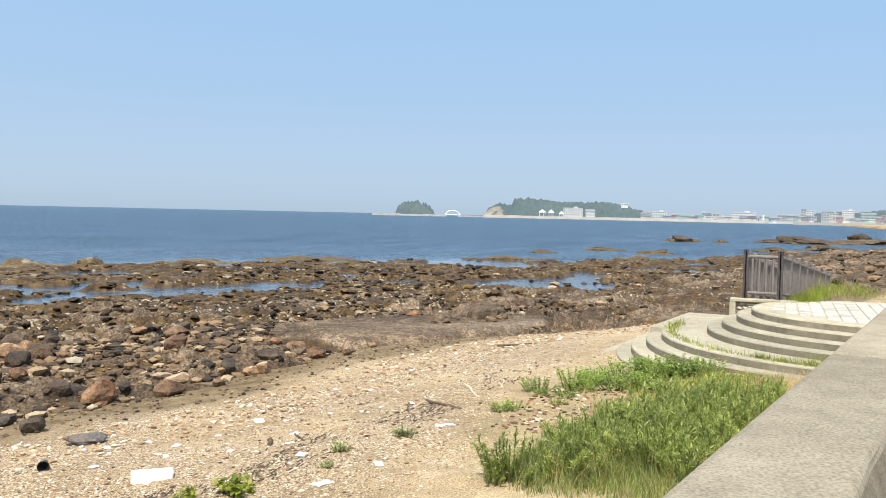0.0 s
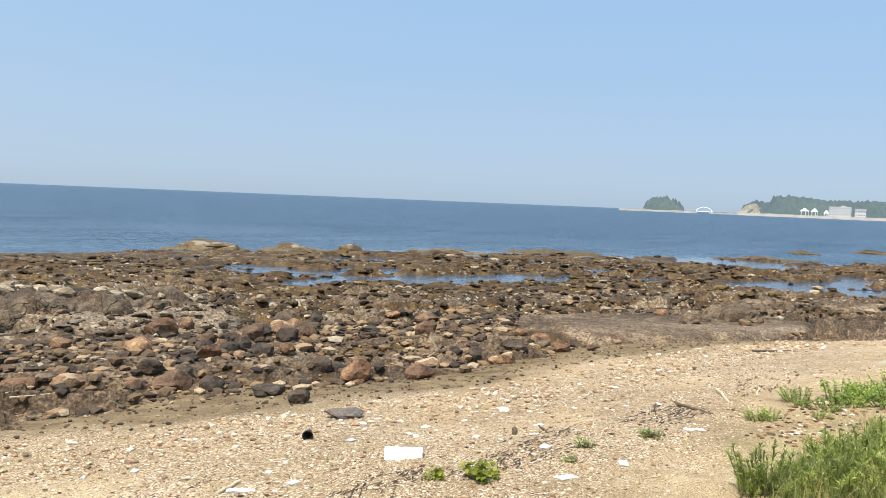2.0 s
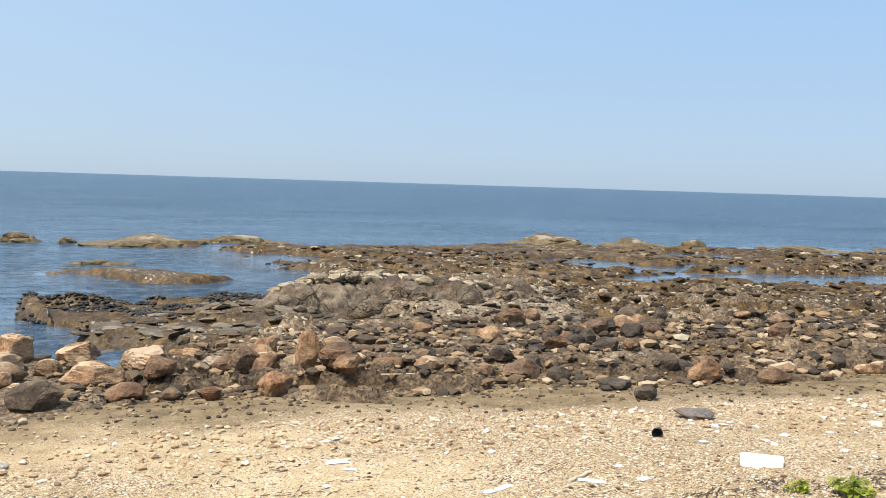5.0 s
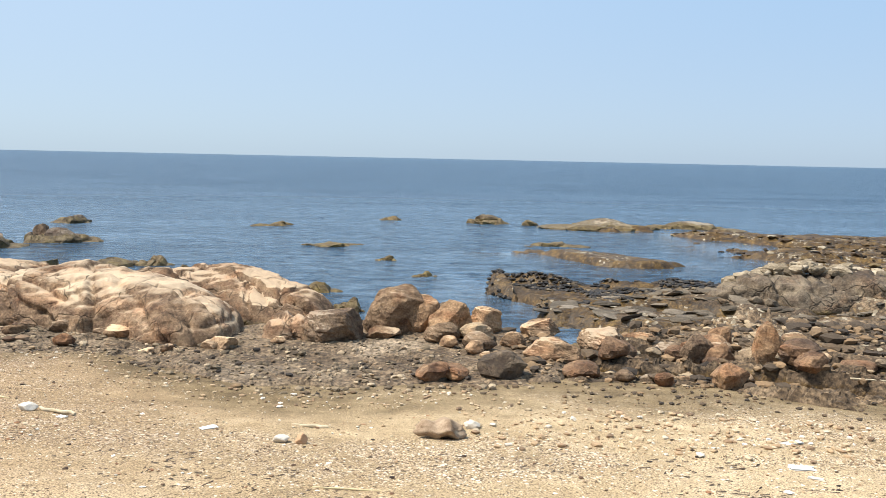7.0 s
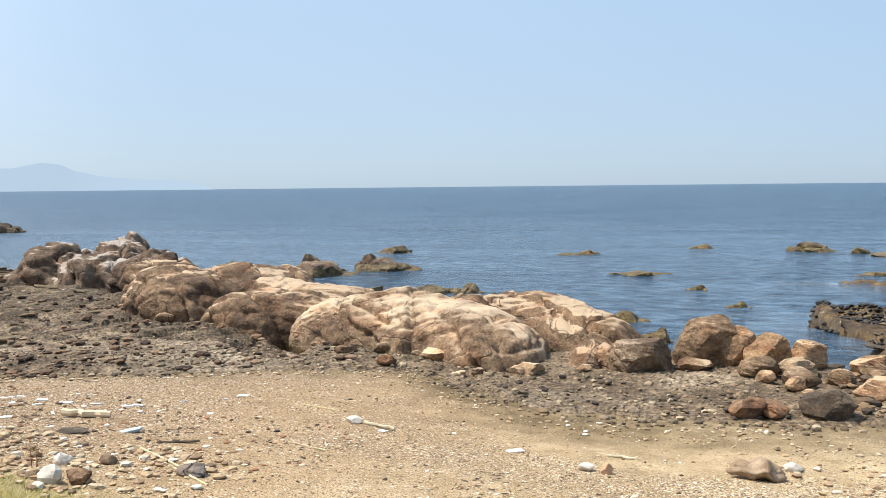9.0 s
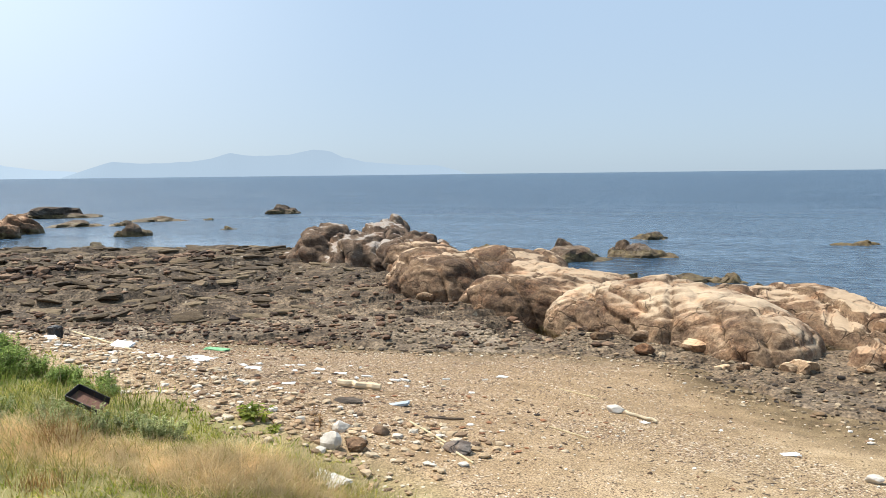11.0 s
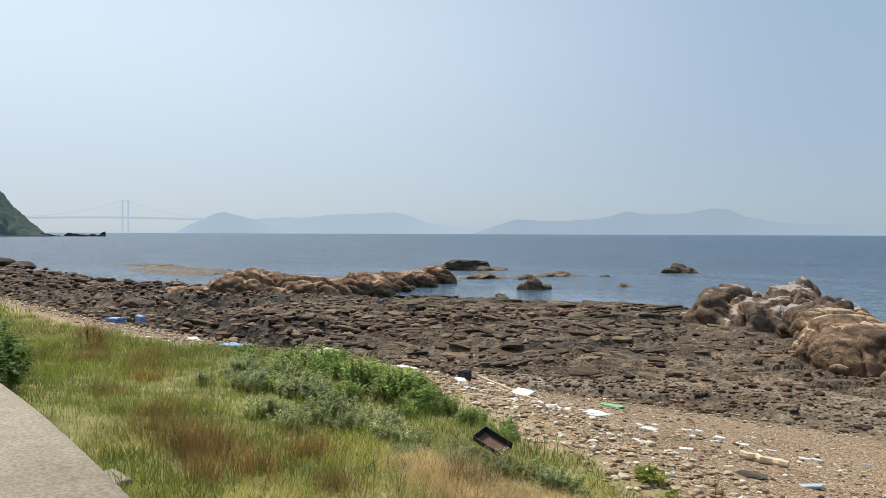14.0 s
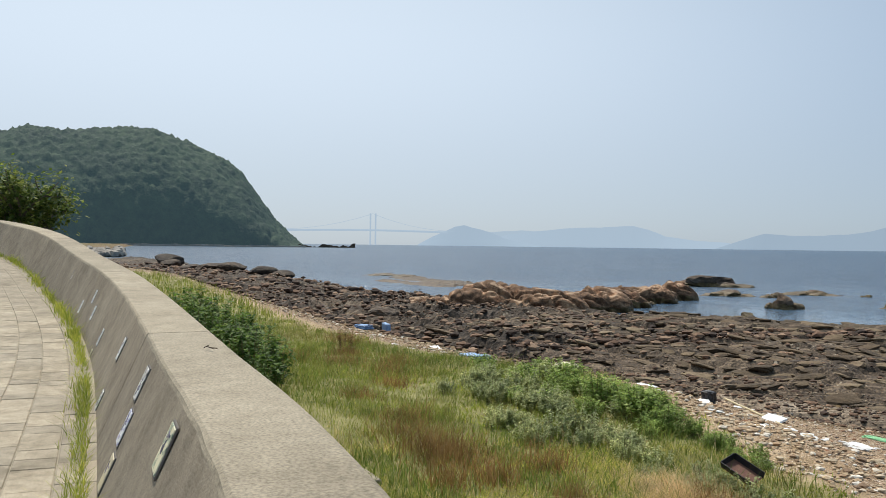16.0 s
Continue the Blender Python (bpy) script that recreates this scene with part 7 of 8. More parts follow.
def leafy(name, n_stems, height_, spread, leaf, leaves, mat, label, seed, group="", stem_mat=M_STEM, droop=0.3, slim=0.24):
    """A leafy plant: thin stems and many small pointed leaves round them."""
    r = np.random.default_rng(seed)
    thing = tagged(new(name), label, "plant", group)
    bm = bmesh.new()
    V, F, n0 = [], [], 0
    for s in range(n_stems):
        a, d = r.uniform(0, 6.283), spread * r.uniform(0.1, 1) ** 0.7
        foot = np.array([math.cos(a) * d * 0.55, math.sin(a) * d * 0.55, 0])
        tip = np.array([math.cos(a) * d, math.sin(a) * d, height_ * r.uniform(0.6, 1.05) * (1 - 0.35 * (d / spread) ** 2)])
        add_rod(bm, foot, tip, 0.006 + 0.004 * height_, 0.002, 5)
        for k in range(leaves):
            t = r.uniform(0.18, 1.0) ** 0.8
            p = foot + (tip - foot) * t
            b, up = r.uniform(0, 6.283), r.uniform(-0.2, 0.9) - droop
            L = leaf * r.uniform(0.6, 1.25)
            ax = np.array([math.cos(b) * math.cos(up), math.sin(b) * math.cos(up), math.sin(up)])
            side = np.array([-math.sin(b), math.cos(b), r.uniform(-0.5, 0.5)]) * L * slim
            q = np.array([p, p + ax * L * 0.5 + side, p + ax * L + (0, 0, -0.12 * L), p + ax * L * 0.5 - side])
            V.append(q)
            F.append([n0, n0 + 1, n0 + 2, n0 + 3])
            n0 += 4
    tagged(part("stem", bm, stem_mat, thing), kind="stuff")
    tagged(under("foliage", raw_mesh("foliage", np.concatenate(V), np.array(F), mat), thing), kind="stuff")
    return thing


def plant_out(first, spots):
    for k, (x, y, s) in enumerate(spots):
        m = pose(x, y, float(land_height(np.array([x]), np.array([y]))[0]) - 0.02, 0, 0, k * 77.0)
        ob = first if k == 0 else copy_thing(first, m)
        ob.matrix_basis = m
        ob.scale = (s, s, s * (0.9 + 0.2 * ((k * 7) % 5) / 5))



def spots_in(boxes, seed):
    r = random.Random(seed)
    return [(r.gauss(x, sx), r.gauss(y, sy), s * r.uniform(0.75, 1.2)) for x, y, sx, sy, s, n in boxes for _ in range(n)]


plant_out(leafy("sage_bush", 26, 0.55, 0.42, 0.068, 32, M_SAGE, "silvery sage-green bush on the grassy bank", 21, "sage bushes"),
          spots_in([(-14.6, 5.9, 0.9, 0.45, 0.68, 12), (-13.2, 6.1, 0.8, 0.4, 0.68, 10), (-16.2, 6.6, 0.8, 0.5, 0.7, 9), (-11.4, 5.0, 0.6, 0.35, 0.6, 9), (-10.4, 5.7, 0.6, 0.3, 0.58, 9), (-8.6, 5.75, 0.45, 0.2, 0.5, 7), (-7.6, 6.2, 0.4, 0.2, 0.45, 6)], 3))
plant_out(leafy("green_bush", 26, 0.60, 0.40, 0.075, 34, M_GREENLEAF, "fresh green leafy bush at the edge of the beach", 22, "green bushes"),
          spots_in([(-13.2, 7.6, 0.4, 0.35, 1.0, 9), (-12.4, 7.5, 0.6, 0.3, 0.72, 9), (-11.2, 7.4, 0.6, 0.25, 0.5, 9), (-10.2, 7.4, 0.5, 0.2, 0.4, 8), (-15.0, 7.4, 0.9, 0.5, 0.72, 14), (-17.4, 7.6, 1.0, 0.5, 0.7, 12), (-14.4, 6.6, 0.8, 0.4, 0.6, 8)], 4))
plant_out(leafy("creeping_bush", 22, 0.32, 0.50, 0.05, 30, M_GREENLEAF, "low blue-green bush spreading over the sand", 23, "creeping bushes"),
          spots_in([(15.0, 2.1, 0.5, 0.4, 1.15, 9), (14.2, 2.8, 0.5, 0.3, 0.8, 7), (13.4, 3.3, 0.4, 0.2, 0.6, 5), (15.9, 1.4, 0.4, 0.4, 1.1, 7)], 5))
plant_out(leafy("wormwood", 18, 0.52, 0.36, 0.075, 70, M_WORM, "feathery green wormwood stalks below the wall", 28, "wormwood", droop=-0.45, slim=0.085),
          spots_in([(9.9, 1.7, 0.4, 0.4, 0.95, 20), (10.6, 1.1, 0.45, 0.36, 1.1, 28), (11.6, 0.7, 0.45, 0.35, 1.0, 20), (10.0, 0.8, 0.4, 0.4, 0.95, 18), (12.4, 0.4, 0.5, 0.4, 0.85, 14), (9.4, 2.3, 0.3, 0.25, 0.6, 6)], 6))
plant_out(leafy("vine_bush", 26, 0.9, 0.55, 0.11, 26, M_VINE, "dark green vine scrambling up the sea wall", 24, "vines at the wall"),
          [(-15.0, 1.9, 0.8), (-16.2, 2.1, 0.95), (-17.2, 1.8, 1.0), (-18.3, 2.1, 1.1), (-19.4, 1.9, 1.15), (-20.6, 2.0, 1.2), (-22.2, 1.8, 1.25), (-24, 1.7, 1.3), (-26, 1.5, 1.35), (-28, 1.2, 1.4), (-30.5, 0.9, 1.4), (-21.5, 1.2, 1.2), (-25, 0.8, 1.3)])
plant_out(leafy("beach_weed", 14, 0.26, 0.24, 0.09, 14, M_YELLOW, "bright green weed growing in the sand", 25, "beach weeds"),
          [(8.29, 5.2, 1.1), (-7.27, 7.4, 1.0), (8.0, 5.6, 0.6), (-6.7, 7.1, 0.5)])
plant_out(leafy("sand_tuft", 30, 0.2, 0.2, 0.06, 5, M_SAGE, "thin tuft of grey-green grass in the sand", 26, "sand tufts"),
          [(11.1, 4.4, 1.0), (10.2, 4.9, 0.9), (9.4, 4.7, 0.6)])
plant_out(leafy("dock_stalk", 3, 0.95, 0.14, 0.07, 40, M_RUST, "tall dark seeding dock stalk in the grass", 27, "dock stalks", M_REDSTEM),
          [(-21.9, 4.5, 1.0), (-21.3, 4.6, 0.9), (-6.25, 7.3, 0.42)])


# ---------- bush and tree at the end of the wall ----------
def tree(x, y, z, height_, spread, seed, label):
    r = np.random.default_rng(seed)
    thing = tagged(new("tree"), label, "tree")
    bm = bmesh.new()
    tips = []

    def limb(p, q, r0, r1, level):
        mid = (p + q) / 2 + Vector(r.normal(0, 0.08, 3)) * (q - p).length
        add_rod(bm, p, mid, r0, (r0 + r1) / 2, 7)
        add_rod(bm, mid, q, (r0 + r1) / 2, r1, 7)
        if level == 0:
            tips.append(q)
            return
        for _ in range(4):
            a = r.uniform(0, 6.283)
            e = q + Vector((math.cos(a) * spread * 0.36, math.sin(a) * spread * 0.36, r.uniform(0.0, 0.34) * height_)) * (0.6 + 0.4 * level / 2)
            tips.append((q + e) / 2)
            limb(q, e, r1, r1 * 0.5, level - 1)

    for k in range(4):
        a = k * 1.6 + r.uniform(-0.4, 0.4)
        limb(Vector((0, 0, -0.3)), Vector((math.cos(a) * spread * 0.35, math.sin(a) * spread * 0.35, height_ * r.uniform(0.3, 0.5))), 0.11, 0.06, 2)
    part("trunk", bm, mat_plain("bark", (0.07, 0.055, 0.04), (0.14, 0.115, 0.085), 0.9, 8), thing)
    V, F, n0 = [], [], 0
    for t in tips:
        for _ in range(42):
            p = np.array(t) + r.normal(0, 0.30, 3) * (1, 1, 0.8)
            b, up, L = r.uniform(0, 6.283), r.uniform(-1.0, 0.7), r.uniform(0.12, 0.26)
            axv = np.array([math.cos(b) * math.cos(up), math.sin(b) * math.cos(up), math.sin(up)])
            side = np.array([-math.sin(b), math.cos(b), r.uniform(-0.6, 0.6)]) * L * 0.28
            V.append(np.array([p, p + axv * L * 0.5 + side, p + axv * L, p + axv * L * 0.5 - side]))
            F.append([n0, n0 + 1, n0 + 2, n0 + 3])
            n0 += 4
    under("crown", raw_mesh("crown", np.concatenate(V), np.array(F), mat_leaf("tree_leaves", (0.045, 0.085, 0.02), (0.11, 0.165, 0.04), (0.24, 0.28, 0.085))), thing)
    thing.matrix_world = pose(x, y, z)


tree(-37.0, -4.6, 3.7, 2.9, 2.3, 61, "bushy green tree leaning over the end of the sea wall")
tree(-40.5, -7.0, 3.9, 3.0, 2.4, 62, "dense green bush beside the promenade")


# ---------- driftwood and flotsam ----------
M_WOOD = mat_plain("bleached_driftwood", (0.42, 0.34, 0.22), (0.62, 0.54, 0.40), 0.85, 10)
M_LOG = mat_plain("barkless_log", (0.60, 0.46, 0.29), (0.78, 0.64, 0.45), 0.8, 8)
M_BAMBOO = mat_plain("pale_bamboo", (0.46, 0.37, 0.20), (0.66, 0.56, 0.36), 0.6, 12)
M_DARKWOOD = mat_plain("dark_driftwood", (0.07, 0.05, 0.035), (0.16, 0.12, 0.085), 0.9, 14)
M_STYRO = mat_plain("dirty_polystyrene", (0.74, 0.74, 0.72), (0.84, 0.84, 0.83), 0.85, 25)
M_CREAM = mat_plain("yellowed_foam", (0.62, 0.56, 0.38), (0.74, 0.68, 0.50), 0.85, 20)
M_BLACK = mat_plain("black_plastic", (0.012, 0.012, 0.014), (0.03, 0.03, 0.032), 0.45, 20, spec=0.4)
M_RUSTY = mat_plain("rusted_metal", (0.10, 0.045, 0.03), (0.22, 0.11, 0.075), 0.75, 9)
M_BLUE = mat_plain("blue_plastic", (0.14, 0.27, 0.50), (0.30, 0.44, 0.64), 0.5, 10)
M_GREENP = mat_plain("green_netting", (0.14, 0.40, 0.17), (0.28, 0.55, 0.30), 0.6, 20)
M_GREYP = mat_plain("blue_grey_plastic", (0.30, 0.36, 0.40), (0.46, 0.52, 0.56), 0.5, 12)
M_FILM = mat_plain("white_plastic_film", (0.50, 0.49, 0.46), (0.72, 0.71, 0.68), 0.5, 15)
M_WRACK = mat_plain("dry_black_weed", (0.035, 0.025, 0.02), (0.10, 0.07, 0.05), 0.9, 20)


def at_ground(ob, x, y, turn=0.0, rx=0.0, ry=0.0, lift=0.0):
    ob.matrix_basis = pose(x, y, float(ground_height(x, y)[0]) + lift, rx, ry, turn)
    return ob


def tube(pts, radii, sides=8):
    """One closed rod through the points."""
    bm = bmesh.new()
    rings = []
    for k, (p, r) in enumerate(zip(pts, radii)):
        way = (pts[min(k + 1, len(pts) - 1)] - pts[max(k - 1, 0)]).to_track_quat('Z', 'Y')
        rings.append([bm.verts.new(p + way @ Vector((r * math.cos(6.2832 * i / sides), r * math.sin(6.2832 * i / sides), 0))) for i in range(sides)])
    for a, c in zip(rings[:-1], rings[1:]):
        for i in range(sides):
            bm.faces.new((a[i], a[(i + 1) % sides], c[(i + 1) % sides], c[i]))
    bm.faces.new(rings[0][::-1])
    bm.faces.new(rings[-1])
    return bm


def stick(name, x, y, length, r, turn, mat, label, group="", nodes=False, tilt=1.0, seed=0):
    rng_ = random.Random(seed)
    pts, radii = [], []
    for k in range(7):
        p = Vector((-length / 2 + length * k / 6, rng_.uniform(-1, 1) * r * (0.4 if nodes else 1.2), rng_.uniform(0, 1) * r * 0.4))
        if nodes and 0 < k < 6:
            for d, g in ((-0.008, 1.0), (0.0, 1.25), (0.008, 1.0)):
                pts.append(p + Vector((d, 0, 0)))
                radii.append(r * g)
        else:
            pts.append(p)
            radii.append(r * rng_.uniform(0.8, 1.1))
    return at_ground(tagged(part(name, tube(pts, radii), mat), label, "driftwood" if not nodes else "bamboo", group), x, y, turn, 0, tilt, r * 0.8)


stick("log", -7.96, 10.25, 0.66, 0.055, 4, M_LOG, "short pale barkless log on the shingle", seed=1)
stick("plank", -4.14, 11.32, 0.56, 0.024, -22, M_WOOD, "pale weathered stick of wood on the sand", seed=2)
stick("plank", -0.99, 11.43, 0.48, 0.02, -10, M_WOOD, "pale weathered stick of wood on the sand", seed=3)
stick("bamboo_cane", -5.35, 8.2, 1.25, 0.012, -30, M_BAMBOO, "long dry bamboo cane lying on the sand", "bamboo canes", True, seed=4)
stick("bamboo_cane", -4.8, 7.75, 0.7, 0.012, -30, M_BAMBOO, "long dry bamboo cane lying on the sand", "bamboo canes", True, seed=5)
stick("bamboo_cane", -5.4, 12.2, 0.75, 0.01, -18, M_BAMBOO, "thin dry cane lying on the sand", "bamboo canes", True, seed=6)
stick("bamboo_cane", -4.4, 9.6, 0.6, 0.008, -18, M_BAMBOO, "thin dry cane lying on the sand", "bamboo canes", True, seed=7)
stick("bamboo_cane", -14.6, 11.1, 3.4, 0.022, -12, M_BAMBOO, "long dry bamboo pole on the shingle", "bamboo canes", True, seed=8)
stick("bamboo_cane", -0.3, 8.57, 0.85, 0.009, -6, M_BAMBOO, "thin dry cane lying on the sand", "bamboo canes", True, seed=9)
stick("bamboo_cane", 6.7, 7.5, 0.5, 0.02, 20, M_WOOD, "pale split of bamboo on the shell sand", "bamboo canes", True, seed=10)
stick("stick", -5.76, 9.1, 0.42, 0.016, 25, M_DARKWOOD, "dark wet stick on the shingle", "dark sticks", seed=11)
stick("stick", 13.3, 4.7, 0.9, 0.022, 60, M_DARKWOOD, "dark branch washed up on the sand", "dark sticks", seed=12)
stick("stick", 13.0, 5.2, 0.6, 0.016, 20, M_DARKWOOD, "dark branch washed up on the sand", "dark sticks", seed=13)
stick("stick", 14.4, 4.6, 1.3, 0.02, 30, M_WOOD, "pale driftwood branch near the bushes", "pale sticks", seed=14)
stick("stick", 15.2, 4.3, 1.0, 0.016, 15, M_WOOD, "pale driftwood branch near the bushes", "pale sticks", seed=15)
stick("stick", 22.5, 6.2, 1.1, 0.03, -40, M_DARKWOOD, "dark driftwood branch below the steps", "dark sticks", seed=16)
stick("stick", 8.6, 14.8, 1.1, 0.014, -12, M_WOOD, "pale straight stick on the rubble", "pale sticks", seed=17)
stick("stick", 10.9, 5.9, 0.5, 0.014, 45, M_DARKWOOD, "dark stick on the shell sand", "dark sticks", seed=18)
stick("stick", 10.6, 6.2, 0.3, 0.03, 35, M_DARKWOOD, "stub of dark driftwood", "dark sticks", seed=19)


def plate(name, x, y, sx, sy, sz, turn, mat, label, category, tilt=(0, 0), ragged=0.0, seed=0, group=""):
    bm = bmesh.new()
    add_box(bm, sx, sy, sz, pose(0, 0, sz / 2), min(sx, sy, sz) * 0.15)
    if ragged:
        bmesh.ops.subdivide_edges(bm, edges=bm.edges[:], cuts=3, use_grid_fill=True)
        r = random.Random(seed)
        for v in bm.verts:
            v.co += Vector((r.uniform(-1, 1) * sx, r.uniform(-1, 1) * sy, r.uniform(-0.5, 1) * max(sz, 0.02))) * ragged
    return at_ground(tagged(part(name, bm, mat), label, category, group), x, y, turn, tilt[0], tilt[1], -0.004)


# polystyrene fish box, lying open on its side with a broken corner
box = tagged(new("foam_box"), "white polystyrene box with one broken side", "box")
for nm, sx, sy, sz, m in (("floor_panel", 0.40, 0.03, 0.20, pose(0, 0.12, 0.10)), ("side_panel", 0.40, 0.24, 0.025, pose(0, 0, 0.20, 6)), ("end_panel", 0.03, 0.24, 0.20, pose(-0.19, 0, 0.10)),
                         ("end_panel", 0.03, 0.16, 0.20, pose(0.19, 0.04, 0.10)), ("broken_side", 0.20, 0.03, 0.17, pose(-0.10, -0.12, 0.085, -8))):
    bm = bmesh.new()
    add_box(bm, sx, sy, sz, m, 0.008)
    part(nm, bm, M_STYRO, box)
at_ground(box, 8.59, 6.53, 130, lift=-0.02)
box.scale = (1.15, 1.0, 0.55)

# black pot on its side
pot = tagged(new("plant_pot"), "small black plastic pot lying on its side", "pot")
bm = bmesh.new()
prof = [(0.045, 0.0), (0.066, 0.12), (0.075, 0.12), (0.076, 0.135), (0.068, 0.135), (0.060, 0.12), (0.040, 0.008)]
rings = [[bm.verts.new((r * math.cos(k * math.pi / 10), r * math.sin(k * math.pi / 10), z)) for k in range(20)] for r, z in prof]
for a, c in zip(rings[:-1], rings[1:]):
    for k in range(20):
        bm.faces.new((a[k], a[(k + 1) % 20], c[(k + 1) % 20], c[k]))
bm.faces.new(rings[0][::-1])
bm.faces.new(rings[-1])
shell = part("pot_shell", bm, M_BLACK, pot, smooth=True)
bm = bmesh.new()
for k in range(20):
    a0, a1 = k * math.pi / 10, (k + 1) * math.pi / 10
    add_rod(bm, (0.072 * math.cos(a0), 0.072 * math.sin(a0), 0.135), (0.072 * math.cos(a1), 0.072 * math.sin(a1), 0.135), 0.004, sides=5)
part("rim", bm, M_BLACK, shell)
bm = bmesh.new()
for k in range(6):
    add_rod(bm, (0, 0, 0.05), (0.05 * math.cos(k * 1.05), 0.05 * math.sin(k * 1.05), 0.06), 0.006, sides=5)
part("inner_ribs", bm, M_BLACK, pot)
at_ground(pot, 8.82, 8.38, -52, 96, 0, 0.07)

# rusted tray in the grass
tray = tagged(new("metal_tray"), "black rusted metal tray tipped up in the grass", "tray")
bm = bmesh.new()
add_box(bm, 0.62, 0.36, 0.012, pose(0, 0, 0.006), 0.003)
part("tray_floor", bm, M_RUSTY, tray, "red-brown rusted floor")
for nm, sx, sy, m in (("rim", 0.64, 0.015, pose(0, 0.18, 0.06, -12)), ("rim", 0.64, 0.015, pose(0, -0.18, 0.06, 12)), ("rim", 0.015, 0.37, pose(-0.315, 0, 0.06, 0, -12))):
    bm = bmesh.new()
    add_box(bm, sx, sy, 0.13, m, 0.003)
    part(nm, bm, M_BLACK, tray)
tz = Vector((0.50, -0.22, 1)).normalized()
tx = (Vector((0.92, 0.22, 0)) - tz * tz.dot(Vector((0.92, 0.22, 0)))).normalized()
tray.matrix_basis = Matrix.Translation((-8.62, 6.25, float(ground_height(-8.6, 6.2)[0]) + 0.17)) @ Matrix((tx, tz.cross(tx), tz)).transposed().to_4x4() @ Matrix.Scale(0.62, 4)


# worn driftwood stump
def stump():
    p, f = rock_shape(4411, (0.66, 0.36, 0.27), 4, 8, 0.16, 0.6)
    p[:, 2] += 0.02 * np.sin(p[:, 0] * 9) + 0.02 * np.sin(p[:, 0] * 23 + p[:, 1] * 12)
    ob = tagged(new("driftwood_stump", raw_mesh("driftwood_stump", p, f, mat_plain("grey_brown_stump", (0.18, 0.115, 0.07), (0.42, 0.32, 0.22), 0.85, 7), True)), "grey-brown worn driftwood stump on the sand", "driftwood")
    at_ground(ob, 0.66, 10.8, -14, 0, 4, 0.09)


stump()
M_WHITESTONE = mat_plain("pale_stone", (0.46, 0.41, 0.34), (0.68, 0.63, 0.56), 0.85, 9)
M_ORANGESTONE = mat_plain("orange_stone", (0.38, 0.22, 0.12), (0.56, 0.37, 0.23), 0.85, 9)
boulder(1.1, 11.2, 0.22, 0.10, M_WHITESTONE, "small pale angular stone on the sand", 4420, "pale stones", name="stone")
boulder(-1.25, 10.45, 0.20, 0.09, M_WHITESTONE, "small pale rounded stone on the sand", 4421, "pale stones", name="stone")
boulder(-1.0, 10.4, 0.14, 0.13, M_ORANGESTONE, "small orange stone on the sand", 4422, "", name="stone")
boulder(-6.34, 7.75, 0.22, 0.13, M_WHITESTONE, "pale white rounded stone", 4423, "pale stones", name="stone")
boulder(-5.62, 7.1, 0.24, 0.13, M_BROWN, "brown angular stone at the grass edge", 4424, "", name="stone")
boulder(-5.85, 7.0, 0.22, 0.16, M_WHITESTONE, "pale white rounded stone", 4425, "pale stones", name="stone")
boulder(-4.5, 11.3, 0.24, 0.1, M_WHITESTONE, "small pale angular stone on the sand", 4426, "pale stones", name="stone")
boulder(-5.9, 7.9, 0.2, 0.1, M_BROWN, "brown rounded stone at the grass edge", 4427, "", name="stone")
plate("foam_block", -21.6, 10.4, 0.62, 0.42, 0.36, 22, M_CREAM, "yellowed block of foam on the shingle", "foam", (2, 3))
plate("plastic_piece", -6.82, 9.61, 0.28, 0.14, 0.035, 25, M_GREYP, "blue-grey broken piece of plastic", "plastic", (0, -10), 0.03, 1)
plate("foam_sheet", -14.18, 11.0, 0.40, 0.36, 0.04, 15, M_STYRO, "white sheet of foam on the shingle", "foam", (14, 4), 0.03, 2)
plate("netting", -13.0, 12.3, 0.40, 0.16, 0.04, 8, M_GREENP, "crumpled bright green netting", "net", (0, 0), 0.22, 3)
plate("plastic_crate", -36.2, 9.2, 0.5, 0.2, 0.36, 10, M_BLUE, "blue plastic crate on the shingle", "crate", (4, 5), 0.02, 4)
plate("plastic_sheet", -36.9, 8.4, 0.7, 0.4, 0.18, 30, M_BLUE, "crumpled blue plastic sheet", "plastic", (0, 0), 0.12, 5)
plate("plastic_sheet", -25.4, 9.2, 0.8, 0.5, 0.12, 25, M_BLUE, "crumpled blue plastic sheet", "plastic", (0, 0), 0.14, 6)
plate("plastic_bag", -15.58, 10.6, 0.26, 0.2, 0.24, 0, M_BLACK, "black plastic can on the shingle", "can", (0, 0), 0.05, 7)
plate("plastic_film", -5.35, 6.35, 0.40, 0.2, 0.03, -15, M_FILM, "torn white plastic film in the grass", "plastic", (3, 0), 0.16, 8)
litter = [(6.7, 7.3, 0.30, 0.10), (4.62, 9.5, 0.28, 0.14), (5.03, 10.64, 0.36, 0.10), (15.16, 6.9, 0.20, 0.12), (10.49, 7.65, 0.16, 0.1), (10.16, 8.65, 0.2, 0.12), (8.97, 7.74, 0.12, 0.1), (12.3, 7.45, 0.34, 0.14), (9.9, 7.5, 0.1, 0.08), (5.7, 7.6, 0.24, 0.08),
          (-12.4, 10.3, 0.4, 0.2), (-12.0, 11.0, 0.42, 0.2), (-11.4, 10.4, 0.3, 0.15), (-13.2, 10.0, 0.3, 0.2), (-10.3, 10.5, 0.26, 0.14), (-15.3, 10.3, 0.5, 0.22), (-6.89, 12.6, 0.18, 0.12), (-9.0, 9.9, 0.2, 0.1), (-9.4, 9.4, 0.3, 0.05), (-8.8, 9.4, 0.2, 0.06)]
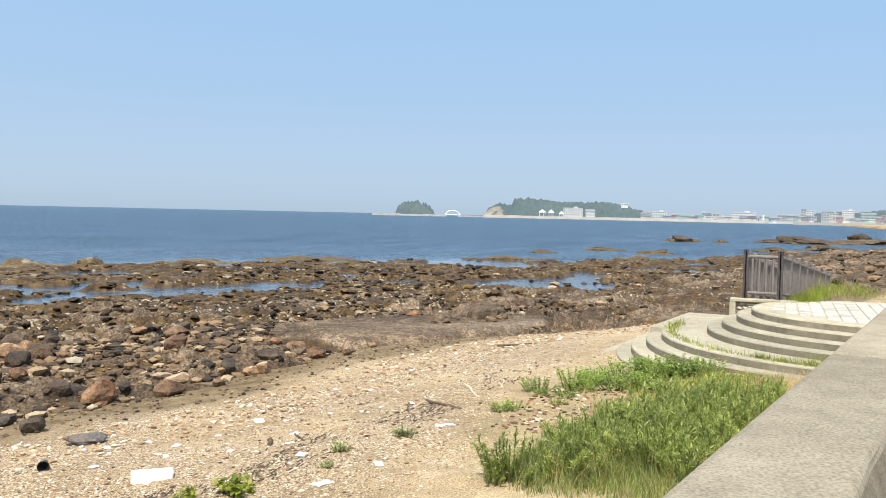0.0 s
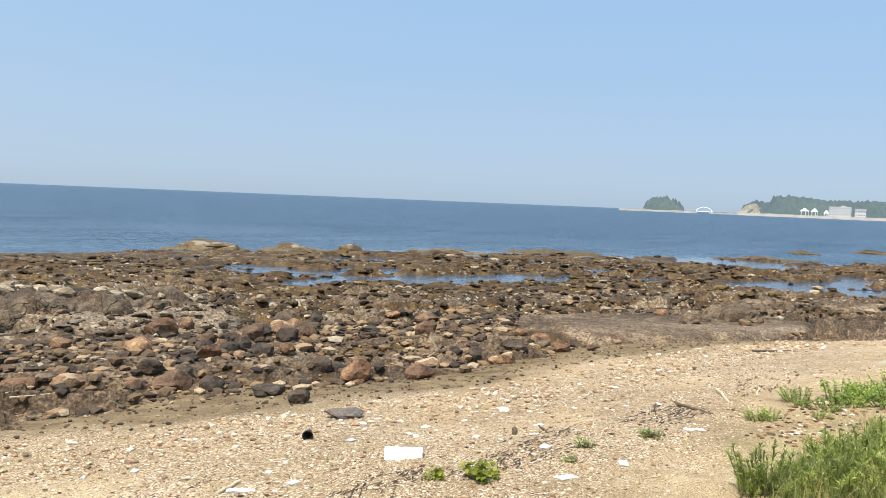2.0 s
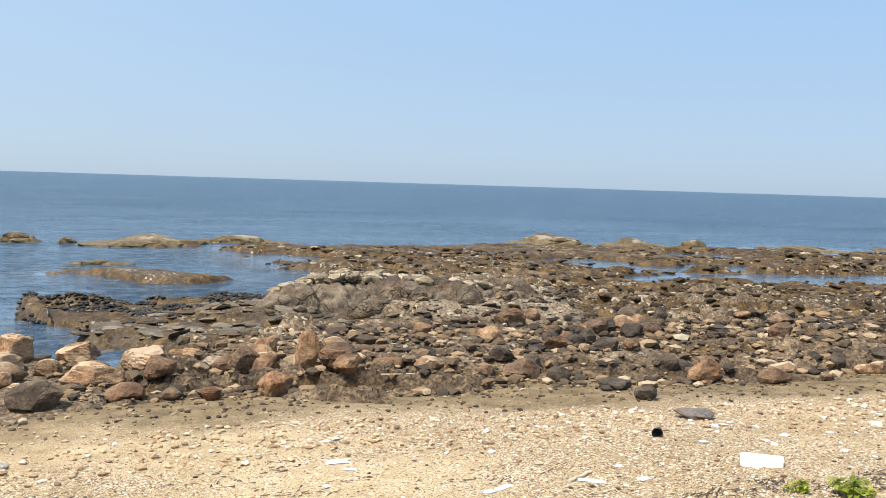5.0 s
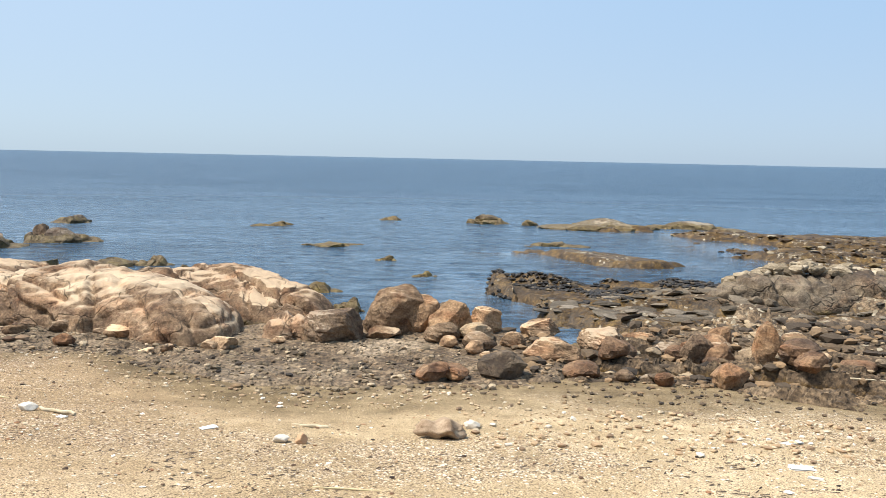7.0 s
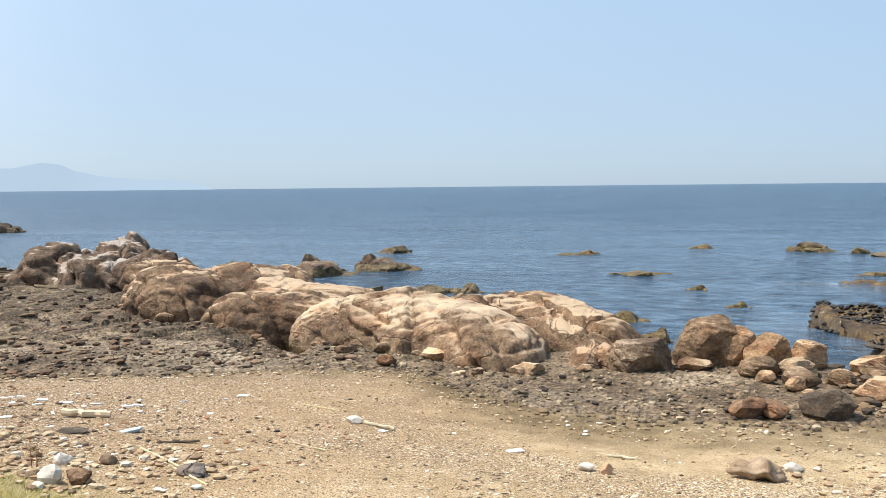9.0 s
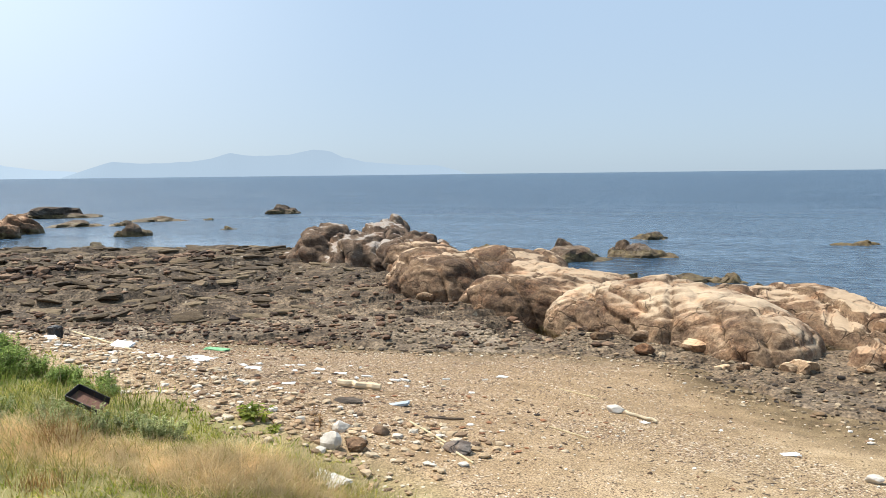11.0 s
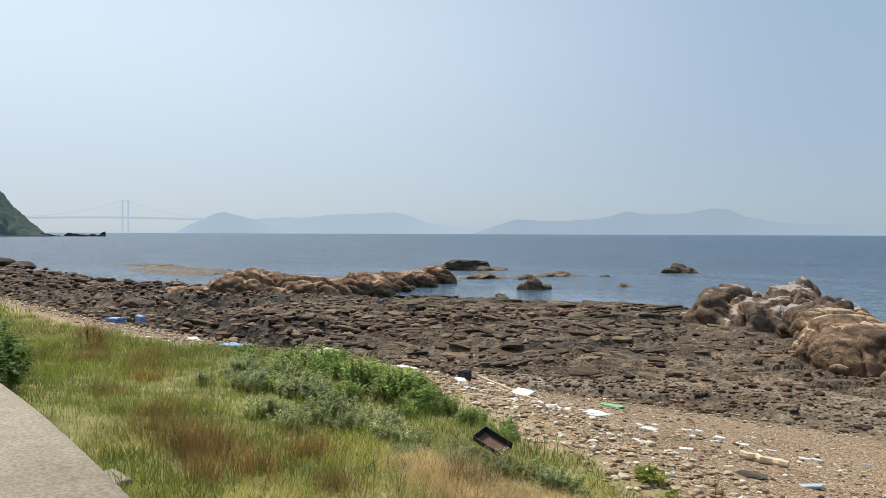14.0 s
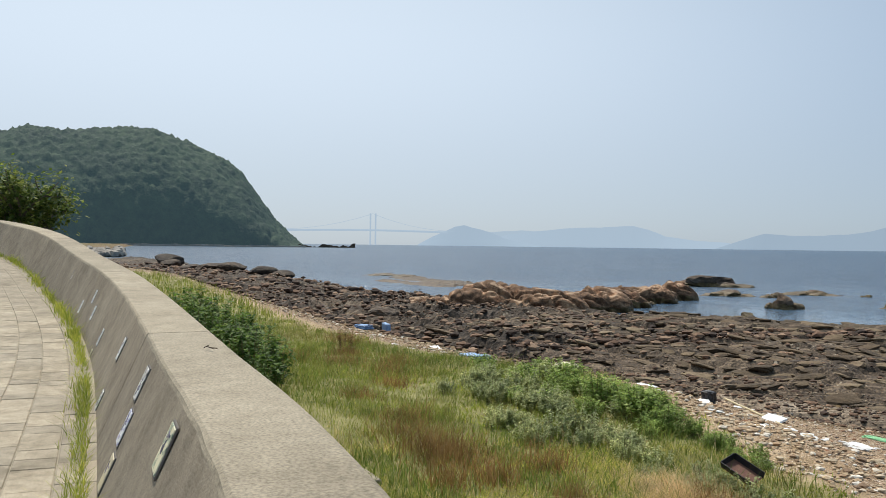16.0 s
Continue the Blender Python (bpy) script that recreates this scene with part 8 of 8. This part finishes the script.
litter += [(-4.0, 11.1, 0.12, 0.1), (-16.8, 9.9, 0.5, 0.18), (-19.0, 9.5, 0.5, 0.2), (-28, 8.8, 0.8, 0.3), (9.6, 4.1, 0.2, 0.1), (8.8, 4.4, 0.24, 0.14), (9.9, 5.3, 0.22, 0.12), (11.8, 4.1, 0.3, 0.1), (7.2, 7.0, 0.16, 0.1), (-2.2, 11.0, 0.22, 0.1)]
litter_rng = random.Random(71)
for k in range(40):
    x = litter_rng.uniform(-14.2, -6.6)
    litter.append((x, litter_rng.gauss(10.8, 0.75) + 0.12 * (x + 10), litter_rng.uniform(0.05, 0.2), litter_rng.uniform(0.04, 0.1)))
for k in range(22):
    x = litter_rng.uniform(-27, -14)
    litter.append((x, float(edge_of_grass(x)) + litter_rng.uniform(0.6, 3.0), litter_rng.uniform(0.1, 0.32), litter_rng.uniform(0.06, 0.16)))
for k in range(26):
    x = litter_rng.uniform(4, 15)
    litter.append((x, float(edge_of_sand(x)) - litter_rng.uniform(2.0, 5.5), litter_rng.uniform(0.05, 0.16), litter_rng.uniform(0.04, 0.1)))
for k, (x, y, a, c) in enumerate(litter):
    plate("litter", x, y, a * 0.8, c * 0.8, 0.02, k * 37 % 90 - 45, (M_FILM, M_STYRO)[k % 2], "torn scrap of white plastic on the beach" if k % 2 == 0 else "broken scrap of white foam on the beach", "litter", (k % 5, k % 4), 0.2, 20 + k, "white scraps")


# strand line of dry weed and twigs
def wrack():
    r = np.random.default_rng(88)
    V, F, n0 = [], [], 0
    lines = [(3, 16, lambda q: 7.6 - 0.26 * q + 0.004 * q * q, 300), (7, 17, lambda q: 6.6 - 0.12 * q, 170), (-6, 4, lambda q: 9.4 + 0.02 * q, 70), (-16, -6, lambda q: 9.6 - 0.1 * (q + 6), 240), (-3, 7, lambda q: 8.6 - 0.06 * q, 90)]
    for x0, x1, line, n in lines:
        q = r.uniform(x0, x1, n)
        yy = line(q) + r.normal(0, 0.22, n) + 0.25 * np.sin(q * 1.9)
        ok = fbm(q * 0.8, yy * 0.8, 14, 2) > -0.1
        q, yy = q[ok], yy[ok]
        zz = ground_height(q, yy)
        for x, y, z in zip(q, yy, zz):
            L, a, w = r.uniform(0.05, 0.24), r.normal(-0.25, 0.5), r.uniform(0.003, 0.010)
            c, s = math.cos(a), math.sin(a)
            for b in range(2):
                o = (b - 0.5) * L
                m = o + L * 0.5
                j = r.normal(0, 0.012, 4)
                V += [(x + c * o - s * w, y + s * o + c * w, z + 0.004), (x + c * o + s * w, y + s * o - c * w, z + 0.004), (x + c * m + s * w + j[0], y + s * m - c * w + j[1], z + 0.012), (x + c * m - s * w + j[0], y + s * m + c * w + j[1], z + 0.02)]
                F.append([n0, n0 + 1, n0 + 2, n0 + 3])
                n0 += 4
    tagged(new("strand_line", raw_mesh("strand_line", np.array(V), np.array(F), M_WRACK)), "strand line of dry black weed and twigs", "seaweed", kind="stuff")


wrack()
# twigs blown onto the wall
for k, (x, y, length, turn) in enumerate(((-6.70, 0.52, 0.10, 20), (-6.76, 0.50, 0.08, -30), (-6.66, 0.54, 0.06, 70))):
    ob = stick("twig", x, y, length, 0.004, turn, M_DARKWOOD, "small dry dark twig lying on the sea wall", "twigs on the wall", seed=90 + k)
    ob.matrix_basis = pose(x, y, 3.606, 0, 4, turn)
boulder(-7.45, 9.25, 0.42, 0.035, M_DARK, "patch of charred driftwood on the sand", 4430, "", name="charred_wood")


# ---------- paving stones, last ----------
pv = [paver_mesh(0.59, 0.29, 0.06, 0.006, M_PAVER, "paver"), paver_mesh(0.29, 0.29, 0.06, 0.006, M_PAVER, "paver")]
prng = random.Random(11)
count = 0
for row in range(7):
    off = -0.98 - 0.30 * row
    x = -4.6 - 0.6 * row + (0.15 if row % 2 else 0)
    far = -15.5 - 1.5 * row
    while x > far:
        long = prng.random() < 0.72
        w = 0.6 if long else 0.3
        xc = x - w / 2
        s = float(wall_line(np.array(xc + 0.05)) - wall_line(np.array(xc - 0.05))) / 0.1
        up = float(wall_rise(np.array(xc - 0.1)) - wall_rise(np.array(xc + 0.1))) / 0.2
        ob = under("paver", pv[0 if long else 1], promenade)
        ob.matrix_world = pose(xc, float(wall_line(np.array(xc))) + off, float(prom_top(np.array(xc))) - 0.03 + prng.uniform(-0.003, 0.003), 0, math.degrees(math.atan(up)), math.degrees(math.atan(s)))
        x -= w
        count += 1
# beyond, the same stones joined
V, F, n0 = [], [], 0
bx = np.array([(sx, sy, sz) for sx in (-.5, .5) for sy in (-.5, .5) for sz in (-.5, .5)])
bf = np.array([(0, 1, 3, 2), (4, 6, 7, 5), (0, 4, 5, 1), (2, 3, 7, 6), (1, 5, 7, 3), (0, 2, 6, 4)])
for row in range(26):
    off = -0.98 - 0.30 * row
    x = (-15.5 - 1.5 * row) if row < 7 else -4.6 - 0.6 * row
    while x > -46:
        w = 0.6 if prng.random() < 0.72 else 0.3
        xc = x - w / 2
        q = bx * (w - 0.014, 0.286, 0.05) + (xc, off, -0.03)
        q[:, 1] += wall_line(q[:, 0])
        q[:, 2] += prom_top(q[:, 0])
        V.append(q)
        F.append(bf + n0)
        n0 += 8
        x -= w
rest = under("paving", raw_mesh("paving", np.concatenate(V), np.concatenate(F), M_PAVER), promenade)
tagged(rest, kind="stuff")
wp = paver_mesh(0.235, 0.235, 0.05, 0.012, M_WHITEPAVER, "paver")
made = 0
for i in range(60):
    for j in range(40):
        x, y = 16.6 + i * 0.25 + (0.125 if j % 2 else 0), -6.2 + j * 0.25
        r = math.hypot(x - CX, y - CY)
        if not (r < 2.28 and y > -3.0 or (-4.6 < y < -3.0 and 17.6 < x < 25.4)) or made >= 300:
            continue
        ob = under("paver", wp, terrace)
        ob.matrix_world = pose(x, y, TOP - 0.006 + prng.uniform(-0.004, 0.004), prng.uniform(-0.6, 0.6), prng.uniform(-0.6, 0.6), prng.uniform(-1, 1))
        made += 1
